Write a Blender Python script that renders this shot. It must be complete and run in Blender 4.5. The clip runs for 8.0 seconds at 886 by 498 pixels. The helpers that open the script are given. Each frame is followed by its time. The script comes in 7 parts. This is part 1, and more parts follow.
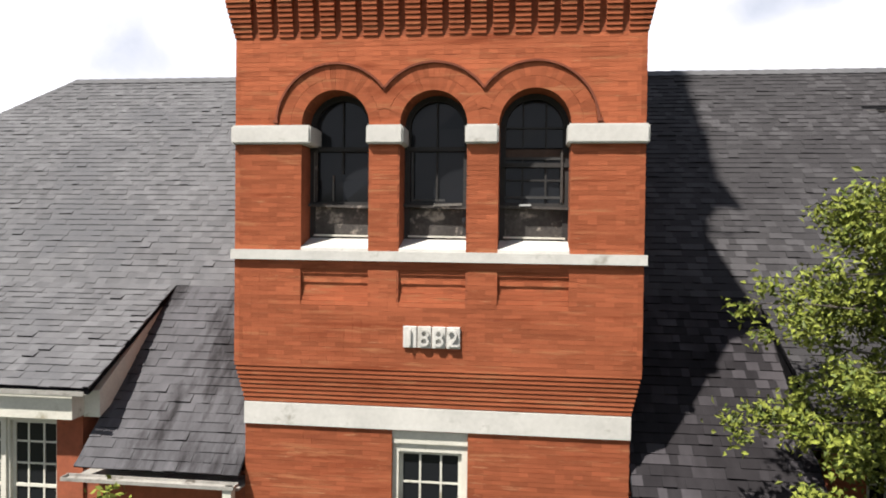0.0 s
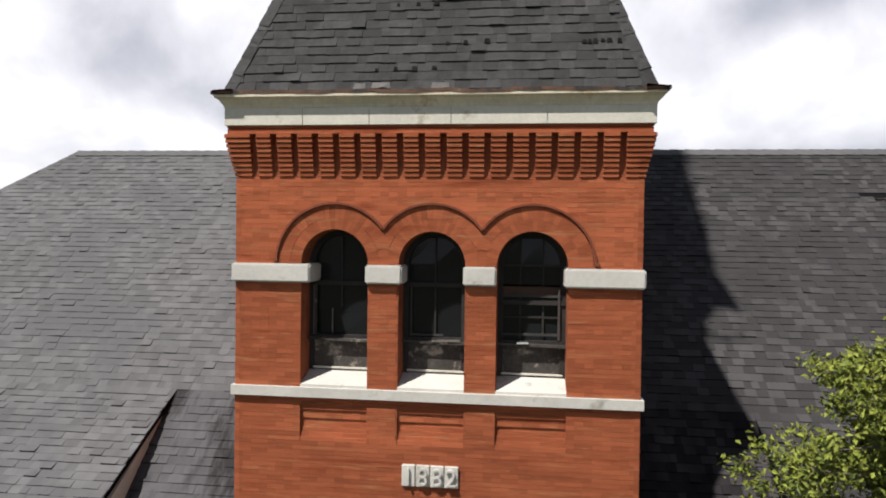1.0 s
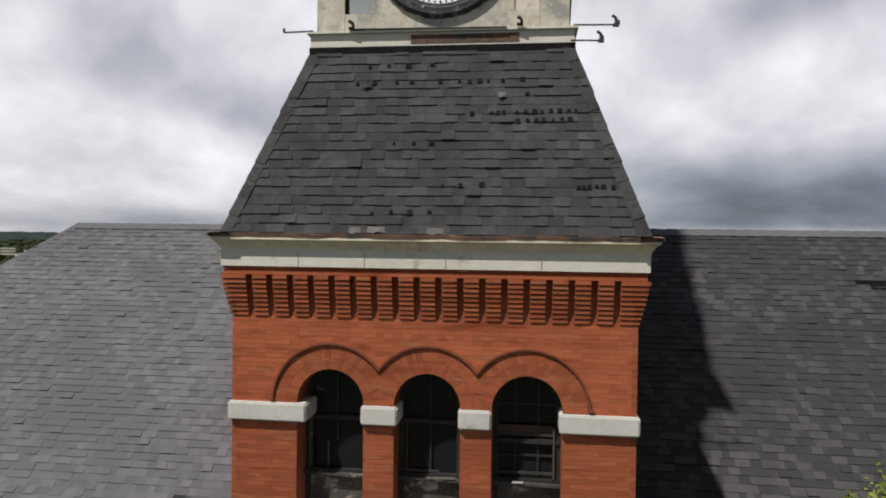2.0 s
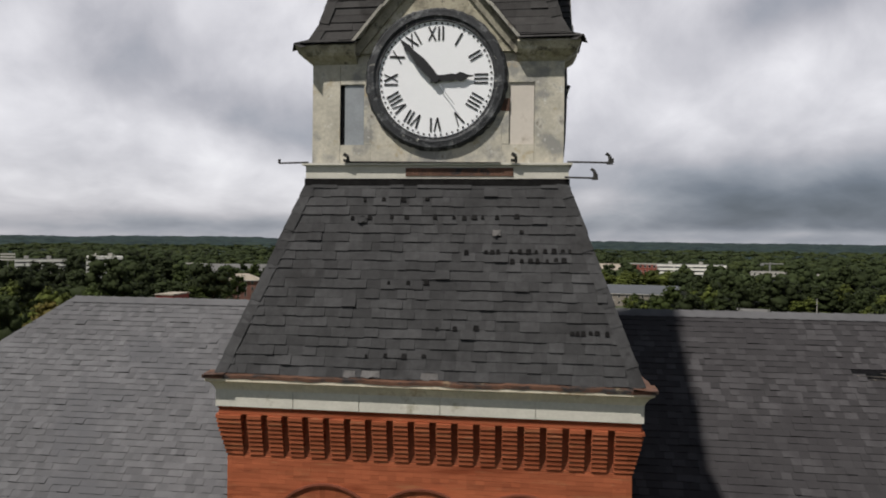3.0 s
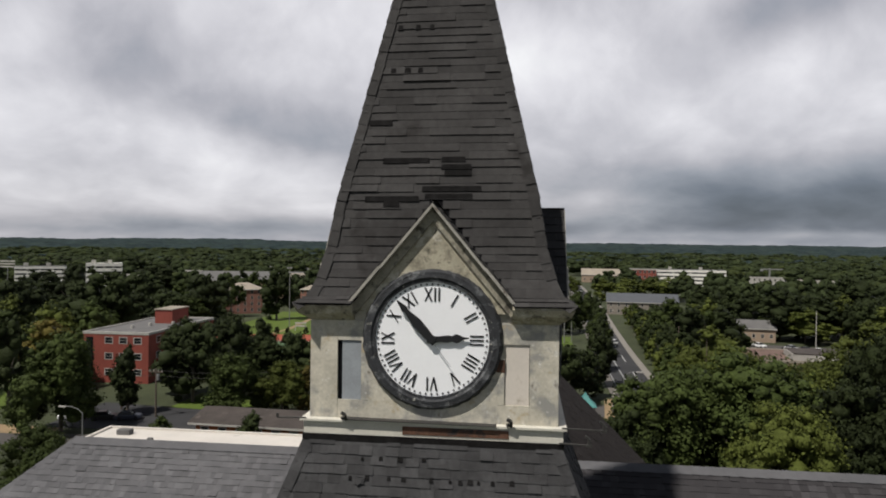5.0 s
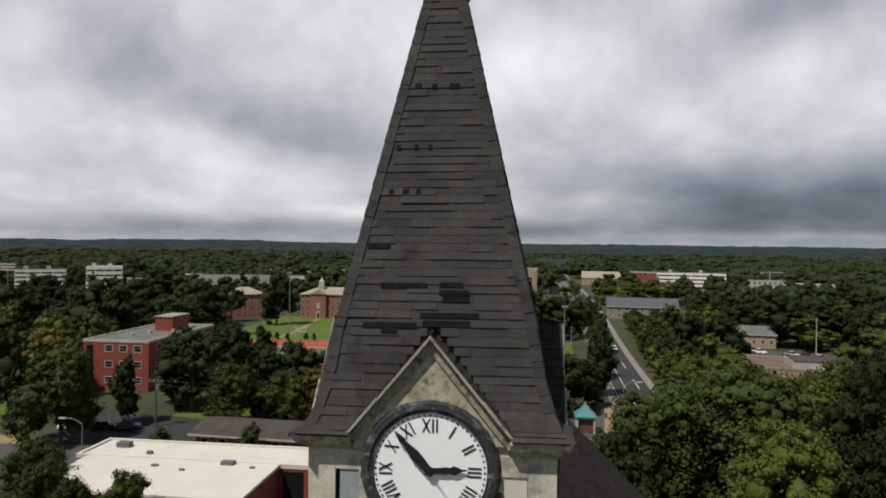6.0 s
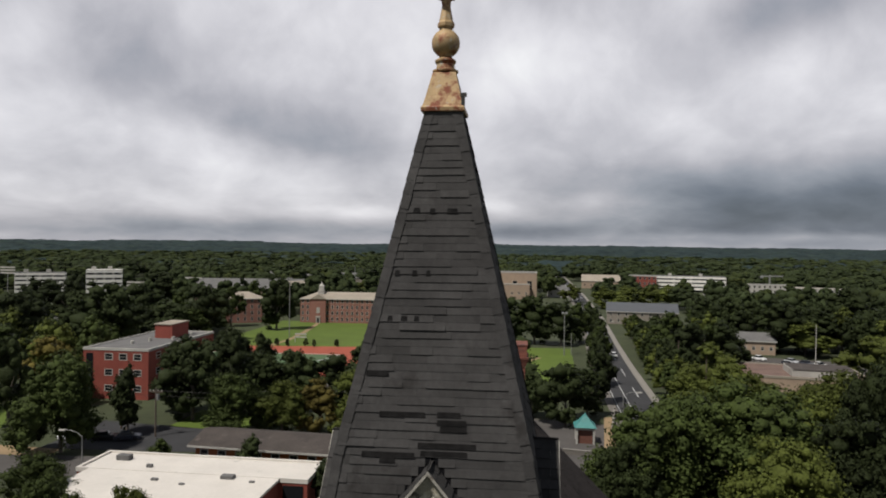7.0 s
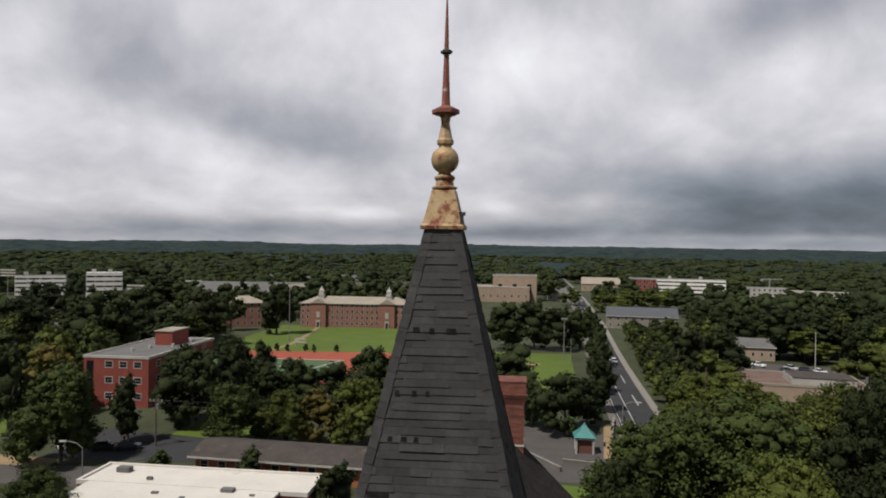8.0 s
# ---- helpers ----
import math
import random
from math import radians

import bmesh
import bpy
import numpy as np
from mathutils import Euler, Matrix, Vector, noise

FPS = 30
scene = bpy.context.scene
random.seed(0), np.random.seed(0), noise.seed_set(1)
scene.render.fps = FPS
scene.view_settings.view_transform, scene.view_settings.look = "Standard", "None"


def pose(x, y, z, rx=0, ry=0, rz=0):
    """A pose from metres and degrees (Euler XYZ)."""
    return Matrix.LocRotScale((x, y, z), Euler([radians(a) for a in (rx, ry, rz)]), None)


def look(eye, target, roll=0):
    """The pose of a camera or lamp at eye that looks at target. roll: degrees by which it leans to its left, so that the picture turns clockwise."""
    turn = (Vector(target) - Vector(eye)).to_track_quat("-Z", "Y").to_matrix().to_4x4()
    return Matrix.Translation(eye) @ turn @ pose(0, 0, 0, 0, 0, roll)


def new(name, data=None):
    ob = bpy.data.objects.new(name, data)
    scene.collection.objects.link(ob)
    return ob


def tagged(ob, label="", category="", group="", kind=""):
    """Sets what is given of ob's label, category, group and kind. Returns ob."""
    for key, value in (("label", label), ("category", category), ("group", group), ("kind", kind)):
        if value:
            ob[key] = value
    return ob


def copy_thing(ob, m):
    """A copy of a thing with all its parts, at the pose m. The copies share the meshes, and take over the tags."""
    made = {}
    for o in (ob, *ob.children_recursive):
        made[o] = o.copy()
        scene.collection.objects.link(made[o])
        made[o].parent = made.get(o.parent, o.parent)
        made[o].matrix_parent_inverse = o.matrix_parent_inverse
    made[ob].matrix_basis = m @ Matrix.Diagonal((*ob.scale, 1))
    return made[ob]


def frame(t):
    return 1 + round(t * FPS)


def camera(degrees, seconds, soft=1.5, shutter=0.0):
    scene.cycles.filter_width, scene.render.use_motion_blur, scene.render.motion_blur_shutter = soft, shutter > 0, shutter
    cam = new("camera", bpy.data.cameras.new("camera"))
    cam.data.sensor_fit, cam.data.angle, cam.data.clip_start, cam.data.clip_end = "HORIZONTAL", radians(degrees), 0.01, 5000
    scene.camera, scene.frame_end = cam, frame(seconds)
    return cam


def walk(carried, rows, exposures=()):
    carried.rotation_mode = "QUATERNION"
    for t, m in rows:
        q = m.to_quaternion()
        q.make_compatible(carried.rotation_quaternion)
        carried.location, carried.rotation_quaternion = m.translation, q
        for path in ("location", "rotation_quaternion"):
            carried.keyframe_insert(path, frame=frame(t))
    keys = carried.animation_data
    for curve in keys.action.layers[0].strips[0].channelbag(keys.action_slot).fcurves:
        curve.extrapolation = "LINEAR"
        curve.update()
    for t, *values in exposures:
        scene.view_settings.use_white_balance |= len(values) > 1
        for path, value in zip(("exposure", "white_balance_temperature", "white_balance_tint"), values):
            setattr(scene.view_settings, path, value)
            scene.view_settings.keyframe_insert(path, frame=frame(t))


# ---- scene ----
cam = camera(65.14, 8.0, soft=1.9)
# seconds, eye x y z, yaw, pitch, roll
PATH = [
    (0.0, 1.014, -7.593, 23.301, 6.73, -1.17, 0.72),
    (0.5, 1.022, -7.617, 24.076, 6.78, -1.12, 0.73),
    (1.0, 1.034, -7.629, 24.844, 6.84, -1.06, 0.74),
    (1.5, 1.058, -7.635, 25.630, 6.91, -1.03, 0.74),
    (3.0, 1.127, -7.628, 27.984, 6.93, -0.70, 0.69),
    (3.5, 1.144, -7.667, 28.775, 6.92, -0.65, 0.68),
    (4.0, 1.147, -7.701, 29.556, 6.91, -0.63, 0.65),
    (4.5, 1.142, -7.703, 30.344, 6.91, -0.60, 0.64),
    (6.0, 1.150, -7.665, 32.719, 6.93, -0.51, 0.67),
    (6.5, 1.173, -7.733, 33.554, 6.93, -0.46, 0.71),
    (7.0, 1.175, -7.781, 34.394, 6.93, -0.43, 0.74),
    (7.5, 1.178, -7.865, 35.226, 6.93, -0.41, 0.77),
    (8.0, 1.188, -7.962, 36.062, 6.93, -0.39, 0.81),
]


def aim(x, y, z, yaw, pitch, roll):
    a, b = radians(yaw), radians(pitch)
    ahead = Vector((-math.sin(a) * math.cos(b), math.cos(a) * math.cos(b), math.sin(b)))
    return look((x, y, z), Vector((x, y, z)) + ahead, roll)


EXPOSURES = [(0.0, 1.18), (0.5, 0.90), (1.0, 0.66), (1.5, 0.44), (2.2, 0.18), (3.0, 0.08), (4.5, 0.06), (6.0, 0.0), (8.0, 0.0)]
walk(cam, [(r[0], aim(*r[1:])) for r in PATH], EXPOSURES)

# ---- sky and sun ----
SUN_WAY = Vector((1.63, 1.9, -4.12)).normalized()
elevation = math.asin(-SUN_WAY.z)
sun = new("sun", bpy.data.lights.new("sun", "SUN"))
sun.data.energy, sun.data.angle, sun.data.color = 4.5, radians(1.2), (1.0, 0.95, 0.88)
sun.matrix_world = look((0, 0, 80), Vector((0, 0, 80)) + SUN_WAY)


SKY_MASSES = [
    (-33.5, 13.8, 6.5, 4.2, -24, -0.145), (-23, 10.2, 9, 2.6, -14, -0.11), (-15.5, 8.0, 6, 2.2, -12, -0.09), (-39, 19, 5, 3, 0, -0.10),
    (-37.5, 15.5, 3, 2.6, 0, 0.06), (-31, 8.6, 6, 2.0, -20, 0.08), (-24, 18.5, 6, 3, 0, 0.06), (-13, 19, 5, 3, 0, 0.07),
    (0.5, 15.0, 5.5, 4.0, 10, 0.07), (4.5, 19.5, 4, 2.0, 0, -0.06), (20.5, 18.0, 6, 2.6, 14, -0.22), (28, 17.5, 3.5, 3, 0, -0.12),
    (20.5, 13.4, 4.5, 2.2, 16, 0.07), (16, 10.4, 6, 2.4, 0, 0.02), (7, 13, 5, 3, 0, 0.04),
    (14, 3.9, 8.5, 2.7, -4, -0.325), (27.5, 4.4, 9, 2.9, 5, -0.345), (3.5, 5.8, 5, 1.5, 0, -0.08), (0.5, 9.5, 5, 2.4, 0, -0.05),
    (-2.3, 3.0, 2.8, 0.8, -10, 0.10), (5.2, 3.6, 2.2, 0.9, 0, 0.08), (-15.5, 2.5, 5, 0.55, 0, 0.11), (1, 4.6, 6, 2.4, 0, -0.08), (8, 1.3, 8, 1.3, 0, -0.10),
    (-27, 1.0, 18, 1.0, 0, -0.15), (0, 1.0, 10, 0.7, 0, -0.14), (18, 0.8, 9, 0.35, 0, 0.12), (-7, 0.4, 70, 2.6, 0, -0.13), (29, 1.5, 11, 1.8, 0, -0.20),
]


def link(tree, a, b):
    tree.links.new(a, b)


def sky_world():
    w = bpy.data.worlds.new("sky")
    w.use_nodes = True
    scene.world = w
    t = w.node_tree
    n = t.nodes
    n.clear()
    out, bg = n.new("ShaderNodeOutputWorld"), n.new("ShaderNodeBackground")
    sky = n.new("ShaderNodeTexSky")
    sky.sky_type, sky.sun_disc = "NISHITA", False
    sky.sun_elevation, sky.sun_rotation = elevation, math.atan2(-SUN_WAY.x, -SUN_WAY.y)
    dim = n.new("ShaderNodeMix")
    dim.data_type, dim.blend_type = "RGBA", "MULTIPLY"
    dim.inputs["Factor"].default_value = 1.0
    dim.inputs["B"].default_value = (0.1, 0.1, 0.1, 1)
    link(t, sky.outputs[0], dim.inputs["A"])
    co, sep = n.new("ShaderNodeTexCoord"), n.new("ShaderNodeSeparateXYZ")
    link(t, co.outputs["Generated"], sep.inputs[0])

    def op(kind, a, b, c=None):
        m = n.new("ShaderNodeMath")
        m.operation = kind
        for k, v in enumerate((a, b, c)):
            if v is None:
                continue
            if isinstance(v, (int, float)):
                m.inputs[k].default_value = v
            else:
                link(t, v, m.inputs[k])
        return m.outputs[0]

    # clouds lie in bands that grow flatter towards the horizon
    azimuth, height = op("ARCTAN2", sep.outputs[0], sep.outputs[1]), op("ARCSINE", sep.outputs[2], 0.0)
    rise = op("MULTIPLY", op("LOGARITHM", op("ADD", op("MAXIMUM", height, 0.0), 0.07), 2.718), 0.30)
    flat = n.new("ShaderNodeCombineXYZ")
    link(t, azimuth, flat.inputs[0]), link(t, rise, flat.inputs[1])

    def cloud(scale, detail, shift, rough=0.55, bend=0.3):
        off = n.new("ShaderNodeMapping")
        off.inputs["Location"].default_value = shift
        link(t, flat.outputs[0], off.inputs[0])
        tex = n.new("ShaderNodeTexNoise")
        tex.inputs["Scale"].default_value, tex.inputs["Detail"].default_value = scale, detail
        tex.inputs["Roughness"].default_value, tex.inputs["Distortion"].default_value = rough, bend
        link(t, off.outputs[0], tex.inputs["Vector"])
        return op("SUBTRACT", tex.outputs["Fac"], 0.5)

    def masses(level, rows):
        """Cloud masses: azimuth, elevation, half widths and tilt (degrees), lighter or heavier."""
        for az, el, wa, we, tilt, amount in rows:
            du, dv = op("SUBTRACT", azimuth, radians(az)), op("SUBTRACT", height, radians(el))
            c, k = math.cos(radians(tilt)), math.sin(radians(tilt))
            u = op("DIVIDE", op("ADD", op("MULTIPLY", du, c), op("MULTIPLY", dv, k)), radians(wa))
            v = op("DIVIDE", op("SUBTRACT", op("MULTIPLY", dv, c), op("MULTIPLY", du, k)), radians(we))
            fall = op("POWER", 2.718, op("MULTIPLY", op("ADD", op("MULTIPLY", u, u), op("MULTIPLY", v, v)), -1.0))
            level = op("ADD", level, op("MULTIPLY", fall, amount))
        return level

    broad, puffs = cloud(6.0, 3.0, (3.1, 1.4, 0.2), 0.5), cloud(10.0, 7.0, (0.4, 5.2, 1.0), 0.56, 0.25)
    mixed = op("ADD", op("ADD", op("MULTIPLY", broad, 0.24), op("MULTIPLY", puffs, 0.27)), 0.84)
    level = masses(mixed, SKY_MASSES)
    # the unseen sky overhead and to the south is darkened to deepen the shade
    overhead = n.new("ShaderNodeMapRange")
    overhead.interpolation_type = "SMOOTHSTEP"
    overhead.inputs["From Min"].default_value, overhead.inputs["From Max"].default_value = 0.34, 0.7
    link(t, sep.outputs[2], overhead.inputs["Value"])
    level = op("SUBTRACT", level, op("MULTIPLY", overhead.outputs["Result"], 0.36))
    south = n.new("ShaderNodeMapRange")
    south.interpolation_type = "SMOOTHSTEP"
    south.inputs["From Min"].default_value, south.inputs["From Max"].default_value = 0.35, -0.35
    link(t, sep.outputs[1], south.inputs["Value"])
    level = op("SUBTRACT", level, op("MULTIPLY", south.outputs["Result"], 0.21))
    ramp = n.new("ShaderNodeValToRGB")
    e = ramp.color_ramp.elements
    e[0].position, e[0].color = 0.28, (0.058, 0.070, 0.092, 1)
    e[1].position, e[1].color = 1.0, (0.97, 0.97, 0.98, 1)
    for at, col in ((0.45, (0.152, 0.173, 0.214)), (0.60, (0.306, 0.324, 0.370)), (0.70, (0.445, 0.443, 0.483)), (0.80, (0.605, 0.597, 0.635)), (0.90, (0.785, 0.775, 0.81))):
        e.new(at).color = (*col, 1)
    link(t, level, ramp.inputs[0])
    over = n.new("ShaderNodeMix")
    over.data_type = "RGBA"
    over.inputs["Factor"].default_value = 0.93
    link(t, dim.outputs["Result"], over.inputs["A"]), link(t, ramp.outputs[0], over.inputs["B"])
    link(t, over.outputs["Result"], bg.inputs[0])
    bg.inputs[1].default_value = 1.0
    link(t, bg.outputs[0], out.inputs[0])


sky_world()


# ---- materials ----
def mat(name, col, rough=0.8, var=0.2, scale=3.0, bump=0.15, fine=60.0, rnd=0.0, island=0.0, metal=0.0, stain=None, spec=0.4, stretch=(1, 1, 1), fleck=0.0, deep=0.02):
    """stain: colour, scale of the patches, share that stays clean (0 to 1)"""
    m = bpy.data.materials.new(name)
    m.use_nodes = True
    t = m.node_tree
    n = t.nodes
    b = n["Principled BSDF"]
    b.inputs["Roughness"].default_value, b.inputs["Metallic"].default_value = rough, metal
    b.inputs["Specular IOR Level"].default_value = spec
    geo = n.new("ShaderNodeNewGeometry")
    mp = n.new("ShaderNodeMapping")
    mp.inputs["Scale"].default_value = stretch
    link(t, geo.outputs["Position"], mp.inputs[0])

    def tex(s, detail=6.0, rg=0.6):
        q = n.new("ShaderNodeTexNoise")
        q.inputs["Scale"].default_value, q.inputs["Detail"].default_value, q.inputs["Roughness"].default_value = s, detail, rg
        link(t, mp.outputs[0], q.inputs["Vector"])
        return q.outputs["Fac"]

    def ranged(v, a, b2, lo, hi):
        q = n.new("ShaderNodeMapRange")
        for k, x in zip(("From Min", "From Max", "To Min", "To Max"), (a, b2, lo, hi)):
            q.inputs[k].default_value = x
        link(t, v, q.inputs["Value"])
        return q.outputs["Result"]

    def times(a, b2):
        q = n.new("ShaderNodeMath")
        q.operation = "MULTIPLY"
        link(t, a, q.inputs[0]), link(t, b2, q.inputs[1])
        return q.outputs[0]

    value = times(ranged(tex(scale), 0.3, 0.7, 1 - var, 1 + var), ranged(tex(scale * 9), 0.3, 0.7, 1 - var * 0.6, 1 + var * 0.6))
    if rnd:
        info = n.new("ShaderNodeObjectInfo")
        value = times(value, ranged(info.outputs["Random"], 0, 1, 1 - rnd, 1 + rnd))
    if island:
        value = times(value, ranged(geo.outputs["Random Per Island"], 0, 1, 1 - island, 1 + island))
    if fleck:
        pale = times(ranged(geo.outputs["Random Per Island"], 0.60, 0.66, 0, fleck), ranged(tex(0.55, 3.0), 0.42, 0.58, 0.15, 1))
        add = n.new("ShaderNodeMath")
        add.operation = "ADD"
        add.inputs[1].default_value = 1.0
        link(t, pale, add.inputs[0])
        value = times(value, add.outputs[0])
    hsv = n.new("ShaderNodeHueSaturation")
    hsv.inputs["Color"].default_value = (*col, 1)
    link(t, value, hsv.inputs["Value"])
    colour = hsv.outputs[0]
    if stain:
        for c, s, clean in (stain if isinstance(stain[0], tuple) and isinstance(stain[0][0], tuple) else (stain,)):
            mx = n.new("ShaderNodeMix")
            mx.data_type = "RGBA"
            mx.inputs["B"].default_value = (*c, 1)
            link(t, ranged(tex(s, 8.0, 0.65), clean, clean + 0.1, 0, 1), mx.inputs["Factor"])
            link(t, colour, mx.inputs["A"])
            colour = mx.outputs["Result"]
    link(t, colour, b.inputs["Base Color"])
    if bump:
        bp = n.new("ShaderNodeBump")
        bp.inputs["Strength"].default_value, bp.inputs["Distance"].default_value = bump, deep
        link(t, tex(fine, 4.0), bp.inputs["Height"])
        link(t, bp.outputs[0], b.inputs["Normal"])
    return m


BRICK = mat("brick", (0.305, 0.090, 0.043), 0.92, 0.16, 1.3, 0.3, 90, rnd=0.16, island=0.16, stain=(((0.215, 0.055, 0.025), 1.2, 0.56), ((0.335, 0.135, 0.066), 2.2, 0.56), ((0.20, 0.055, 0.03), 4.5, 0.60), ((0.38, 0.185, 0.10), 6.0, 0.61)), spec=0.06, stretch=(0.45, 0.45, 5.0))
MORTAR = mat("mortar", (0.25, 0.08, 0.042), 0.95, 0.2, 5, 0.3, 120, spec=0.05)
STONE = mat("limestone", (0.49, 0.475, 0.445), 0.85, 0.1, 2, 0.2, 80, stain=((0.30, 0.285, 0.25), 3.0, 0.6), spec=0.2)
# Torn underlay; also the shade painted under the clock stage ledge.
TORN_FELT_AND_SHADE = mat("underlay_and_shade", (0.014, 0.0135, 0.0135), 0.95, 0.4, 9, 0.3, 60, spec=0.03)
SHINGLE = mat("asphalt_shingle", (0.0475, 0.0472, 0.0485), 0.85, 0.24, 1.6, 0.3, 220, rnd=0.2, island=0.2, spec=0.1, stain=((0.033, 0.0325, 0.033), 1.5, 0.58))
SHINGLE_SPIRE = mat("warm_dark_shingle", (0.048, 0.0462, 0.0455), 0.88, 0.2, 1.6, 0.3, 220, rnd=0.13, island=0.13, spec=0.08, stain=((0.033, 0.031, 0.030), 1.5, 0.58))
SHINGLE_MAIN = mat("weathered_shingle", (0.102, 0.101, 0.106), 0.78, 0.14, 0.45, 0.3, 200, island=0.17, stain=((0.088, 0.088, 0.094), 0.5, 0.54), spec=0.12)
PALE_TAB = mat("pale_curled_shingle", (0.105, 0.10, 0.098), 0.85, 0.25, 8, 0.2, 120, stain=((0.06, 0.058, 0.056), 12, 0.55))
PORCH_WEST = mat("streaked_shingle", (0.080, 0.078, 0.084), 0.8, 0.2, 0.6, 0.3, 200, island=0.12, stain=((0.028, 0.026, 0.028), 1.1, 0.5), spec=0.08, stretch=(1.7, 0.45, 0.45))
# East porch: dark tone with the tower's shade put in; some tabs pale.
PORCH_EAST = mat("shade_dark_porch_shingle", (0.024, 0.022, 0.024), 0.8, 0.2, 0.6, 0.3, 200, island=0.15, spec=0.05, fleck=1.1, stretch=(1.6, 0.6, 0.6))
# East slope: its darker shingle tone also carries the tower's shade.
SHINGLE_EAST = mat("shade_dark_shingle", (0.043, 0.041, 0.043), 0.8, 0.13, 0.4, 0.3, 200, island=0.13, stain=((0.036, 0.034, 0.036), 0.4, 0.50), spec=0.08, fleck=0.4)
# Roof felt; the same near-black also paints butt shadows, slot and east cheek.
FELT_AND_SHADE = mat("felt_and_shade", (0.008, 0.008, 0.009), 0.95, 0.3, 8, 0.2, 90, spec=0.03)
PAINT = mat("weathered_cream_paint", (0.47, 0.44, 0.365), 0.7, 0.2, 2.6, 0.2, 40, stain=(((0.27, 0.265, 0.245), 2.2, 0.49), ((0.38, 0.31, 0.20), 2.7, 0.57), ((0.60, 0.58, 0.52), 3.4, 0.565), ((0.12, 0.10, 0.075), 3.4, 0.60), ((0.66, 0.65, 0.61), 11.0, 0.62)))
GABLE = mat("mildewed_paint", (0.36, 0.33, 0.25), 0.8, 0.2, 4.0, 0.25, 60, stain=(((0.20, 0.18, 0.135), 4.2, 0.52), ((0.56, 0.53, 0.46), 3.4, 0.53), ((0.10, 0.092, 0.07), 7.0, 0.57), ((0.03, 0.028, 0.024), 11.0, 0.60)))
MILDEW = mat("blackened_board", (0.26, 0.24, 0.19), 0.85, 0.3, 4.0, 0.3, 50, stain=(((0.07, 0.063, 0.05), 6.0, 0.52), ((0.40, 0.38, 0.31), 9.0, 0.58), ((0.02, 0.02, 0.018), 13.0, 0.60)))
TRIM = mat("white_trim_paint", (0.55, 0.53, 0.465), 0.6, 0.1, 3.0, 0.1, 50, stain=((0.30, 0.27, 0.20), 2.5, 0.6))
RIM = mat("blackened_rim", (0.028, 0.03, 0.034), 0.7, 0.3, 6, 0.6, 40, stain=(((0.13, 0.135, 0.14), 7.0, 0.53), ((0.012, 0.012, 0.014), 9.0, 0.54), ((0.38, 0.37, 0.33), 13.0, 0.62)))
RAKE = mat("dirty_rake_paint", (0.31, 0.295, 0.26), 0.75, 0.2, 4.0, 0.2, 50, stain=(((0.12, 0.10, 0.08), 5.0, 0.54), ((0.42, 0.40, 0.34), 8.0, 0.60)))
CORNICE = mat("rust_streaked_cream_paint", (0.58, 0.52, 0.41), 0.7, 0.15, 3.0, 0.15, 50, stain=(((0.36, 0.27, 0.17), 2.4, 0.58), ((0.17, 0.10, 0.06), 5.0, 0.64), ((0.55, 0.50, 0.40), 4.0, 0.6)), stretch=(1, 1, 0.5))
PANEL = mat("pinkish_filler", (0.58, 0.53, 0.47), 0.7, 0.05, 3.0, 0.05, 40, stain=((0.42, 0.37, 0.31), 3.0, 0.62))
DIAL = mat("white_dial", (0.88, 0.89, 0.91), 0.35, 0.02, 3, 0.0)
BLACK = mat("black_enamel", (0.012, 0.012, 0.014), 0.5, 0.1, 9, 0.05)
RUST = mat("rusty_copper_edge", (0.095, 0.046, 0.028), 0.7, 0.4, 5, 0.3, 60, stain=(((0.022, 0.02, 0.02), 4, 0.5), ((0.24, 0.19, 0.12), 3.2, 0.62)))
GOLD = mat("worn_gilded_metal", (0.36, 0.25, 0.13), 0.6, 0.2, 6, 0.25, 50, metal=0.25, stain=(((0.17, 0.05, 0.022), 4.5, 0.5), ((0.36, 0.34, 0.29), 7, 0.58)))
OXIDE = mat("red_oxide_metal", (0.20, 0.065, 0.045), 0.65, 0.25, 8, 0.2, 60, stain=((0.38, 0.36, 0.34), 8, 0.6))
IRON = mat("dark_iron", (0.05, 0.048, 0.045), 0.6, 0.2, 9, 0.1, metal=0.4)
# Darkened brick: the hood mould's shadow line is put into its colour.
MOULD_SHADE = mat("shade_dark_brick", (0.17, 0.048, 0.024), 0.95, 0.3, 3, 0.3, 60)
GUTTER = mat("dull_gutter_metal", (0.32, 0.305, 0.28), 0.6, 0.2, 3, 0.1, 30, metal=0.2, stain=((0.09, 0.075, 0.06), 4, 0.56))
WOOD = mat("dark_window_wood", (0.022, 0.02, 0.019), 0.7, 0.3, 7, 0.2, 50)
BOARD = mat("weathered_board", (0.05, 0.044, 0.04), 0.85, 0.5, 3, 0.3, 40, stain=((0.30, 0.26, 0.22), 5, 0.56))
LEAF_SHADE = mat("shaded_leaf", (0.085, 0.112, 0.02), 0.6, 0.25, 1.5, 0.0, island=0.3, spec=0.3)
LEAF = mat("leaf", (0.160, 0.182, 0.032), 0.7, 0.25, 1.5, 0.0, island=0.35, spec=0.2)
BARK = mat("bark", (0.10, 0.085, 0.07), 0.9, 0.3, 6, 0.6, 30)


def glass():
    m = bpy.data.materials.new("window_glass")
    m.use_nodes = True
    b = m.node_tree.nodes["Principled BSDF"]
    b.inputs["Base Color"].default_value = (0.012, 0.013, 0.015, 1)
    b.inputs["Roughness"].default_value, b.inputs["Specular IOR Level"].default_value = 0.08, 0.22
    return m


GLASS = glass()


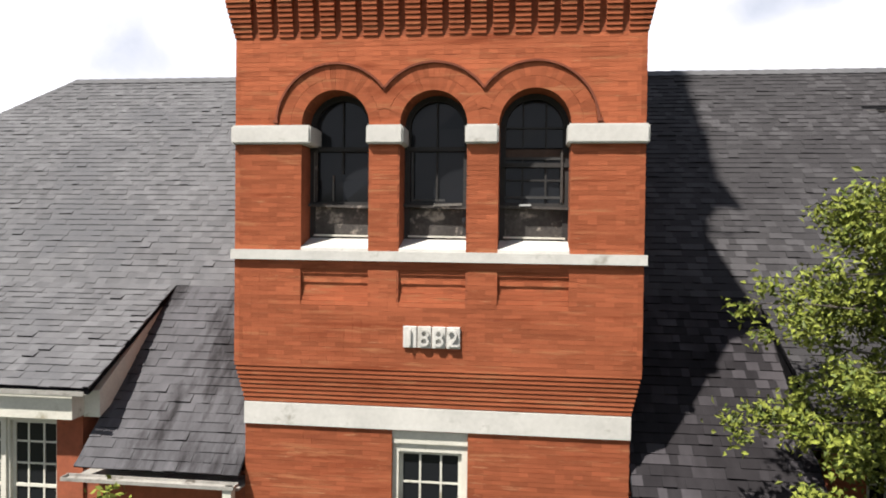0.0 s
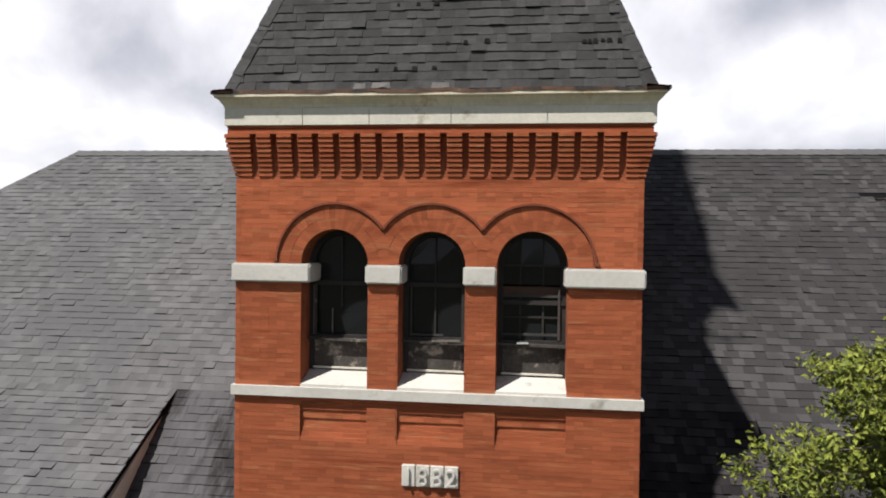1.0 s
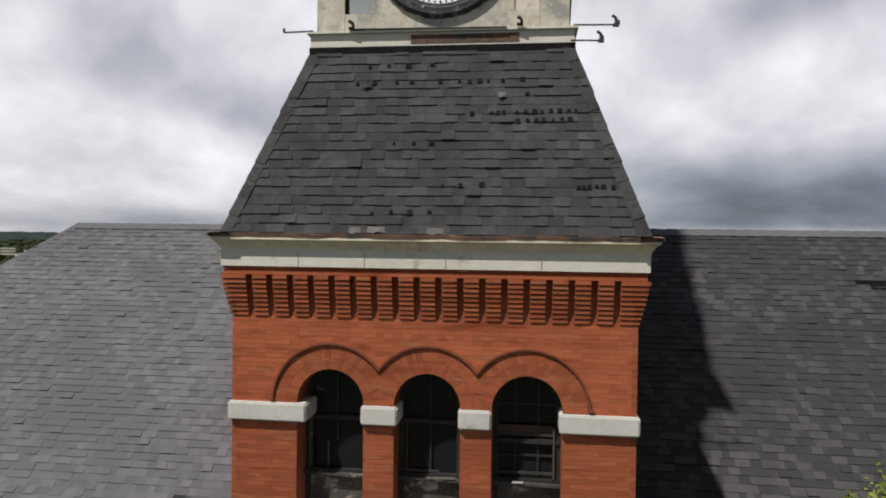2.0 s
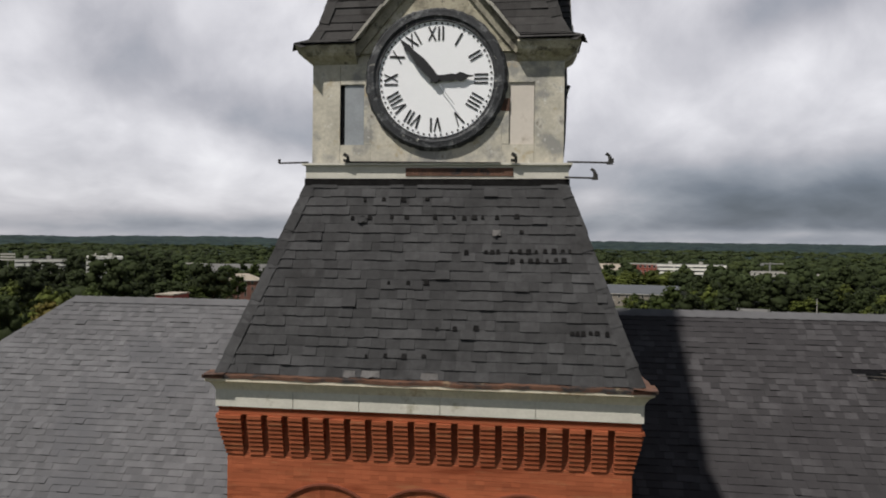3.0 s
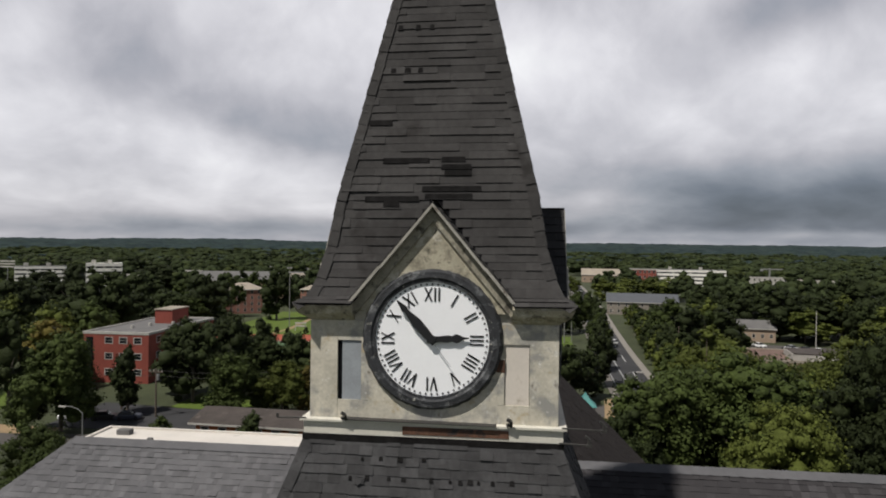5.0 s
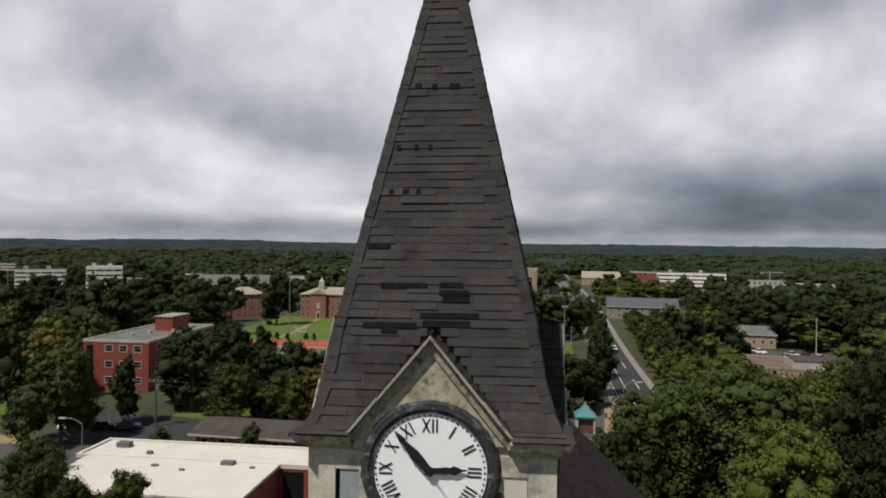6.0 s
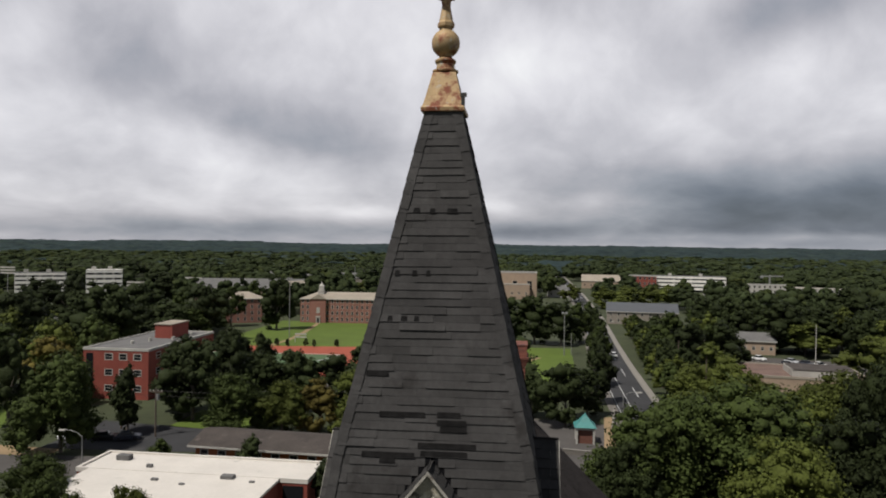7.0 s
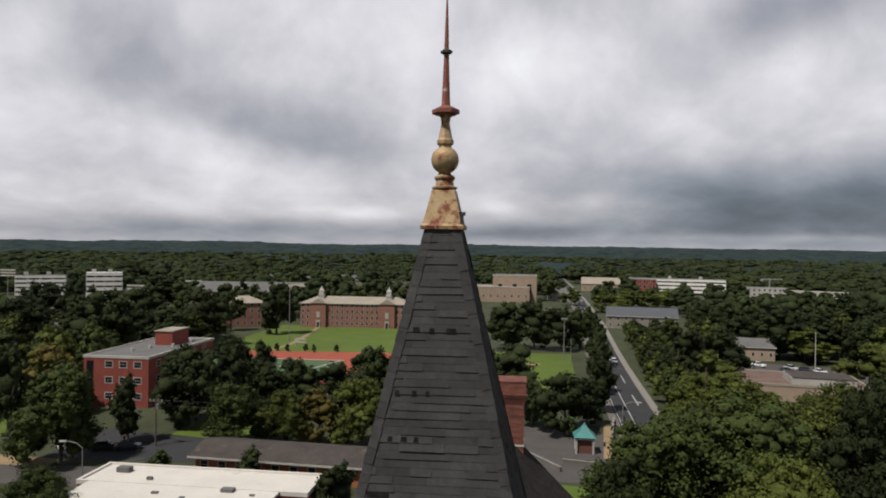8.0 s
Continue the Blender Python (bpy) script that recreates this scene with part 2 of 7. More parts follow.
# ---- building helpers ----
def part(name, bm, material, parent, label=""):
    me = bpy.data.meshes.new(name)
    bmesh.ops.recalc_face_normals(bm, faces=bm.faces[:])
    bm.to_mesh(me)
    bm.free()
    for m in material if isinstance(material, (list, tuple)) else (material,):
        me.materials.append(m)
    ob = new(name, me)
    if parent:
        ob.parent = parent
    return tagged(ob, label)


def raw(name, verts, faces, material, parent, label="", kind=""):
    me = bpy.data.meshes.new(name)
    me.from_pydata([tuple(v) for v in verts], [], [tuple(q) for q in faces])
    me.materials.append(material)
    ob = new(name, me)
    if parent:
        ob.parent = parent
    return tagged(ob, label, kind=kind)


def thing(name, label, category, group="", kind="", at=(0, 0, 0)):
    ob = new(name)
    ob.empty_display_size = 0.2
    ob.location = at
    return tagged(ob, label, category, group, kind)


def hexa(bm, p):
    """A solid from eight corners: four below, four above, each anticlockwise."""
    v = [bm.verts.new(q) for q in p]
    for q in ((3, 2, 1, 0), (4, 5, 6, 7), (0, 1, 5, 4), (1, 2, 6, 5), (2, 3, 7, 6), (3, 0, 4, 7)):
        bm.faces.new([v[k] for k in q])


def box(bm, x0, x1, y0, y1, z0, z1):
    hexa(bm, [(x0, y0, z0), (x1, y0, z0), (x1, y1, z0), (x0, y1, z0), (x0, y0, z1), (x1, y0, z1), (x1, y1, z1), (x0, y1, z1)])


def bar(bm, a, b, w, h, up=(0, 0, 1)):
    """A square bar from a to b, w wide, h high."""
    a, b = Vector(a), Vector(b)
    d = (b - a).normalized()
    s = d.cross(Vector(up))
    s = (s if s.length > 1e-4 else d.cross(Vector((1, 0, 0)))).normalized() * w / 2
    u = s.cross(d).normalized() * h / 2
    hexa(bm, [a - s - u, a + s - u, b + s - u, b - s - u, a - s + u, a + s + u, b + s + u, b - s + u])


def rod(bm, a, b, r0, r1=None, seg=10):
    a, b = Vector(a), Vector(b)
    q = (b - a).to_track_quat("Z", "Y").to_matrix().to_4x4()
    bmesh.ops.create_cone(bm, cap_ends=True, segments=seg, radius1=r0, radius2=r0 if r1 is None else r1, depth=(b - a).length, matrix=Matrix.Translation((a + b) / 2) @ q)


def lathe(bm, rows, seg=24, at=(0, 0)):
    """A turned form: rows of radius and height."""
    rings = [[bm.verts.new((at[0] + r * math.cos(2 * math.pi * k / seg), at[1] + r * math.sin(2 * math.pi * k / seg), z)) for k in range(seg)] for r, z in rows]
    for lo, hi in zip(rings, rings[1:]):
        for k in range(seg):
            bm.faces.new((lo[k], lo[(k + 1) % seg], hi[(k + 1) % seg], hi[k]))
    bm.faces.new(rings[0][::-1]), bm.faces.new(rings[-1])


def square_lathe(bm, rows, cx, cy):
    """A square form: rows of half width and height."""
    rings = [[bm.verts.new((cx + sx * h, cy + sy * h, z)) for sx, sy in ((-1, -1), (1, -1), (1, 1), (-1, 1))] for h, z in rows]
    for lo, hi in zip(rings, rings[1:]):
        for k in range(4):
            bm.faces.new((lo[k], lo[(k + 1) % 4], hi[(k + 1) % 4], hi[k]))
    bm.faces.new(rings[0][::-1]), bm.faces.new(rings[-1])


# ---- the clock tower ----
C = 2.28  # half width of the upper shaft; its axis stands at x 0, y C
tower = thing("clock_tower", "tall red brick clock tower with shingled spire and stone bands", "clock tower")
ARCHES = [(-1.115, 0.387), (-0.005, 0.374), (1.105, 0.387)]
SPRING, SILL = 24.52, 23.11


def shaft():
    bm = bmesh.new()
    y0, y1 = 0.07, 0.5
    # piers, from the sill to the springing
    edges = [-C + 0.07] + [e for cx, hw in ARCHES for e in (cx - hw, cx + hw)] + [C - 0.07]
    for k in range(0, 8, 2):
        box(bm, edges[k], edges[k + 1], 0.008, y1, SILL, SPRING)
    # over the springing: columns of masonry above each arch
    for k in range(0, 8, 2):
        box(bm, edges[k], edges[k + 1], 0.008, y1, SPRING, 26.0)
    for cx, hw in ARCHES:
        pts = [(cx - hw * math.cos(math.pi * k / 20), SPRING + hw * math.sin(math.pi * k / 20)) for k in range(21)]
        for (xa, za), (xb, zb) in zip(pts, pts[1:]):
            hexa(bm, [(xa, 0.008, za), (xb, 0.008, zb), (xb, y1, zb), (xa, y1, za), (xa, 0.008, 26.0), (xb, 0.008, 26.0), (xb, y1, 26.0), (xa, y1, 26.0)])
    # below the sill: a wall with three shallow sunk panels
    box(bm, -C + 0.07, C - 0.07, y0, y1, 21.80, SILL)
    cuts = [-C + 0.008] + [e for cx, hw in ARCHES for e in (cx - hw, cx + hw)] + [C - 0.008]
    for k in range(0, 8, 2):
        box(bm, cuts[k], cuts[k + 1], 0.008, y0, 22.49, 22.90)
    box(bm, -C + 0.008, C - 0.008, 0.008, y0, 21.80, 22.49)
    box(bm, -C + 0.008, C - 0.008, 0.008, y0, 22.90, SILL)
    # sides and back
    for s in (-1, 1):
        a, b = sorted((s * (C - 0.008), s * (C - 0.5)))
        box(bm, a, b, 0.07, 2 * C - 0.008, 21.80, 26.0)
    box(bm, -C + 0.5, C - 0.5, 2 * C - 0.5, 2 * C - 0.008, 21.80, 26.0)
    bmesh.ops.remove_doubles(bm, verts=bm.verts[:], dist=0.0002)
    wall = part("wall", bm, MORTAR, tower, "red brick upper shaft with recessed joints")
    bm = bmesh.new()
    for s in (-1, 1):
        a, b = sorted((s * 2.172, s * 1.75))
        box(bm, a, b, 0.5, 2 * C - 0.1, 0, 21.79)
        part("side_wall", bm, MORTAR, tower, "red brick lower shaft")
        bm = bmesh.new()
        a, b = sorted((s * 0.45, s * 2.172))
        box(bm, a, b, 0.108, 0.5, 0, 21.8)
        part("front_wall", bm, MORTAR, tower, "red brick lower shaft")
        bm = bmesh.new()
    box(bm, -0.45, 0.45, 0.108, 0.5, 21.08, 21.8)
    part("lintel_wall", bm, MORTAR, tower)
    bm = bmesh.new()
    box(bm, -1.75, 1.75, 2 * C - 0.5, 2 * C - 0.1, 0, 21.8)
    part("back_wall", bm, MORTAR, tower)
    bm = bmesh.new()
    box(bm, -0.45, 0.45, 0.108, 0.5, 0, 19.3)
    lower = part("lower_wall", bm, MORTAR, tower, "red brick lower shaft")
    return wall, lower


wall, lower_wall = shaft()


def stonework():
    bm = bmesh.new()
    box(bm, -C - 0.03, C + 0.03, -0.045, 0.45, 23.0, SILL)
    part("sill_band", bm, STONE, tower, "white limestone sill band")
    for k, (a, b) in enumerate(((-C - 0.03, -1.385), (-0.73 - 0.02, -0.38 + 0.045), (0.37 - 0.02, 0.715 + 0.0), (1.455, C + 0.03))):
        bm = bmesh.new()
        box(bm, a, b, -0.06, 0.4, 24.30, 24.51)
        bmesh.ops.bevel(bm, geom=[e for e in bm.edges], offset=0.018, segments=2, affect="EDGES")
        part("impost", bm, STONE, tower, "pale stone impost block")
    bm = bmesh.new()
    box(bm, -2.185, 2.185, 0.075, 0.5, 21.095, 21.345)
    box(bm, -2.185, 2.185, 0.5, 2 * C - 0.09, 21.095, 21.345)
    part("lower_band", bm, STONE, tower, "broad white stone band under the corbelled bricks")
    for cx, hw in ARCHES:
        bm = bmesh.new()
        hexa(bm, [(cx - hw, 0.0, SILL), (cx + hw, 0.0, SILL), (cx + hw, 0.36, SILL), (cx - hw, 0.36, SILL), (cx - hw, 0.0, SILL + 0.03), (cx + hw, 0.0, SILL + 0.03), (cx + hw, 0.36, SILL + 0.14), (cx - hw, 0.36, SILL + 0.14)])
        part("window_sill", bm, STONE, tower, "sloping white stone window sill")


stonework()


def eaves():
    bm = bmesh.new()
    square_lathe(bm, [(2.35, 26.065), (2.35, 26.26), (2.30, 26.26)], 0, C)
    part("fascia_backing", bm, TRIM, tower, "cream painted fascia")
    cuts = [-2.382, -1.47, -0.71, 0.2, 1.24, 2.382]
    for f in (0, 1, 3):
        for a, b in zip(cuts, cuts[1:]):
            bm = bmesh.new()
            box(bm, a + 0.004, b - 0.004, C - 2.382, C - 2.35, 26.068, 26.258)
            bmesh.ops.transform(bm, matrix=Matrix.Translation((0, C, 0)) @ Matrix.Rotation(f * math.pi / 2, 4, "Z") @ Matrix.Translation((0, -C, 0)), verts=bm.verts[:])
            part("fascia_board", bm, TRIM, tower, "cream painted fascia board")
    bm = bmesh.new()
    square_lathe(bm, [(2.384, 26.26), (2.392, 26.29), (2.40, 26.30), (2.43, 26.345), (2.472, 26.37), (2.472, 26.40), (2.30, 26.41)], 0, C)
    part("cornice", bm, CORNICE, tower, "stained cream cornice moulding")
    bm = bmesh.new()
    for s, (ax, ay) in enumerate(((1, 0), (0, 1), (1, 0), (0, 1))):
        sg = -1 if s < 2 else 1
        last = None
        for k in range(61):
            u = -2.505 + 5.01 * k / 60
            dz = 0.02 * noise.noise((u * 2.1, s * 7.0, 0.3)) + 0.016 * noise.noise((u * 6.0, s * 3.0, 1.3))
            out = 2.478 + 0.006 * noise.noise((u * 3.3, s * 5.0, 2.0))
            ring = []
            for o, z in ((out, 26.398 + dz), (out, 26.436 + dz), (2.25, 26.455), (2.25, 26.405)):
                ring.append(bm.verts.new((u, C + sg * o, z) if ax else (sg * o, C + u, z)))
            if last:
                for q in range(4):
                    bm.faces.new((last[q], last[(q + 1) % 4], ring[(q + 1) % 4], ring[q]))
            last = ring
    part("drip_edge", bm, RUST, tower, "rusted buckled metal drip edge")


eaves()


# ---- shingles ----
def lay(name, corner, along, upward, rows, pitch, width, material, parent, span, thick=0.0135, lift=0.0, singles=0, gone=(), seed=1, group_label="", jitter=0.0, ragged=0.005):
    """Courses of shingles on a plane: span(row height) gives the two ends along the course."""
    rng = random.Random(seed)
    a, u = Vector(along).normalized(), Vector(upward).normalized()
    nrm = a.cross(u).normalized()
    if nrm.z < 0:
        nrm = -nrm
    verts, faces, made = [], [], 0
    shared = {}
    for r in range(rows):
        h = r * pitch
        lo, hi = span(h)
        lo2, hi2 = span(h + pitch * 1.25)
        x = lo
        step = width * (0.45 + 0.5 * (r % 2)) * rng.uniform(0.85, 1.1)
        while x < hi - 0.02:
            x1 = min(x + step, hi)
            step = width * rng.choice((0.65, 1.0, 1.0, 1.0, 1.35)) if jitter else width
            mid = (x + x1) / 2
            if not any(abs(mid - gx) < gw and abs(h - gh) < pitch * 0.6 for gx, gh, gw in gone):
                u0 = rng.random()
                t = thick * (0.6 if u0 < 0.40 else 2.3 if u0 > 0.965 else 1.35)
                g = 0.0008
                drop = -rng.uniform(0, ragged)
                p = [(x + g, h + drop, t + lift), (x1 - g, h + drop, t + lift), (min(max(x1 - g, lo2), hi2), h + pitch * 1.25, 0.002 + lift), (min(max(x + g, lo2), hi2), h + pitch * 1.25, 0.002 + lift), (x + g, h + drop, lift - 0.01), (x1 - g, h + drop, lift - 0.01)]
                p = [Vector(corner) + a * q[0] + u * q[1] + nrm * q[2] for q in p]
                fs = [(0, 1, 2, 3), (4, 5, 1, 0), (4, 0, 3), (1, 5, 2)]
                if made < singles:
                    made += 1
                    c = p[0]
                    key = (round(x1 - x, 3), round(t, 3), x1 - g > hi2 or x + g < lo2, r if x1 - g > hi2 or x + g < lo2 else 0)
                    if key not in shared:
                        me = bpy.data.meshes.new("shingle")
                        me.from_pydata([tuple(q - c) for q in p], [], fs)
                        # The butt face is near-black, a painted shadow line under the course.
                        me.materials.append(material), me.materials.append(FELT_AND_SHADE)
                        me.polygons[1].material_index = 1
                        shared[key] = me
                    ob = new("shingle", shared[key])
                    ob.location, ob.parent = c, parent
                else:
                    k = len(verts)
                    verts += p
                    faces += [tuple(i + k for i in q) for q in fs]
            x = x1
    if verts:
        me = raw(name, verts, faces, material, parent, group_label, "stuff").data
        # Material 1 darkens the butt faces as the courses' shadow lines.
        me.materials.append(FELT_AND_SHADE)
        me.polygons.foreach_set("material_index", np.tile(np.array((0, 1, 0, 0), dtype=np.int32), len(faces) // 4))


def hip_caps(parent, a, b, n, material, w=0.105):
    """Overlapping cap shingles along a hip from a (low) to b (high), folded over it."""
    a, b = Vector(a), Vector(b)
    out = Vector((a.x, a.y - C, 0)).normalized()
    d = b - a
    side = d.cross(out).normalized()
    nrm = side.cross(d).normalized()
    nrm = nrm if nrm.dot(out) > 0 else -nrm
    p, q = Vector((0, 0, 0)), d * (1.2 / n)
    fa, fb = 0.02, 0.01
    me = bpy.data.meshes.new("hip_cap")
    v = (p - side * w - nrm * (w * 0.8 - fa), p + nrm * fa, p + side * w - nrm * (w * 0.8 - fa), q + side * w - nrm * (w * 0.8 - fb), q + nrm * fb, q - side * w - nrm * (w * 0.8 - fb))
    me.from_pydata([tuple(x) for x in v], [], [(0, 1, 4, 5), (1, 2, 3, 4)])
    me.materials.append(material)
    rng = random.Random(n)
    for k in range(n):
        ob = new("hip_cap", me)
        ob.parent = parent
        ob.location = a + d * (k / n) + nrm * rng.uniform(-0.003, 0.003) + side * rng.uniform(-0.006, 0.006)


def hipped(name, profile, label, singles, pitch, width, seed, notch=None, material=SHINGLE, ragged=0.002):
    """A four-sided roof by half width and height, shingled on all sides; notch(z) is the half width that a gable takes out of each face."""
    notch = notch or (lambda z: 0.0)
    bm = bmesh.new()
    for f in range(4):
        turn = Matrix.Translation((0, C, 0)) @ Matrix.Rotation(f * math.pi / 2, 4, "Z") @ Matrix.Translation((0, -C, 0))
        for (h0, z0), (h1, z1) in zip(profile, profile[1:]):
            g0, g1 = notch(z0), notch(z1)
            for s in (-1, 1):
                q = [(s * g0, C - h0, z0), (s * h0, C - h0, z0), (s * h1, C - h1, z1), (s * g1, C - h1, z1)]
                if g0 == 0 and s > 0:
                    continue
                if g0 == 0:
                    q[0], q[3] = (h0, C - h0, z0), (h1, C - h1, z1)
                bm.faces.new([bm.verts.new(turn @ Vector(p)) for p in (q if s > 0 else q[::-1])])
    bmesh.ops.remove_doubles(bm, verts=bm.verts[:], dist=0.0005)
    roof = part(name, bm, FELT_AND_SHADE, tower, label)
    left = singles
    for f in range(4):
        turn = Matrix.Translation((0, C, 0)) @ Matrix.Rotation(f * math.pi / 2, 4, "Z") @ Matrix.Translation((0, -C, 0))
        for (h0, z0), (h1, z1) in zip(profile, profile[1:]):
            run = math.hypot(h0 - h1, z1 - z0)
            a, b = turn @ Vector((0, C - h0, z0)), turn @ Vector((0, C - h1, z1))
            along = turn.to_3x3() @ Vector((1, 0, 0))
            rows = max(1, round(run / pitch))
            g0, g1 = notch(z0), notch(z1)
            for s in (-1, 1) if g0 > 0 else (0,):
                def span(h, h0=h0, h1=h1, g0=g0, g1=g1, run=run, s=s):
                    o, g = h0 + (h1 - h0) * h / run - 0.02, g0 + (g1 - g0) * h / run
                    return (-o, o) if s == 0 else (g, o) if s > 0 else (-o, -g)
                lay("shingles", a, along, b - a, rows, run / rows, width, material, roof, span, ragged=ragged, singles=left if f == 0 else 0, seed=seed + f * 31 + int(z0 * 10) + s, jitter=1.0, group_label="dark grey asphalt shingles")
            if f == 0:
                left = max(0, left - int(rows * (h0 + h1) / width / 1.15))
    for sx, sy in ((-1, -1), (1, -1), (1, 1), (-1, 1)):
        for (h0, z0), (h1, z1) in zip(profile, profile[1:]):
            hip_caps(roof, (sx * h0, C + sy * h0, z0), (sx * h1, C + sy * h1, z1), max(1, round((z1 - z0) / 0.2)), material)
    return roof


def bare_patches(roof, foot, head, spots):
    """Dark gaps where tabs are torn off the front slope: left, right, height up the slope, depth."""
    a, u = Vector((1, 0, 0)), (Vector(head) - Vector(foot)).normalized()
    nrm = a.cross(u)
    nrm = nrm if nrm.y < 0 else -nrm
    for x0, x1, h, t in spots:
        bm = bmesh.new()
        lo = [Vector(foot) + a * x + u * q + nrm * e for e in (0.004, 0.0195) for x, q in ((x0, h - t / 2), (x1, h - t / 2), (x1 - 0.008, h + t / 2), (x0 + 0.006, h + t / 2))]
        hexa(bm, lo)
        part("bare_patch", bm, TORN_FELT_AND_SHADE, roof, "bare patch of torn shingle")


lower_roof = hipped("lower_roof", [(2.38, 26.45), (1.575, 28.72)], "dark grey shingled skirt roof with torn tabs", 290, 0.114, 0.165, 3, None, SHINGLE, 0.013)
TABS_UPPER = [(-0.83, 2.13), (-0.6, 2.14), (-0.36, 2.14), (-0.08, 2.15), (-0.96, 1.9), (-0.75, 1.91), (-0.49, 1.91), (-0.31, 1.91), (0.04, 1.92), (0.26, 1.91), (0.38, 1.91), (0.5, 1.92), (0.6, 1.92), (0.77, 1.92), (1.0, 1.93), (1.05, 1.74), (0.8, 1.7), (0.43, 1.48), (0.65, 1.49), (0.72, 1.49), (0.8, 1.49), (0.94, 1.5), (1.04, 1.5), (1.14, 1.5), (1.23, 1.5), (1.33, 1.51), (1.43, 1.51)]
TABS_LOWER = [(1.52, 1.51), (1.61, 1.51), (0.96, 1.38), (1.06, 1.39), (1.16, 1.39), (1.25, 1.39), (1.35, 1.39), (1.45, 1.4), (1.54, 1.4), (-0.46, 1.1), (-0.23, 1.1), (-0.02, 1.11), (1.62, 0.56), (1.69, 0.56), (1.75, 0.56), (1.82, 0.57), (1.89, 0.57), (2.01, 0.56), (0.13, 0.57), (0.33, 0.58), (0.57, 0.59), (-0.65, 0.24), (-0.43, 0.25), (-0.22, 0.25), (-0.01, 0.26)]
bare_patches(lower_roof, (0, C - 2.38, 26.45), (0, C - 1.575, 28.72), [(x - 0.017 - 0.007 * (i % 3), x + 0.019 + 0.006 * (i % 4), h, 0.04 + 0.01 * (i % 3)) for i, (x, h) in enumerate(TABS_UPPER + TABS_LOWER)])


def curled(name, roof, x, h, w, rise, material, text):
    """A shingle end that has sprung up from the front slope of the skirt roof."""
    foot, head = Vector((0, C - 2.38, 26.45)), Vector((0, C - 1.575, 28.72))
    u = (head - foot).normalized()
    nrm = Vector((0, -u.z, u.y))
    bm = bmesh.new()
    o = foot + Vector((x, 0, 0)) + u * h
    p = [(-w, 0.0, 0.02), (-w * 0.2, -0.02, rise), (w * 0.15, 0.0, rise * 0.8), (w, -0.005, 0.02), (w * 0.9, 0.07, 0.018), (w * 0.1, 0.075, 0.025), (-w * 0.9, 0.07, 0.018)]
    top = [bm.verts.new(o + Vector((a, 0, 0)) + u * b + nrm * (c + 0.006)) for a, b, c in p]
    low = [bm.verts.new(o + Vector((a, 0, 0)) + u * b + nrm * c) for a, b, c in p]
    bm.faces.new(top), bm.faces.new(low[::-1])
    for k in range(7):
        bm.faces.new((top[k], low[k], low[(k + 1) % 7], top[(k + 1) % 7]))
    part(name, bm, material, roof, text)


curled("curled_shingle", lower_roof, -0.58, 0.005, 0.11, 0.05, PALE_TAB, "pale curled shingle at the eave")
curled("curled_shingle", lower_roof, -0.82, 0.0, 0.07, 0.025, PALE_TAB, "pale curled shingle at the eave")
curled("curled_shingle", lower_roof, 0.08, 0.0, 0.10, 0.022, PALE_TAB, "pale curled shingle at the eave")
curled("curled_shingle", lower_roof, 0.77, 1.69, 0.05, 0.045, PALE_TAB, "pale sprung shingle corner")
curled("curled_shingle", lower_roof, -0.84, 1.84, 0.06, 0.04, SHINGLE, "sprung shingle corner")
SPIRE = [(1.73, 30.36), (1.58, 30.45), (1.48, 30.68), (1.375, 31.08), (1.28, 31.66), (0.252, 36.30)]
spire = hipped("spire", SPIRE, "steep bell-cast spire in dark grey shingles with missing tabs", 290, 0.109, 0.46, 5, lambda z: max(0.0, 1.02 * (31.62 - z) / 1.3), SHINGLE_SPIRE, 0.005)
TORN = [(-0.91, -0.61, 1.04), (-0.71, -0.1, 0.52), (0.05, 0.36, 0.53), (0.05, 0.44, 0.43), (0.09, 0.44, 0.35), (-0.19, 0.57, 0.14), (-0.92, -0.22, 0.01), (-0.15, 0.46, 0.04), (-0.68, -0.47, -0.06), (-0.37, -0.27, 3.27), (-0.14, -0.06, 3.26), (0.1, 0.25, 3.26), (-0.59, -0.52, 2.39), (-0.35, -0.28, 2.39), (-0.16, -0.1, 2.39), (-0.66, -0.59, 1.77), (-0.48, -0.39, 1.77), (-0.3, -0.23, 1.77)]
bare_patches(spire, (0, C - 1.28, 31.66), (0, C - 0.252, 36.30), [(a, b, h, 0.07) for a, b, h in TORN])

# the spire leans a little to the west
spire.matrix_basis = Matrix.Translation((0, C, 31.4)) @ Matrix.Rotation(radians(-0.43), 4, "Y") @ Matrix.Translation((0, -C, -31.4))


# ---- clock stage ----
H, HZ0, HZ1 = 1.54, 28.9, 30.2  # half width, foot and head of the clock stage
FRONT = C - H


def four(f):
    """The turn that takes the front of the clock stage to side f."""
    return Matrix.Translation((0, C, 0)) @ Matrix.Rotation(f * math.pi / 2, 4, "Z") @ Matrix.Translation((0, -C, 0))


def turned(bm, f):
    bmesh.ops.transform(bm, matrix=four(f), verts=bm.verts[:])
    return bm


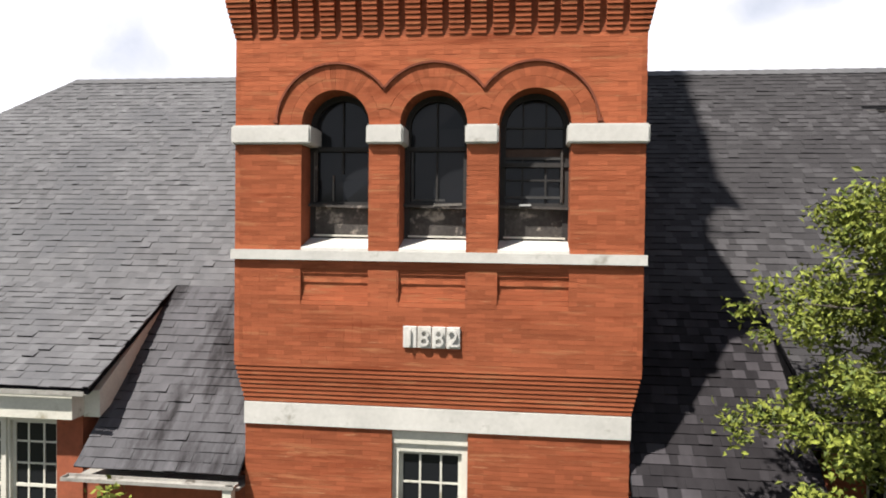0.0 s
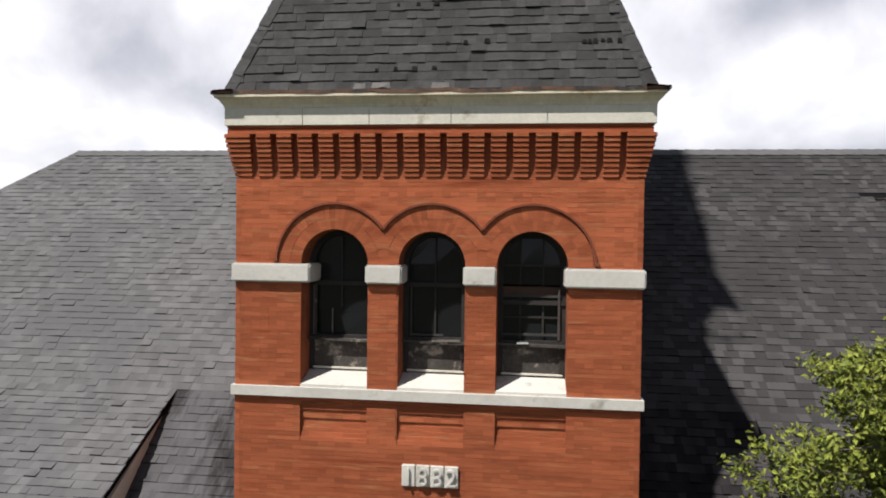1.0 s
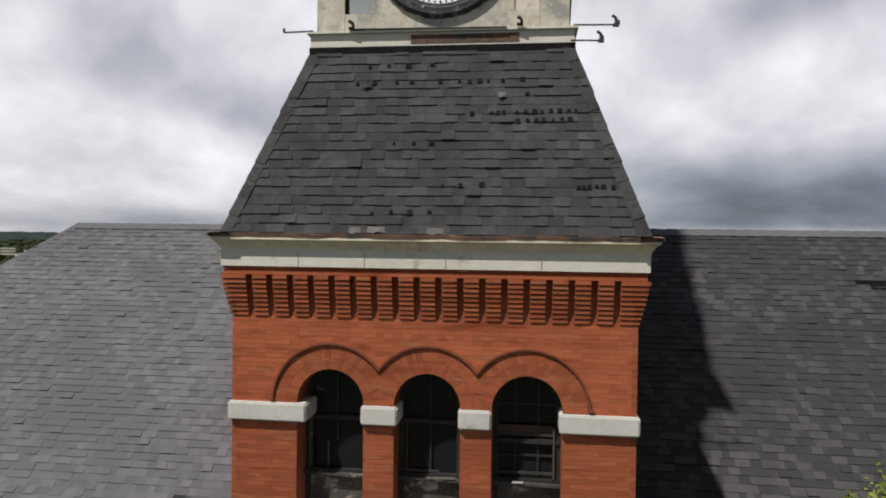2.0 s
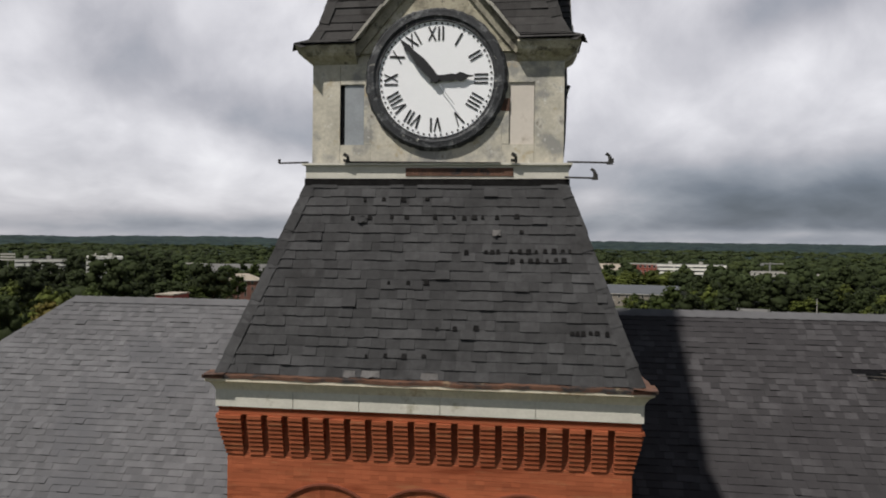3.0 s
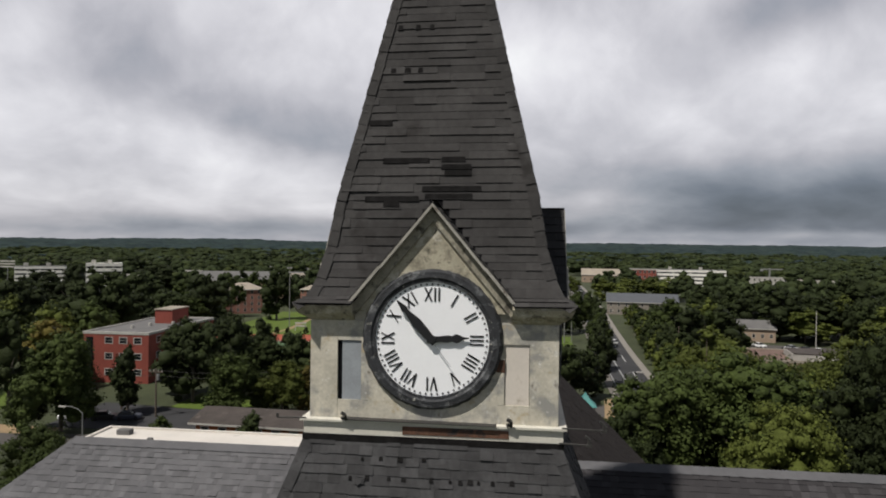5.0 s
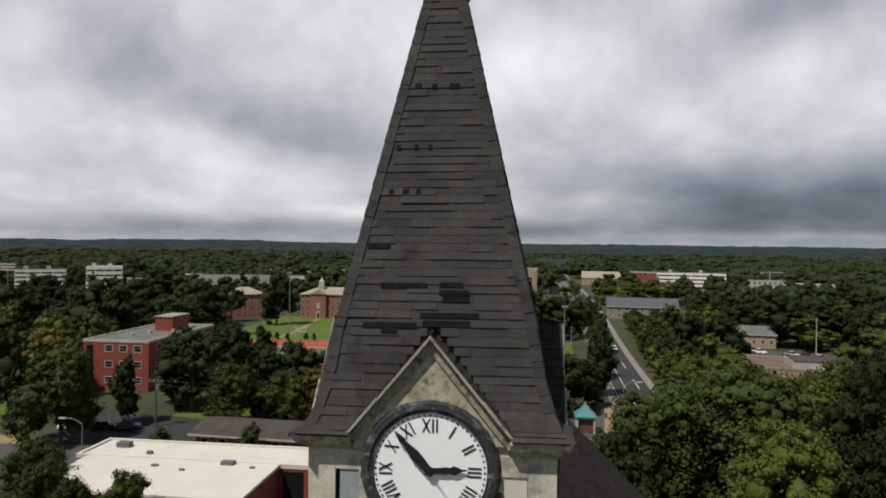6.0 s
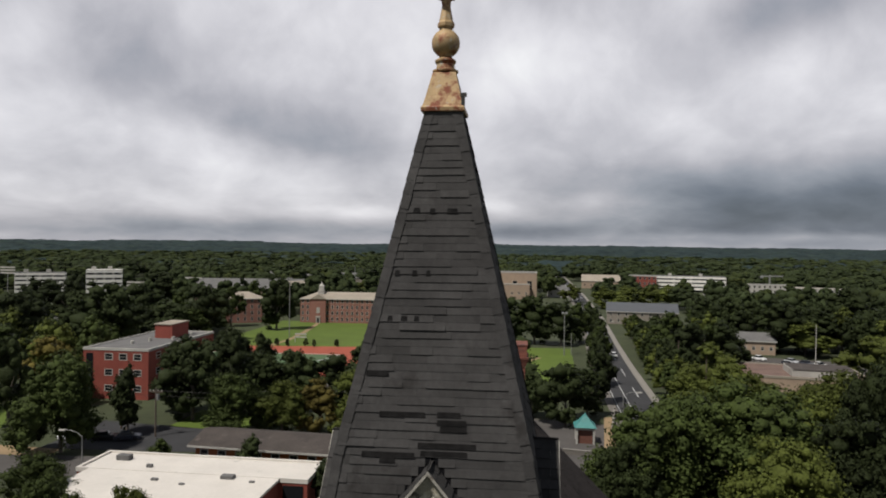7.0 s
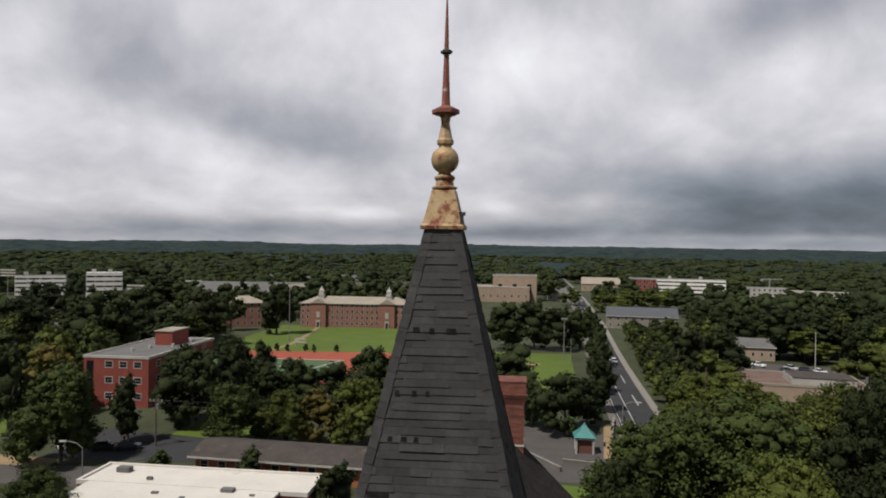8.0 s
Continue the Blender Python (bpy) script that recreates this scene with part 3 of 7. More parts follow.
def clock_stage():
    bm = bmesh.new()
    square_lathe(bm, [(H - 0.03, HZ0), (H - 0.03, 30.4)], 0, C)
    stage = part("clock_stage", bm, PAINT, tower, "peeling cream wooden clock stage")
    bm = bmesh.new()
    square_lathe(bm, [(1.60, 28.73), (1.60, 28.885), (1.64, 28.89), (1.64, 28.915), (1.5, 28.92)], 0, C)
    part("ledge", bm, TRIM, tower, "cream ledge with broken and rusted stretches")
    # Dark band in place of the shade that the ledge would cast.
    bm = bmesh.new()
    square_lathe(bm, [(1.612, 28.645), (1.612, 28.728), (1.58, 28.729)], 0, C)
    part("ledge_bed", bm, TORN_FELT_AND_SHADE, tower, "dark band standing for the ledge's shade")
    rows = [(1.54, 30.14), (1.57, 30.17), (1.65, 30.22), (1.68, 30.25), (1.715, 30.33), (1.70, 30.36)]
    for sx, sy in ((-1, -1), (1, -1), (1, 1), (-1, 1)):
        bm = bmesh.new()
        last = None
        for h, z in rows:
            cur = [bm.verts.new((sx * x, C + sy * y, z)) for x, y in ((0.98, 1.45), (0.98, h), (h, h), (h, 0.98), (1.45, 0.98), (1.45, 1.45))]
            if last:
                for k in range(6):
                    bm.faces.new((last[k], last[(k + 1) % 6], cur[(k + 1) % 6], cur[k]))
            else:
                bm.faces.new(cur)
            last = cur
        bm.faces.new(last)
        part("hood_cornice", bm, GABLE, tower, "weathered cornice under the spire")
    for f in range(4):
        y = FRONT
        # boards on the face, with two tall slots
        for s in (-1, 1):
            for a, b, z0, z1 in ((1.19, H, HZ0, 30.14), (0.80, 1.19, HZ0, 29.15), (0.80, 1.19, 29.89, 30.14), (0.80, 0.89, 29.15, 29.89)):
                bm = bmesh.new()
                p, q = sorted((s * a, s * b))
                box(bm, p + 0.002, q - 0.002, y, y + 0.05, z0 + 0.002, z1 - 0.002)
                part("face_board", turned(bm, f), PAINT, stage)
        bm = bmesh.new()
        box(bm, -0.8, 0.8, y, y + 0.05, HZ0, 30.6)
        part("face_board", turned(bm, f), PAINT, stage)
        # Black plate painted as the dark inside of the slot.
        bm = bmesh.new()
        box(bm, -1.19, -1.10, y + 0.024, y + 0.029, 29.15, 29.885)
        part("slot_back", turned(bm, f), FELT_AND_SHADE, stage, "black plate standing for the slot's shade")
        for s in (-1, 1):
            bm = bmesh.new()
            p, q = sorted((s * 0.90, s * 1.185)) if s > 0 else (-1.135, -0.895)
            box(bm, p, q, y + 0.018, y + 0.04, 29.15, 29.885)
            part("slot_panel", turned(bm, f), PANEL if s > 0 else STEEL, stage, "pale filler panel" if s > 0 else "blue-grey metal filler panel")
        # gable
        bm = bmesh.new()
        tip, foot, gx = 31.50, 30.26, 1.06
        d0, d1 = y - 0.09, y + 0.9
        v = [(-gx, foot), (gx, foot), (0, tip)]
        lo = [bm.verts.new((x, y - 0.02, z)) for x, z in v]
        hi = [bm.verts.new((x, d1, z)) for x, z in v]
        bm.faces.new(lo), bm.faces.new(hi[::-1])
        for k in range(3):
            bm.faces.new((lo[k], hi[k], hi[(k + 1) % 3], lo[(k + 1) % 3]))
        part("gable", turned(bm, f), GABLE, stage, "mildewed gable over the dial")
        for s in (-1, 1):
            a, b = Vector((s * (gx + 0.05), 0, foot - 0.02)), Vector((0, 0, tip + 0.07))
            d = (b - a).normalized()
            up = Vector((s * abs(d.z), 0, abs(d.x)))

            def at(q, o):
                """A point a share q up the slope, o out from it; the top is cut on the middle line."""
                return a.lerp(b, q) + up * o + (d * (abs(d.z) * o / abs(d.x)) if q == 1 else Vector())

            for name, material, o0, o1, y0, y1, q0, q1, text in (("rake_board", MILDEW, -0.125, -0.012, d0 + 0.035, d0 + 0.14, 0.05, 1, "blackened raking board under the strip"), ("rake_strip", RAKE, -0.012, 0.019, d0 - 0.04, d0 + 0.1, 0.41, 1, "dirty cream raking strip"), ("rake_strip", RAKE, -0.004, 0.03, d0 - 0.055, d0 + 0.1, 0.05, 0.425, "dirty cream raking strip")):
                bm = bmesh.new()
                c = [at(q0, o0), at(q1, o0), at(q1, o1), at(q0, o1)]
                hexa(bm, [(c[0].x, y0, c[0].z), (c[1].x, y0, c[1].z), (c[1].x, y1, c[1].z), (c[0].x, y1, c[0].z), (c[3].x, y0, c[3].z), (c[2].x, y0, c[2].z), (c[2].x, y1, c[2].z), (c[3].x, y1, c[3].z)])
                part(name, turned(bm, f), material, stage, text)
        # shingles on the gable's two slopes
        for s in (-1, 1):
            m = four(f)
            a, b = Vector((s * (gx + 0.07), d0 - 0.03, foot + 0.02)), Vector((0, d0 - 0.03, tip + 0.10))
            run = (b - a).length
            rows = 12
            lay("gable_shingles", m @ a, m.to_3x3() @ Vector((0, 1, 0)), m.to_3x3() @ (b - a), rows, run / rows, 0.3, SHINGLE_SPIRE, stage, lambda h: (0.0, 1.0), seed=70 + f * 2 + s)
    bm = bmesh.new()
    box(bm, 0.79, 0.895, FRONT - 0.004, FRONT + 0.03, 29.55, 29.70)
    part("broken_corner", bm, RUST, stage, "dark broken corner beside the dial")
    # ledge damage: dark strip and fallen boards
    bm = bmesh.new()
    box(bm, -0.35, 0.95, C - 1.608, C - 1.59, 28.76, 28.86)
    part("exposed_strip", bm, RUST, stage, "bare rusty strip in the ledge")
    bm = bmesh.new()
    hexa(bm, [(-1.1, C - 1.66, 28.925), (0.8, C - 1.66, 28.912), (0.8, C - 1.5, 28.91), (-1.1, C - 1.5, 28.925), (-1.1, C - 1.66, 28.936), (0.8, C - 1.66, 28.92), (0.8, C - 1.5, 28.92), (-1.1, C - 1.5, 28.937)])
    part("loose_flashing", bm, IRON, stage, "loose dark flashing strip")
    return stage


STEEL = mat("blue_grey_sheet", (0.27, 0.29, 0.31), 0.5, 0.12, 4, 0.1)
stage = clock_stage()
CZ, DIAL_R = 29.935, 0.705


def numeral(bm, chars, r, angle, h=0.15, y=0.0):
    """Roman strokes standing on a ring, feet to the middle."""
    widths = {"I": 0.050, "V": 0.108, "X": 0.116}
    total = sum(widths[c] for c in chars)
    x = -total / 2
    strokes = []
    for c in chars:
        w = widths[c]
        m = x + w / 2
        if c == "I":
            strokes.append((m, -h / 2, m, h / 2, 0.0205))
        elif c == "V":
            strokes += [(m - w * 0.36, h / 2, m, -h / 2, 0.0225), (m + w * 0.36, h / 2, m, -h / 2, 0.014)]
        else:
            strokes += [(m - w * 0.36, h / 2, m + w * 0.36, -h / 2, 0.0225), (m + w * 0.36, h / 2, m - w * 0.36, -h / 2, 0.014)]
        x += w
    ca, sa = math.cos(angle), math.sin(angle)

    def put(px, pz):
        pz += r
        return Vector((px * ca + pz * sa, y, CZ - px * sa + pz * ca))

    for x0, z0, x1, z1, w in strokes:
        bar(bm, put(x0, z0), put(x1, z1), w, 0.006, (0, 1, 0))


def dot(r):
    bm = bmesh.new()
    bmesh.ops.create_cone(bm, cap_ends=True, segments=8, radius1=r, radius2=r, depth=0.008)
    me = bpy.data.meshes.new("minute_dot")
    bm.to_mesh(me)
    bm.free()
    me.materials.append(BLACK)
    return me


DOTS = [dot(0.0125), dot(0.0145)]


def clock(f):
    m = four(f)
    cl = thing("clock", "", "")
    for k in ("label", "category"):
        if k in cl:
            del cl[k]
    cl.parent = tower
    tagged(cl, "round white clock dial with black Roman numerals in a blackened rim")
    y = FRONT - 0.047

    def add(name, bm, material, label=""):
        bmesh.ops.transform(bm, matrix=m, verts=bm.verts[:])
        return part(name, bm, material, cl, label)

    rag = random.Random(17 + f)

    def ring(bm, rows, seg=120):
        rings = []
        for r, yy in rows:
            ragged = [r if r < 0.84 else r * rag.uniform(0.984, 1.006) for _ in range(seg)]
            rings.append([bm.verts.new((ragged[k] * math.sin(2 * math.pi * k / seg), yy, CZ + ragged[k] * math.cos(2 * math.pi * k / seg))) for k in range(seg)])
        for lo, hi in zip(rings, rings[1:]):
            for k in range(seg):
                bm.faces.new((lo[k], lo[(k + 1) % seg], hi[(k + 1) % seg], hi[k]))
        return rings

    bm = bmesh.new()
    ring(bm, [(0.875, FRONT + 0.02), (0.875, y + 0.04), (0.855, y + 0.0), (0.83, y - 0.02), (0.80, y - 0.02), (0.76, y - 0.025), (0.735, y - 0.005), (0.705, y - 0.005), (0.70, y + 0.03)])
    add("rim", bm, RIM, "blackened flaking wooden rim")
    bm = bmesh.new()
    rr = ring(bm, [(0.71, y + 0.03), (0.71, y + 0.02)])
    bm.faces.new(rr[1])
    add("dial", bm, DIAL, "white dial plate")
    for k, chars in enumerate(("XII", "I", "II", "III", "IIII", "V", "VI", "VII", "VIII", "IX", "X", "XI")):
        bm = bmesh.new()
        numeral(bm, chars, 0.55, k * math.pi / 6, 0.165, y + 0.015)
        add("numeral", bm, BLACK)
    for k in range(60):
        a = k * math.pi / 30
        c = Vector((0.675 * math.sin(a), y + 0.016, CZ + 0.675 * math.cos(a)))
        ob = new("minute_dot", DOTS[0 if k % 5 else 1])
        ob.parent = cl
        ob.matrix_basis = m @ Matrix.Translation(c) @ Matrix.Rotation(math.pi / 2, 4, "X")

    def pointer(name, angle, outline, yy):
        bm = bmesh.new()
        ca, sa = math.cos(angle), math.sin(angle)
        pts = outline + [(-x, z) for x, z in outline[::-1]]
        lo = [bm.verts.new((x * ca + z * sa, yy, CZ - x * sa + z * ca)) for x, z in pts]
        hi = [bm.verts.new((v.co.x, yy - 0.012, v.co.z)) for v in lo]
        bm.faces.new(lo[::-1]), bm.faces.new(hi)
        for k in range(len(lo)):
            bm.faces.new((lo[k], lo[(k + 1) % len(lo)], hi[(k + 1) % len(lo)], hi[k]))
        add(name, bm, BLACK)

    pointer("minute_pointer", radians(-42.5), [(0.04, -0.06), (0.055, 0.1), (0.062, 0.27), (0.035, 0.42), (0.03, 0.46), (0.042, 0.50), (0.006, 0.64)], y - 0.022)
    pointer("hour_pointer", radians(86.5), [(0.045, -0.06), (0.036, 0.1), (0.045, 0.2), (0.034, 0.25), (0.056, 0.30), (0.04, 0.35), (0.016, 0.39), (0.006, 0.46)], y - 0.006)
    # Grey rod laid in as the shadow line of a pointer.
    bm = bmesh.new()
    rod(bm, (0.04, y - 0.03, CZ - 0.06), (0.235, y - 0.03, CZ - 0.32), 0.005, 0.004, 6)
    add("sweep_wire", bm, STEEL, "thin grey rod standing for a pointer's shadow")
    bm = bmesh.new()
    rod(bm, (0, y + 0.02, CZ), (0, y - 0.045, CZ), 0.05, 0.05, 16)
    add("hub", bm, BLACK)


for f in range(4):
    clock(f)


# ---- finial ----
def finial():
    fx, fy = -0.045, C
    fin = thing("finial", "", "")
    for k in ("label", "category"):
        if k in fin:
            del fin[k]
    fin.parent = tower
    tagged(fin, "worn gilded and rusted metal finial")
    bm = bmesh.new()
    square_lathe(bm, [(0.31, 36.28), (0.315, 36.33), (0.29, 36.36), (0.25, 36.5), (0.20, 36.72), (0.165, 36.86)], fx, fy)
    part("base_cap", bm, GOLD, fin, "gilded pyramid cap with red rust")
    bm = bmesh.new()
    lathe(bm, [(0.15, 36.86), (0.19, 36.89), (0.19, 36.91), (0.14, 36.93), (0.13, 37.0), (0.155, 37.04), (0.155, 37.06), (0.11, 37.09)], 20, (fx, fy))
    part("neck", bm, GOLD, fin)
    bm = bmesh.new()
    lathe(bm, [(0.10 + 0.0, 37.10)] + [(0.207 * math.sin(a), 37.312 - 0.207 * math.cos(a)) for a in [math.pi * k / 14 for k in range(2, 13)]] + [(0.10, 37.53)], 28, (fx, fy))
    ob = part("ball", bm, GOLD, fin, "worn gilded ball")
    for p in ob.data.polygons:
        p.use_smooth = True
    bm = bmesh.new()
    lathe(bm, [(0.09, 37.52), (0.125, 37.55), (0.125, 37.60), (0.105, 37.63), (0.075, 37.78), (0.062, 37.86), (0.075, 37.94), (0.095, 37.98)], 8, (fx, fy))
    part("stem", bm, GOLD, fin, "flared stem with flaking paint")
    bm = bmesh.new()
    lathe(bm, [(0.15, 37.975), (0.208, 38.0), (0.208, 38.055), (0.15, 38.085), (0.07, 38.12)], 6, (fx, fy))
    part("collar", bm, OXIDE, fin, "grey and red collar")
    bm = bmesh.new()
    lathe(bm, [(0.066, 38.11), (0.05, 38.5), (0.036, 38.89)], 8, (fx, fy))
    part("rod", bm, OXIDE, fin, "red oxide rod")
    bm = bmesh.new()
    lathe(bm, [(0.06, 38.88), (0.09, 38.90), (0.09, 38.93), (0.05, 38.955)], 6, (fx, fy))
    part("small_collar", bm, IRON, fin)
    bm = bmesh.new()
    lathe(bm, [(0.036, 38.95), (0.026, 39.3), (0.012, 39.72), (0.004, 39.85)], 8, (fx, fy))
    part("spike", bm, OXIDE, fin, "tapering spike")
    bm = bmesh.new()
    bar(bm, (fx + 0.29, fy - 0.28, 36.36), (fx + 0.29, fy - 0.28, 36.52), 0.05, 0.05)
    box(bm, fx + 0.25, fx + 0.34, fy - 0.31, fy - 0.25, 36.48, 36.53)
    part("bracket", bm, IRON, fin)


finial()


# ---- iron brackets on the ledge ----
def ledge_irons():
    y = C - 1.63
    for x0, x1, hook, z in ((-1.56, -1.93, 0, 28.915), (1.58, 2.10, 2.07, 28.915), (1.55, 1.92, 1.9, 28.735)):
        bm = bmesh.new()
        rod(bm, (x0, y, z + 0.01), (x1, y, z), 0.011, None, 6)
        s = 1 if x1 > x0 else -1
        rod(bm, (x1, y, z), (x1, y, z + 0.05), 0.016, None, 6)
        if hook:
            rod(bm, (hook, y, z - 0.01), (hook, y, z + 0.075), 0.02, None, 8)
            rod(bm, (hook, y, z + 0.075), (hook - 0.045, y, z + 0.11), 0.018, None, 8)
            box(bm, hook - 0.035, hook + 0.035, y - 0.025, y + 0.025, z - 0.02, z + 0.012)
        part("bracket", bm, IRON, tower, "thin iron bracket arm")
    for x in (-1.05, 0.98):
        bm = bmesh.new()
        rod(bm, (x, y - 0.02, 28.94), (x - 0.06, y - 0.02, 28.945), 0.02, None, 8)
        rod(bm, (x, y - 0.02, 28.92), (x, y - 0.05, 28.99), 0.018, None, 8)
        rod(bm, (x, y - 0.05, 28.99), (x - 0.05, y - 0.06, 29.02), 0.022, None, 8)
        part("old_lamp_arm", bm, IRON, tower, "small corroded lamp fitting")


ledge_irons()


# ---- arched windows ----
def arched_window(cx, hw, kind):
    w = thing("arched_window", "", "")
    for k in ("label", "category"):
        if k in w:
            del w[k]
    w.parent = tower
    tagged(w, "dark arched sash window with grimy panes and boarded foot")
    yb, z0, zm, zt = 0.36, SILL + 0.14, 23.64, SPRING
    bm = bmesh.new()
    for s in (-1, 1):
        bar(bm, (cx + s * (hw - 0.03), yb, z0), (cx + s * (hw - 0.03), yb, zt), 0.07, 0.06, (0, 1, 0))
    pts = [(cx - (hw - 0.03) * math.cos(math.pi * k / 16), zt + (hw - 0.03) * math.sin(math.pi * k / 16)) for k in range(17)]
    for (xa, za), (xb, zb) in zip(pts, pts[1:]):
        bar(bm, (xa, yb, za), (xb, yb, zb), 0.07, 0.06, (0, 1, 0))
    part("window_surround", bm, WOOD, w)
    cols = (0.0,) if kind < 2 else (-0.13, 0.13)
    bars = [((cx - hw, yb - 0.02, z), (cx + hw, yb - 0.02, z), 0.06, t, (0, 0, 1)) for z, t in ((zm, 0.06), (24.28 if kind < 2 else 24.10, 0.05))]
    for c in cols:
        bars += [((cx + c, yb, 24.3), (cx + c, yb, zt + hw * 0.95), 0.018, 0.022, (0, 1, 0)), ((cx + c, yb, zm if kind else 24.0), (cx + c, yb, 24.3), 0.022, 0.022, (0, 1, 0))]
    bars += [((cx - hw, yb, z), (cx + hw, yb, z), 0.02, 0.022, (0, 0, 1)) for z in ((23.93, 24.52) if kind == 2 else ())]
    for p, q, bw, bt, bu in bars:
        bm = bmesh.new()
        bar(bm, p, q, bw, bt, bu)
        part("sash_bar", bm, WOOD, w)
    # each pane leans a little on its own
    rng = random.Random(int(cx * 100) + 7)
    xs = [cx - hw + 0.05] + [cx + c for c in cols] + [cx + hw - 0.05]
    for za, zb in ((zm + 0.03, 23.93), (23.93, 24.26), (24.30, 24.52), (24.52, zt + hw * 0.8)):
        for xa, xb in zip(xs, xs[1:]):
            bm = bmesh.new()
            d = [rng.uniform(-0.006, 0.006) for _ in range(4)]
            hexa(bm, [(xa, yb + 0.02 + d[0], za), (xb, yb + 0.02 + d[1], za), (xb, yb + 0.026 + d[1], za), (xa, yb + 0.026 + d[0], za), (xa, yb + 0.02 + d[2], zb), (xb, yb + 0.02 + d[3], zb), (xb, yb + 0.026 + d[3], zb), (xa, yb + 0.026 + d[2], zb)])
            part("pane", bm, GLASS, w)
    # boarded foot, with a pale strip above and below
    bm = bmesh.new()
    box(bm, cx - hw, cx + hw, yb - 0.01, yb + 0.03, z0, zm - 0.03)
    part("foot_board", bm, BOARD, w, "dark peeling board")
    bm = bmesh.new()
    bar(bm, (cx - hw, yb - 0.05, zm - 0.012), (cx + hw, yb - 0.05, zm - 0.03), 0.1, 0.03)
    part("meeting_rail", bm, BOARD, w, "grey weathered rail")
    bm = bmesh.new()
    bar(bm, (cx - hw + 0.05, yb - 0.02, z0 + 0.03), (cx + hw - 0.03, yb - 0.02, z0 + 0.025), 0.03, 0.02)
    part("bead", bm, TRIM, w)
    bm = bmesh.new()
    for s in ((-1,) if kind == 0 else (1,) if kind == 2 else ()):
        bar(bm, (cx + s * (hw - 0.08), yb - 0.045, 23.68), (cx + s * (hw - 0.08), yb - 0.045, 24.27), 0.025, 0.03, (0, 1, 0))
    if bm.verts:
        part("pale_stop", bm, BOARD, w)
    else:
        bm.free()


    # boards, blinds and odds and ends behind and on the panes
    def piece(name, material, x0, x1, z0, z1, y, text, skew=0.0, t=0.01):
        bm = bmesh.new()
        hexa(bm, [(cx + x0, y, z0), (cx + x1, y, z0 + skew), (cx + x1, y + t, z0 + skew), (cx + x0, y + t, z0), (cx + x0, y, z1), (cx + x1, y, z1 + skew), (cx + x1, y + t, z1 + skew), (cx + x0, y + t, z1)])
        part(name, bm, material, w, text)

    front = yb - 0.034
    if kind == 0:
        piece("blind", DUST_AND_LIGHT, -0.16, 0.12, 23.95, 24.24, yb + 0.06, "dusty grey blind behind the glass", -0.05)
        piece("lath", PALE_LATH, -0.12, -0.105, 23.68, 23.98, front + 0.02, "thin pale lath")
        piece("lath", PALE_LATH, -0.34, -0.325, 23.66, 24.25, front, "thin pale lath")
    elif kind == 1:
        piece("blind", DUST_AND_LIGHT, -0.27, 0.05, 23.98, 24.25, yb + 0.05, "dusty grey blind behind the glass")
        piece("blind", DUST_AND_LIGHT, 0.07, 0.31, 23.72, 24.22, yb + 0.07, "dusty grey blind behind the glass")
        piece("sash_stile", GREY_SASH, -0.29, -0.265, 23.68, 24.26, front, "grey sash stile")
        piece("sash_rail", GREY_SASH, -0.265, 0.1, 23.685, 23.71, front, "grey sash rail")
        piece("broken_slat", PALE_LATH, -0.02, 0.3, 23.625, 23.65, yb - 0.11, "broken pale slat on the rail", 0.012)
        piece("bulb", BLACK, 0.3, 0.34, 23.44, 23.5, yb - 0.06, "small black fitting")
    else:
        # Grey panels imitate the brightness of the upper panes by colour.
        for k in (-0.19, 0.02, 0.21):
            piece("light_pane", DUST_AND_LIGHT, k - 0.09, k + 0.09, 24.31, 24.44, yb + 0.05, "grey panel standing for the pane's brightness")
        piece("brown_board", mat("brown_board", (0.06, 0.035, 0.025), 0.8, 0.3, 6, 0.2), -0.34, 0.34, 24.19, 24.28, front + 0.01, "brown board across the sash")
        piece("sash_post", GREY_SASH, -0.14, -0.03, 23.72, 24.17, yb + 0.04, "grey post behind the glass")
        for z in (23.72, 24.16):
            piece("sash_rail", GREY_SASH, -0.34, 0.34, z, z + 0.03, front, "grey sash rail")
        piece("paper_note", PAPER, -0.16, -0.03, 23.632, 23.653, yb - 0.115, "small white paper strip", 0.004)
        piece("lath", PALE_LATH, 0.31, 0.33, 23.6, 23.85, front - 0.01, "thin pale lath", 0.0)


DUST_AND_LIGHT = mat("blind_and_pane_light", (0.075, 0.075, 0.078), 0.9, 0.3, 4, 0.1, 30, stain=((0.03, 0.03, 0.032), 5, 0.55))
PALE_LATH = mat("pale_lath", (0.15, 0.14, 0.125), 0.85, 0.3, 9, 0.2, 40, stain=((0.07, 0.06, 0.05), 9, 0.52))
GREY_SASH = mat("grey_sash", (0.042, 0.041, 0.040), 0.7, 0.25, 8, 0.1)
PAPER = mat("white_paper", (0.40, 0.40, 0.39), 0.8, 0.05, 5, 0.0)
for k, (cx, hw) in enumerate(ARCHES):
    arched_window(cx, hw, k)
# Added dark sheet behind the panes, for the unlit belfry room.
bm = bmesh.new()
box(bm, -C + 0.55, C - 0.55, 1.2, 1.25, 22.0, 25.9)
part("inner_partition", bm, WOOD, tower, "dark sheet standing for the unlit belfry room")


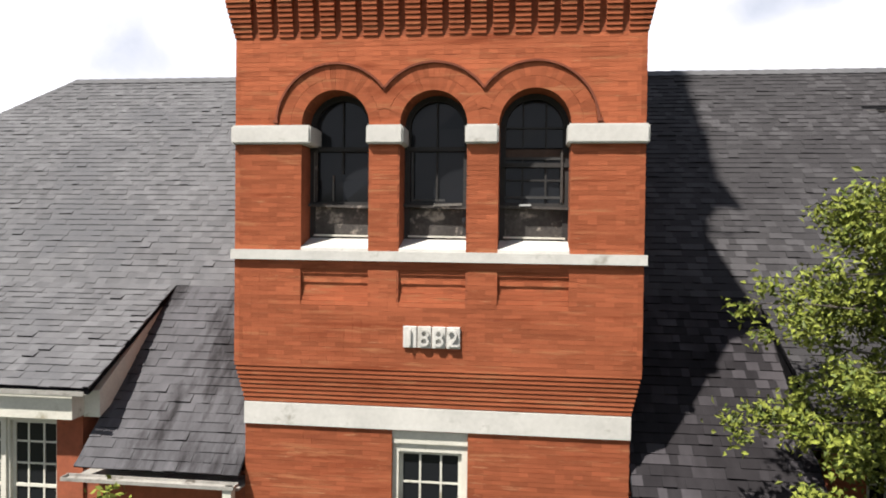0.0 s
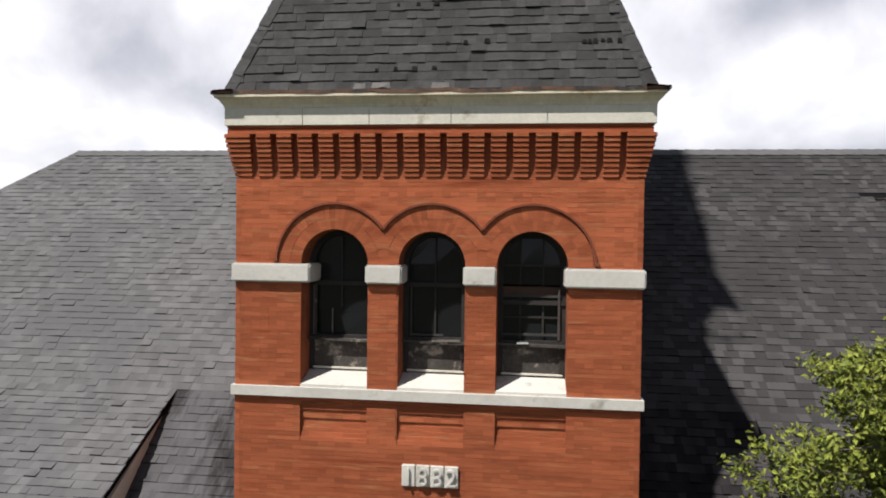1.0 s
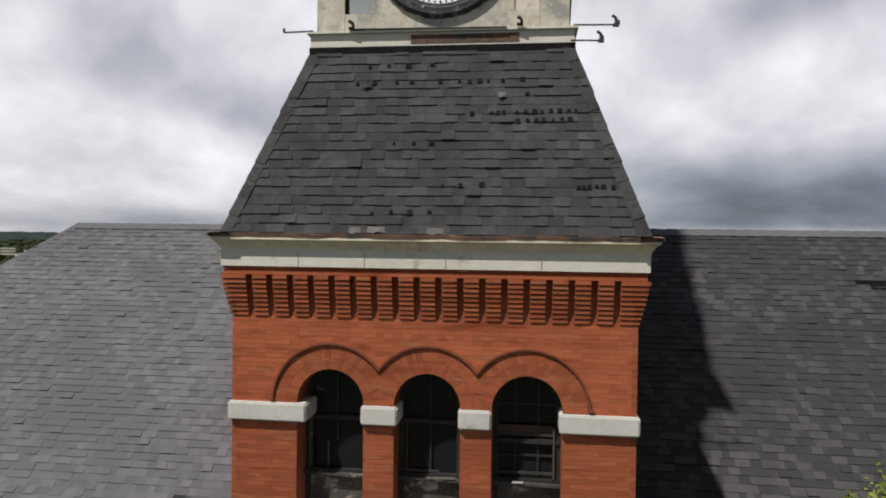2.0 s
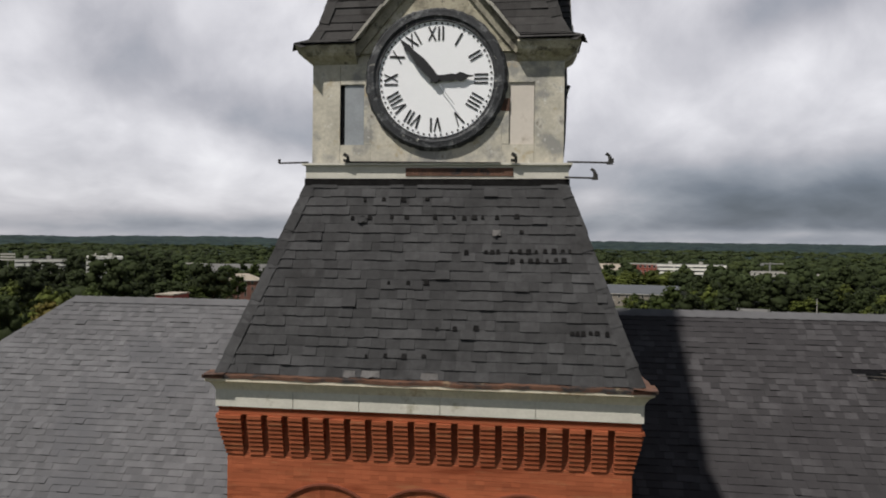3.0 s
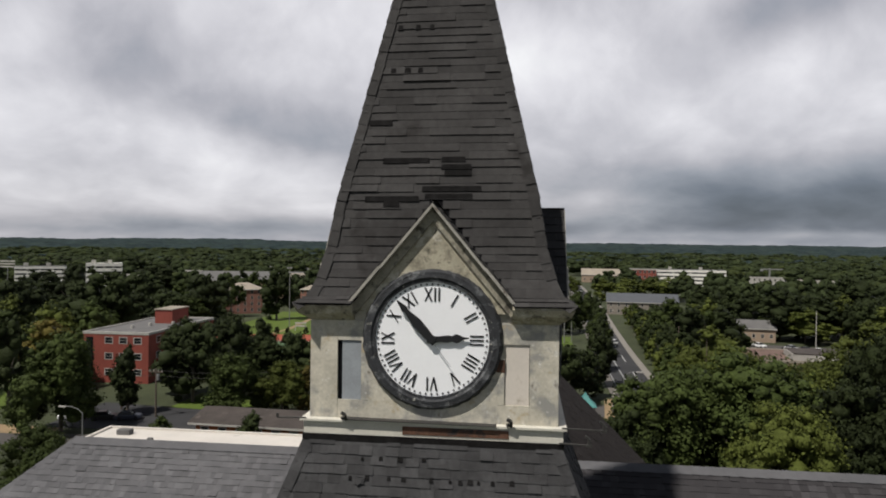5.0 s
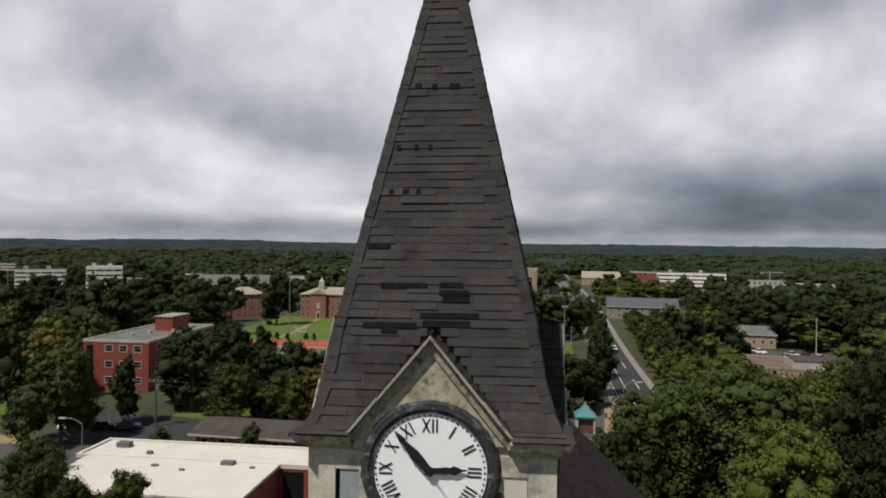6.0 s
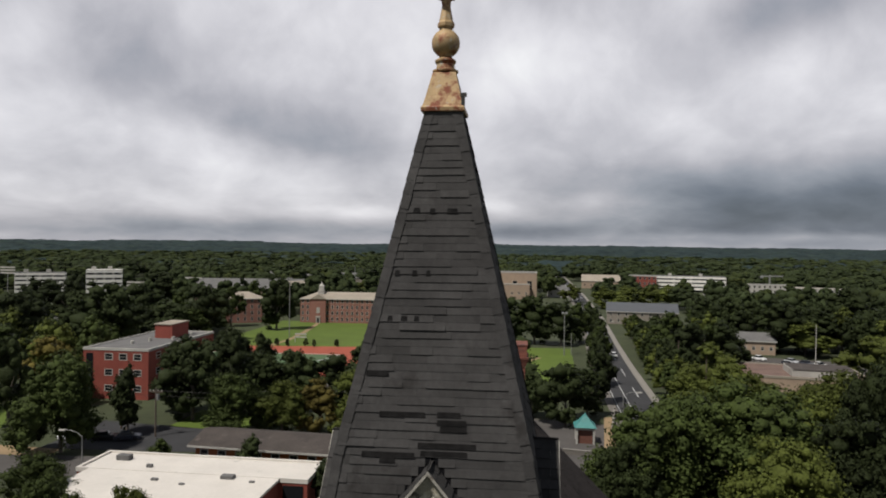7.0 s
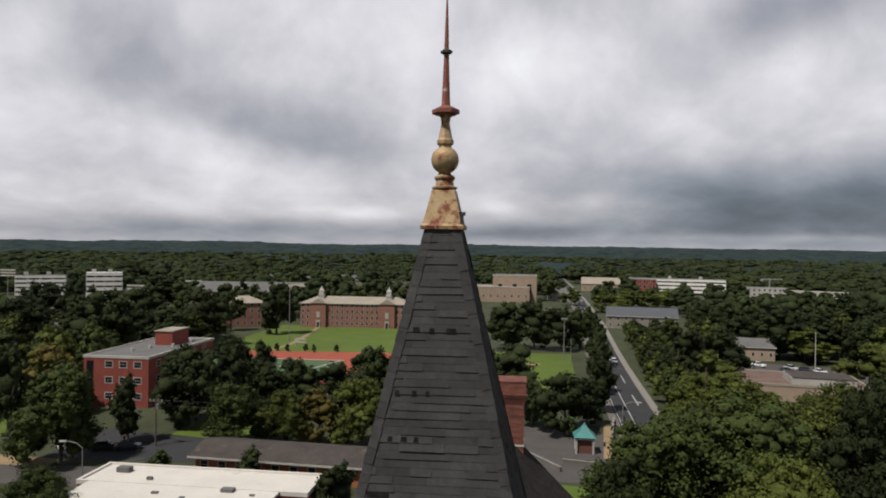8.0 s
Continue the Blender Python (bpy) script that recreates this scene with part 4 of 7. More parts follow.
def sash_window(name, parent, x0, x1, y, z0, z1, cols, rows, label, t=0.07):
    """A white painted sash window in a wall whose face is at y."""
    w = thing(name, "", "")
    for k in ("label", "category"):
        if k in w:
            del w[k]
    w.parent = parent
    tagged(w, label)
    bm = bmesh.new()
    box(bm, x0, x0 + t, y, y + 0.12, z0, z1), box(bm, x1 - t, x1, y, y + 0.12, z0, z1)
    box(bm, x0 + t, x1 - t, y, y + 0.12, z1 - t * 1.4, z1)
    box(bm, x0 + t, x1 - t, y + 0.02, y + 0.12, z0, z0 + t)
    part("window_surround", bm, TRIM, w, "flaking white window surround")
    a, b, lo, hi = x0 + t, x1 - t, z0 + t, z1 - t * 1.4
    bm = bmesh.new()
    for q in (a + 0.02, b - 0.02):
        box(bm, q - 0.022, q + 0.022, y + 0.05, y + 0.09, lo, hi)
    for q in (lo + 0.02, hi - 0.02, (lo + hi) / 2):
        box(bm, a + 0.042, b - 0.042, y + 0.05, y + 0.09, q - 0.02, q + 0.02)
    part("sash", bm, TRIM, w)
    bm = bmesh.new()
    for k in range(1, cols):
        q = a + (b - a) * k / cols
        box(bm, q - 0.011, q + 0.011, y + 0.055, y + 0.085, lo + 0.04, hi - 0.04)
    for k in range(1, rows):
        q = lo + (hi - lo) * k / rows
        box(bm, a + 0.042, b - 0.042, y + 0.058, y + 0.082, q - 0.011, q + 0.011)
    part("glazing_bars", bm, TRIM, w)
    for i in range(cols):
        for j in range(rows):
            bm = bmesh.new()
            xa, xb, za, zb = a + (b - a) * i / cols, a + (b - a) * (i + 1) / cols, lo + (hi - lo) * j / rows, lo + (hi - lo) * (j + 1) / rows
            box(bm, xa + 0.011, xb - 0.011, y + 0.068, y + 0.072, za + 0.011, zb - 0.011)
            part("pane", bm, GLASS, w)


bm = bmesh.new()
box(bm, -0.45, 0.41, 0.13, 0.3, 20.93, 21.09)
part("window_head", bm, TRIM, tower, "grey-white painted window head")
sash_window("sash_window", tower, -0.45, 0.41, 0.16, 19.3, 20.93, 3, 4, "white sash window with small panes")


# ---- date stone ----
def date_blocks():
    for k, ch in enumerate("1882"):
        x = -0.312 + k * 0.161
        bm = bmesh.new()
        box(bm, x, x + 0.152, -0.03, 0.02, 22.045, 22.285)
        bmesh.ops.bevel(bm, geom=bm.edges[:], offset=0.006, segments=1, affect="EDGES")
        block = part("date_block", bm, STONE, tower, "pale stone block of the date")
        cu = bpy.data.curves.new("digit", "FONT")
        cu.body, cu.size, cu.extrude, cu.align_x = ch, 0.27, 0.016, "CENTER"
        tmp = new("digit", cu)
        me = bpy.data.meshes.new_from_object(tmp.evaluated_get(bpy.context.evaluated_depsgraph_get()))
        bpy.data.objects.remove(tmp)
        me.materials.clear()
        me.materials.append(STONE)
        ob = new("digit", me)
        ob.parent = block
        ob.matrix_basis = Matrix.Translation((x + 0.076, -0.044, 22.072)) @ Matrix.Rotation(math.pi / 2, 4, "X") @ Matrix.Diagonal((0.92, 1, 1, 1))
        tagged(ob, "raised figure " + ch)


date_blocks()


# ---- main building ----
house = thing("main_building", "long red brick building with hipped grey shingle roof", "building")
RY, RZ, PITCH = 6.82, 26.62, 0.888  # ridge line and slope of the front roof
EX, HX = 15.8, 8.93  # half lengths of eaves and ridge
EZ, EY = 20.52, -0.05
BACK = 2 * RY - EY


def on_roof(x, y):
    return Vector((x, y, RZ - PITCH * (RY - y)))


def main_roof():
    bm = bmesh.new()
    TX, TY, DX, DO, AY = 2.19, 2 * C - 0.05, 4.2, 11.4, 2.17
    for sd in (-1, 1):
        for x0, x1, y0, y1 in ((TX, DX, EY, TY), (DX, DO, AY, TY), (DO, EX, EY, EY)):
            if y0 == y1:
                continue
            q = [on_roof(sd * x0, y0), on_roof(sd * x1, y0), on_roof(sd * x1, y1), on_roof(sd * x0, y1)]
            bm.faces.new([bm.verts.new(p) for p in (q if sd > 0 else q[::-1])])
        end = EX - (EX - HX) * (TY - EY) / (RY - EY)
        q = [on_roof(sd * DO, EY), on_roof(sd * EX, EY), on_roof(sd * end, TY), on_roof(sd * DO, TY)]
        bm.faces.new([bm.verts.new(p) for p in (q if sd > 0 else q[::-1])])
    end = EX - (EX - HX) * (TY - EY) / (RY - EY)
    v = {k: bm.verts.new(p) for k, p in dict(a=on_roof(-end, TY), b=on_roof(end, TY), e=(-HX, RY, RZ), f=(HX, RY, RZ), c=(EX, BACK, EZ), d=(-EX, BACK, EZ), g=(-EX, EY, EZ), h=(EX, EY, EZ)).items()}
    for q in ("abfe", "cdef", "hcf", "dge"):
        bm.faces.new([v[k] for k in q])
    roof = part("roof", bm, FELT_AND_SHADE, house, "hipped roof in weathered grey shingles")
    run = (Vector((0, RY, RZ)) - Vector((0, EY, EZ))).length
    rows = 68
    slope = (EX - HX) / run
    up = Vector((0, RY - EY, RZ - EZ))
    gone = [(7.45, run * (on_roof(0, 5.72).z - EZ) / (RZ - EZ), 0.42), (7.6, run * (on_roof(0, 5.63).z - EZ) / (RZ - EZ), 0.3)]
    h_apex = run * (AY - EY) / (RY - EY)
    p = run / rows
    n_low = int(h_apex / p) + 1
    for sd in (-1, 1):
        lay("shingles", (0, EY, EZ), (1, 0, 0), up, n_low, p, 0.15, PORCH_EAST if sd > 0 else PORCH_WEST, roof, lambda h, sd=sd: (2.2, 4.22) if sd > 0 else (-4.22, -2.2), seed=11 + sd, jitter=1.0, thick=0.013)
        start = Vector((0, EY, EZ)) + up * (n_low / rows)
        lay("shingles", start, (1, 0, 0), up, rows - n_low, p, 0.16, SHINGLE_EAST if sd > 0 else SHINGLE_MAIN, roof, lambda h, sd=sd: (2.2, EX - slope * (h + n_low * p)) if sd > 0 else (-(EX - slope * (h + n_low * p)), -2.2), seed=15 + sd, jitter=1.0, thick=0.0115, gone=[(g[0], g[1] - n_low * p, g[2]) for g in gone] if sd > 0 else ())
    lay("shingles", (-EX, RY, EZ), (0, 1, 0), (EX - HX, 0, RZ - EZ), rows, run / rows, 0.31, SHINGLE_MAIN, roof, lambda h: (-(RY - EY) * (1 - h / run), (RY - EY) * (1 - h / run)), seed=13, jitter=1.0)
    for xa, ya, xb, yb, w in ((7.08, 5.70, 7.85, 5.67, 0.02), (7.25, 5.64, 7.9, 5.62, 0.03), (7.5, 5.75, 7.95, 5.70, 0.015)):
        bm = bmesh.new()
        bar(bm, on_roof(xa, ya) + Vector((0, 0, 0.004)), on_roof(xb, yb) + Vector((0, 0, 0.012)), w, 0.012)
        part("exposed_lath", bm, BOARD, roof, "broken roof lath in a torn hole")
    me = bpy.data.meshes.new("ridge_cap")
    w = 2 * HX / 60
    me.from_pydata([(0, 0, 0.035), (w * 1.1, 0, 0.022), (w * 1.1, -0.15, -0.105), (0, -0.15, -0.09), (w * 1.1, 0.15, -0.105), (0, 0.15, -0.09)], [], [(0, 3, 2, 1), (0, 1, 4, 5)])
    me.materials.append(SHINGLE_MAIN)
    for k in range(60):
        ob = new("ridge_cap", me)
        ob.parent, ob.location = roof, (-HX + w * k, RY, RZ)
    for sd in (-1, 1):
        a, b = Vector((sd * EX, EY, EZ)), Vector((sd * HX, RY, RZ))
        d = (b - a) / 48
        me = bpy.data.meshes.new("hip_cap")
        u = Vector((0, 0, 0.028))
        f1, f2 = Vector((-sd * 0.13, 0, 0.014)), Vector((0, 0.13, 0.014))
        e = d * 1.1 - Vector((0, 0, 0.01))
        me.from_pydata([tuple(z) for z in (u, u + e, f1 + e, f1, f2 + e, f2)], [], [(0, 3, 2, 1), (0, 1, 4, 5)])
        me.materials.append(SHINGLE_MAIN)
        for k in range(48):
            ob = new("hip_cap", me)
            ob.parent, ob.location = roof, a + d * k
    return roof


roof = main_roof()


def dormer(s):
    """A broad shed dormer beside the tower; s is -1 or 1."""
    x_in, x_out = s * 4.13, s * 11.5
    apex = Vector((x_in, 2.17, on_roof(0, 2.17).z))
    ey, ez = 0.10, 21.41
    d = part_thing("dormer", "shed dormer with shingled roof and white fascia")
    bm = bmesh.new()
    a, b = sorted((x_in, x_out))
    t = 0.07
    sl = (apex.z - ez) / (apex.y - ey)
    hexa(bm, [(a, ey, ez - t), (b, ey, ez - t), (b, apex.y, apex.z - t), (a, apex.y, apex.z - t), (a, ey, ez), (b, ey, ez), (b, apex.y, apex.z + 0.01), (a, apex.y, apex.z + 0.01)])
    part("dormer_roof", bm, FELT_AND_SHADE, d)
    run = (apex - Vector((x_in, ey, ez))).length
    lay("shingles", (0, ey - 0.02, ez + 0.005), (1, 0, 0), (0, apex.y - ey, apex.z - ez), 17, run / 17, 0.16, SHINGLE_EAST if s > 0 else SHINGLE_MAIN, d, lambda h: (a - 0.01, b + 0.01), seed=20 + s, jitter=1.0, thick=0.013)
    # soffit, fascia, cheek
    wx = s * 4.38
    wy = 0.36
    bm = bmesh.new()
    p, q = sorted((s * 4.36, x_out))
    box(bm, p, q, ey + 0.02, wy + 0.12, 21.02, 21.335)
    part("dormer_fascia", bm, TRIM, d, "white painted fascia board")
    bm = bmesh.new()
    c = [(wy, 21.0), (wy, 21.33), (1.95, 22.33), (2.02, 22.36), (0.62, 21.11)]
    vs = [[bm.verts.new((x, y, z)) for y, z in c] for x in (s * 4.16, s * 4.37)]
    bm.faces.new(vs[0]), bm.faces.new(vs[1][::-1])
    for k in range(5):
        bm.faces.new((vs[0][k], vs[1][k], vs[1][(k + 1) % 5], vs[0][(k + 1) % 5]))
    # The east cheek is near-black: its shade is put in the colour.
    part("cheek", bm, TRIM if s < 0 else FELT_AND_SHADE, d, "stained white boarded cheek" if s < 0 else "cheek coloured near-black for shade")
    bm = bmesh.new()
    p, q = sorted((wx, s * 4.73))
    box(bm, p, q, wy, wy + 0.3, 0.0, 21.0)
    p, q = sorted((s * 6.2, x_out))
    box(bm, p, q, wy, wy + 0.3, 0.0, 21.0)
    p, q = sorted((s * 4.73, s * 6.2))
    box(bm, p, q, wy, wy + 0.3, 0.0, 19.2)
    part("dormer_wall", bm, BRICK_FAR, d, "red brick dormer wall")
    p, q = sorted((s * 4.73, s * 6.2))
    mid = (p + q) / 2
    for a2, b2 in ((p, mid - 0.03), (mid + 0.03, q)):
        sash_window("dormer_window", house, a2, b2, wy + 0.05, 19.2, 20.95, 3, 6, "white sash window with small panes", 0.035)
    bm = bmesh.new()
    box(bm, mid - 0.03, mid + 0.03, wy + 0.02, wy + 0.2, 19.2, 21.0)
    part("mullion", bm, TRIM, d)
    # Added sheet whose dark colour stands for the unlit room.
    bm = bmesh.new()
    box(bm, p, q, wy + 0.3, wy + 0.34, 19.2, 21.0)
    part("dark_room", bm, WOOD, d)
    # gutter
    bm = bmesh.new()
    p, q = sorted((x_in + s * 0.02, x_out))
    box(bm, p, q, ey - 0.07, ey - 0.01, ez - 0.075, ez - 0.065)
    box(bm, p, q, ey - 0.08, ey - 0.07, ez - 0.075, ez - 0.02)
    part("dormer_gutter", bm, GUTTER, d, "weathered metal gutter")


def part_thing(name, label):
    e = new(name)
    e.parent = house
    return tagged(e, label)


BRICK_FAR = mat("house_brick", (0.26, 0.072, 0.034), 0.9, 0.2, 2.0, 0.3, 60, stain=((0.13, 0.04, 0.024), 3.0, 0.56))
for s in (-1, 1):
    dormer(s)


def walls_and_gutters():
    runs = [(-15.3, 15.3, 13.0, 13.35)]
    for s in (-1, 1):
        for p, q, y0, y1 in ((2.172, 4.38, 0.4, 0.75), (11.5, 15.3, 0.4, 0.75), (15.0, 15.3, 0.75, 13.0)):
            runs.append((*sorted((s * p, s * q)), y0, y1))
    for x0, x1, y0, y1 in runs:
        bm = bmesh.new()
        box(bm, x0, x1, y0, y1, 0, 20.42)
        part("house_wall", bm, BRICK_FAR, house, "red brick wall of the main building")
    for s in (-1, 1):
        bm = bmesh.new()
        a, b = sorted((s * 2.19, s * 4.27))
        y0, y1 = EY - 0.16, EY - 0.03
        box(bm, a, b, y0, y1, EZ - 0.11, EZ - 0.10)
        box(bm, a, b, y0 - 0.012, y0, EZ - 0.112, EZ - 0.072)
        box(bm, a, b, y1, y1 + 0.012, EZ - 0.11, EZ - 0.07)
        for e in (a, b):
            box(bm, e - 0.006, e + 0.006, y0, y1, EZ - 0.10, EZ - 0.07)
        box(bm, a, b, y1 + 0.012, 0.4, EZ - 0.17, EZ - 0.15)
        part("gutter", bm, GUTTER, house, "old metal gutter with debris")
        bm = bmesh.new()
        x = s * 2.27
        box(bm, x - 0.05, x + 0.05, y0 + 0.01, y1 - 0.01, 16.0, EZ - 0.10)
        part("downspout", bm, TRIM, house, "white downspout")


walls_and_gutters()


STACK = mat("weathered_chimney_brick", (0.155, 0.055, 0.038), 0.9, 0.3, 3.0, 0.3, 40, stain=(((0.07, 0.03, 0.024), 2.5, 0.52), ((0.25, 0.15, 0.11), 5.0, 0.6)), stretch=(0.5, 0.5, 2.5))


REAR_SHINGLE = mat("dark_brown_shingle", (0.027, 0.0235, 0.0225), 0.9, 0.2, 0.8, 0.3, 120, island=0.15, spec=0.05)


def rear_wing():
    cx, rz, w = 0.6, 27.15, 7.0
    bm = bmesh.new()
    y0, y1 = RY + 0.5, 25.0
    v = [(cx - w, rz - w), (cx + w, rz - w), (cx, rz)]
    lo = [bm.verts.new((x, y0, z)) for x, z in v]
    hi = [bm.verts.new((x, y1, z)) for x, z in v]
    bm.faces.new(lo), bm.faces.new(hi[::-1])
    for k in range(3):
        bm.faces.new((lo[k], hi[k], hi[(k + 1) % 3], lo[(k + 1) % 3]))
    rear = part("rear_roof", bm, FELT_AND_SHADE, house, "steep dark brown shingled roof of the rear wing")
    for sd in (-1, 1):
        lay("shingles", (cx + sd * w, y0, rz - w), (0, 1, 0), (-sd * w, 0, w), 48, w * math.sqrt(2) / 48, 0.36, REAR_SHINGLE, rear, lambda h: (0.0, y1 - y0), seed=90 + sd, jitter=1.0)
    bm = bmesh.new()
    box(bm, cx - w + 0.4, cx + w - 0.4, y0, y1 - 0.3, 0, rz - w + 0.1)
    part("rear_wall", bm, BRICK_FAR, house, "red brick rear wing")
    ch = part_thing("chimney", "tall red brick chimney with corbelled cap and flashing")
    bm = bmesh.new()
    x0, x1, ya, yb = -0.35, 1.15, 23.6, 24.8
    box(bm, x0, x1, ya, yb, 26.0, 28.9)
    part("chimney_shaft", bm, STACK, ch, "mottled brick shaft")
    for k in range(6):
        bm = bmesh.new()
        o = 0.03 + 0.03 * k if k < 5 else 0.08
        box(bm, x0 - o, x1 + o, ya - o, yb + o, 28.9 + k * 0.09, 28.985 + k * 0.09 if k < 5 else 29.85)
        part("corbel_course", bm, STACK, ch)
    bm = bmesh.new()
    box(bm, x0 - 0.1, x1 + 0.1, ya - 0.1, yb + 0.1, 29.85, 29.9)
    part("coping", bm, STACK, ch)
    bm = bmesh.new()
    box(bm, x0 - 0.02, x1 + 0.02, ya - 0.02, yb + 0.02, 26.95, 27.02)
    part("flashing", bm, TRIM, ch, "pale flashing strip")


rear_wing()


# ---- landscape ----
GROUND = mat("ground_cover", (0.036, 0.044, 0.018), 0.95, 0.3, 0.05, 0.3, 2.0, stain=((0.06, 0.05, 0.03), 0.06, 0.6))
LAWN = mat("lawn", (0.072, 0.108, 0.012), 0.95, 0.15, 0.08, 0.2, 4.0, stain=((0.10, 0.115, 0.03), 0.12, 0.62))
TURF = mat("sports_turf", (0.055, 0.095, 0.04), 0.9, 0.08, 0.1, 0.1, 6.0)
TRACK = mat("red_running_track", (0.27, 0.06, 0.032), 0.85, 0.12, 0.2, 0.1, 6.0)
ASPHALT = mat("asphalt", (0.030, 0.030, 0.032), 0.9, 0.18, 0.15, 0.2, 8.0, stain=((0.055, 0.054, 0.052), 0.2, 0.6))
LOT = mat("faded_asphalt", (0.070, 0.064, 0.060), 0.9, 0.15, 0.2, 0.2, 8.0, stain=((0.065, 0.06, 0.056), 0.25, 0.6))
CONCRETE = mat("concrete", (0.13, 0.118, 0.104), 0.9, 0.12, 0.6, 0.2, 10.0, stain=((0.12, 0.11, 0.1), 0.8, 0.6))
PALE_CONCRETE = mat("pale_concrete", (0.20, 0.185, 0.165), 0.9, 0.12, 0.6, 0.2, 10.0, stain=((0.18, 0.17, 0.15), 0.8, 0.6))
LINE = mat("road_paint", (0.40, 0.40, 0.39), 0.7, 0.1, 1.0, 0.0)
SAND = mat("bare_sand", (0.24, 0.17, 0.095), 0.95, 0.15, 0.3, 0.2, 6.0)
WHITE_ROOF = mat("white_roof_membrane", (0.54, 0.505, 0.46), 0.7, 0.06, 0.25, 0.1, 4.0, stain=((0.36, 0.34, 0.31), 0.35, 0.63))
GREY_ROOF = mat("grey_roof", (0.115, 0.112, 0.11), 0.9, 0.15, 0.3, 0.2, 6.0)
BROWN_ROOF = mat("brown_roof", (0.05, 0.041, 0.036), 0.9, 0.25, 0.4, 0.3, 5.0, stain=((0.10, 0.085, 0.075), 0.5, 0.6))
TAN_ROOF = mat("tan_roof", (0.27, 0.235, 0.19), 0.9, 0.12, 0.3, 0.2, 6.0)
RED_WALL = mat("red_brick_far", (0.20, 0.048, 0.034), 0.9, 0.12, 0.4, 0.1, 8.0)
ROSE_WALL = mat("rose_brick_far", (0.23, 0.11, 0.085), 0.9, 0.12, 0.4, 0.1, 8.0)
TAN_WALL = mat("tan_wall", (0.30, 0.225, 0.165), 0.9, 0.1, 0.3, 0.1, 8.0)
PALE_WALL = mat("pale_wall", (0.36, 0.345, 0.315), 0.85, 0.12, 0.3, 0.1, 8.0)
GREY_WALL = mat("grey_stone_wall", (0.21, 0.185, 0.155), 0.9, 0.15, 0.8, 0.2, 8.0)
ORANGE_WALL = mat("orange_brick_far", (0.28, 0.10, 0.04), 0.9, 0.15, 0.5, 0.1, 8.0)
TEAL = mat("teal_metal_roof", (0.05, 0.19, 0.18), 0.5, 0.12, 2.0, 0.1)
POLE = mat("galvanised_pole", (0.22, 0.22, 0.215), 0.6, 0.1, 2.0, 0.0, metal=0.3)
TIMBER = mat("creosoted_timber", (0.09, 0.07, 0.055), 0.9, 0.2, 2.0, 0.1)
GREENS = [mat("foliage", c, 0.7, 0.28, 0.35, 0.9, 1.6, rnd=0.25, island=0.16, spec=0.1, deep=0.35) for c in ((0.020, 0.027, 0.009), (0.033, 0.045, 0.012), (0.058, 0.070, 0.015), (0.088, 0.072, 0.018))]
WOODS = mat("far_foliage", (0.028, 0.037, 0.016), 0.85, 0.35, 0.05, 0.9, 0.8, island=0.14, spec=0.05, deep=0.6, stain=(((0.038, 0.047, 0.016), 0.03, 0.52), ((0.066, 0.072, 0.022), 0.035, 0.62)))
# The far forest's blue, lifted tone is haze put into its colour.
HAZED_WOODS = mat("distant_forest", (0.022, 0.033, 0.034), 0.9, 0.5, 0.018, 0.0, spec=0.03, stain=(((0.030, 0.043, 0.036), 0.012, 0.52), ((0.048, 0.062, 0.042), 0.007, 0.62)))


def hill(x, y):
    d = math.hypot(x, y)
    k = min(1.0, max(0.0, (d - 1300) / 3200))
    return k * (20 + 16 * noise.noise((x * 0.0006, y * 0.0006, 0.5)) + 11 * noise.noise((x * 0.0022, y * 0.0022, 2.5)))


def ground():
    verts, faces = [(0, 0, 0)], []
    seg, rad = 96, [25, 60, 120, 250, 500, 800, 1200, 1600, 2000, 2500, 3000, 3500, 4000, 4400, 4800]
    for r in rad:
        for k in range(seg):
            a = 2 * math.pi * k / seg
            x, y = r * math.sin(a), r * math.cos(a)
            verts.append((x, y, hill(x, y)))
    for k in range(seg):
        faces.append((0, 1 + (k + 1) % seg, 1 + k))
    for i in range(len(rad) - 1):
        for k in range(seg):
            a, b = 1 + i * seg, 1 + (i + 1) * seg
            faces.append((a + k, a + (k + 1) % seg, b + (k + 1) % seg, b + k))
    raw("ground", verts, faces, GROUND, None, "green and brown ground reaching the horizon", "structure")


ground()


def slab(name, pts, material, z=0.03, label="", kind="structure", category=""):
    """A flat sheet of ground cover with a small edge."""
    bm = bmesh.new()
    lo, hi = [bm.verts.new((x, y, -0.05)) for x, y in pts], [bm.verts.new((x, y, z)) for x, y in pts]
    bm.faces.new(hi)
    for k in range(len(pts)):
        bm.faces.new((lo[k], lo[(k + 1) % len(pts)], hi[(k + 1) % len(pts)], hi[k]))
    return tagged(part(name, bm, material, None), label, category, kind=kind)


slab("lawn_campus", [(-104, 208), (-40, 214), (-38, 284), (-104, 284)], LAWN, 0.03, "bright mown lawn in front of the hall")
slab("track", [(-100, 196), (-46, 199), (-40, 210), (-44, 217), (-100, 210)], TRACK, 0.05, "red running track beside the field")
slab("track_apron", [(-58, 168), (-44, 160), (-40, 186), (-44, 212), (-53, 206), (-54, 186)], TRACK, 0.06, "red running track apron")
slab("sports_field", [(-100, 160), (-57, 165), (-54, 198), (-100, 197)], TURF, 0.07, "green artificial sports field with white lines")
for a, b, w in (((-100, 197.4), (-54, 199), 0.5), ((-60, 182), (-55, 199), 0.5), ((-100, 185), (-62, 186), 0.3)):
    d = (Vector(b) - Vector(a)).normalized()
    q = Vector((-d.y, d.x)) * w / 2
    slab("field_line", [Vector(a) - q, Vector(b) - q, Vector(b) + q, Vector(a) + q], LINE, 0.09, "white field marking")
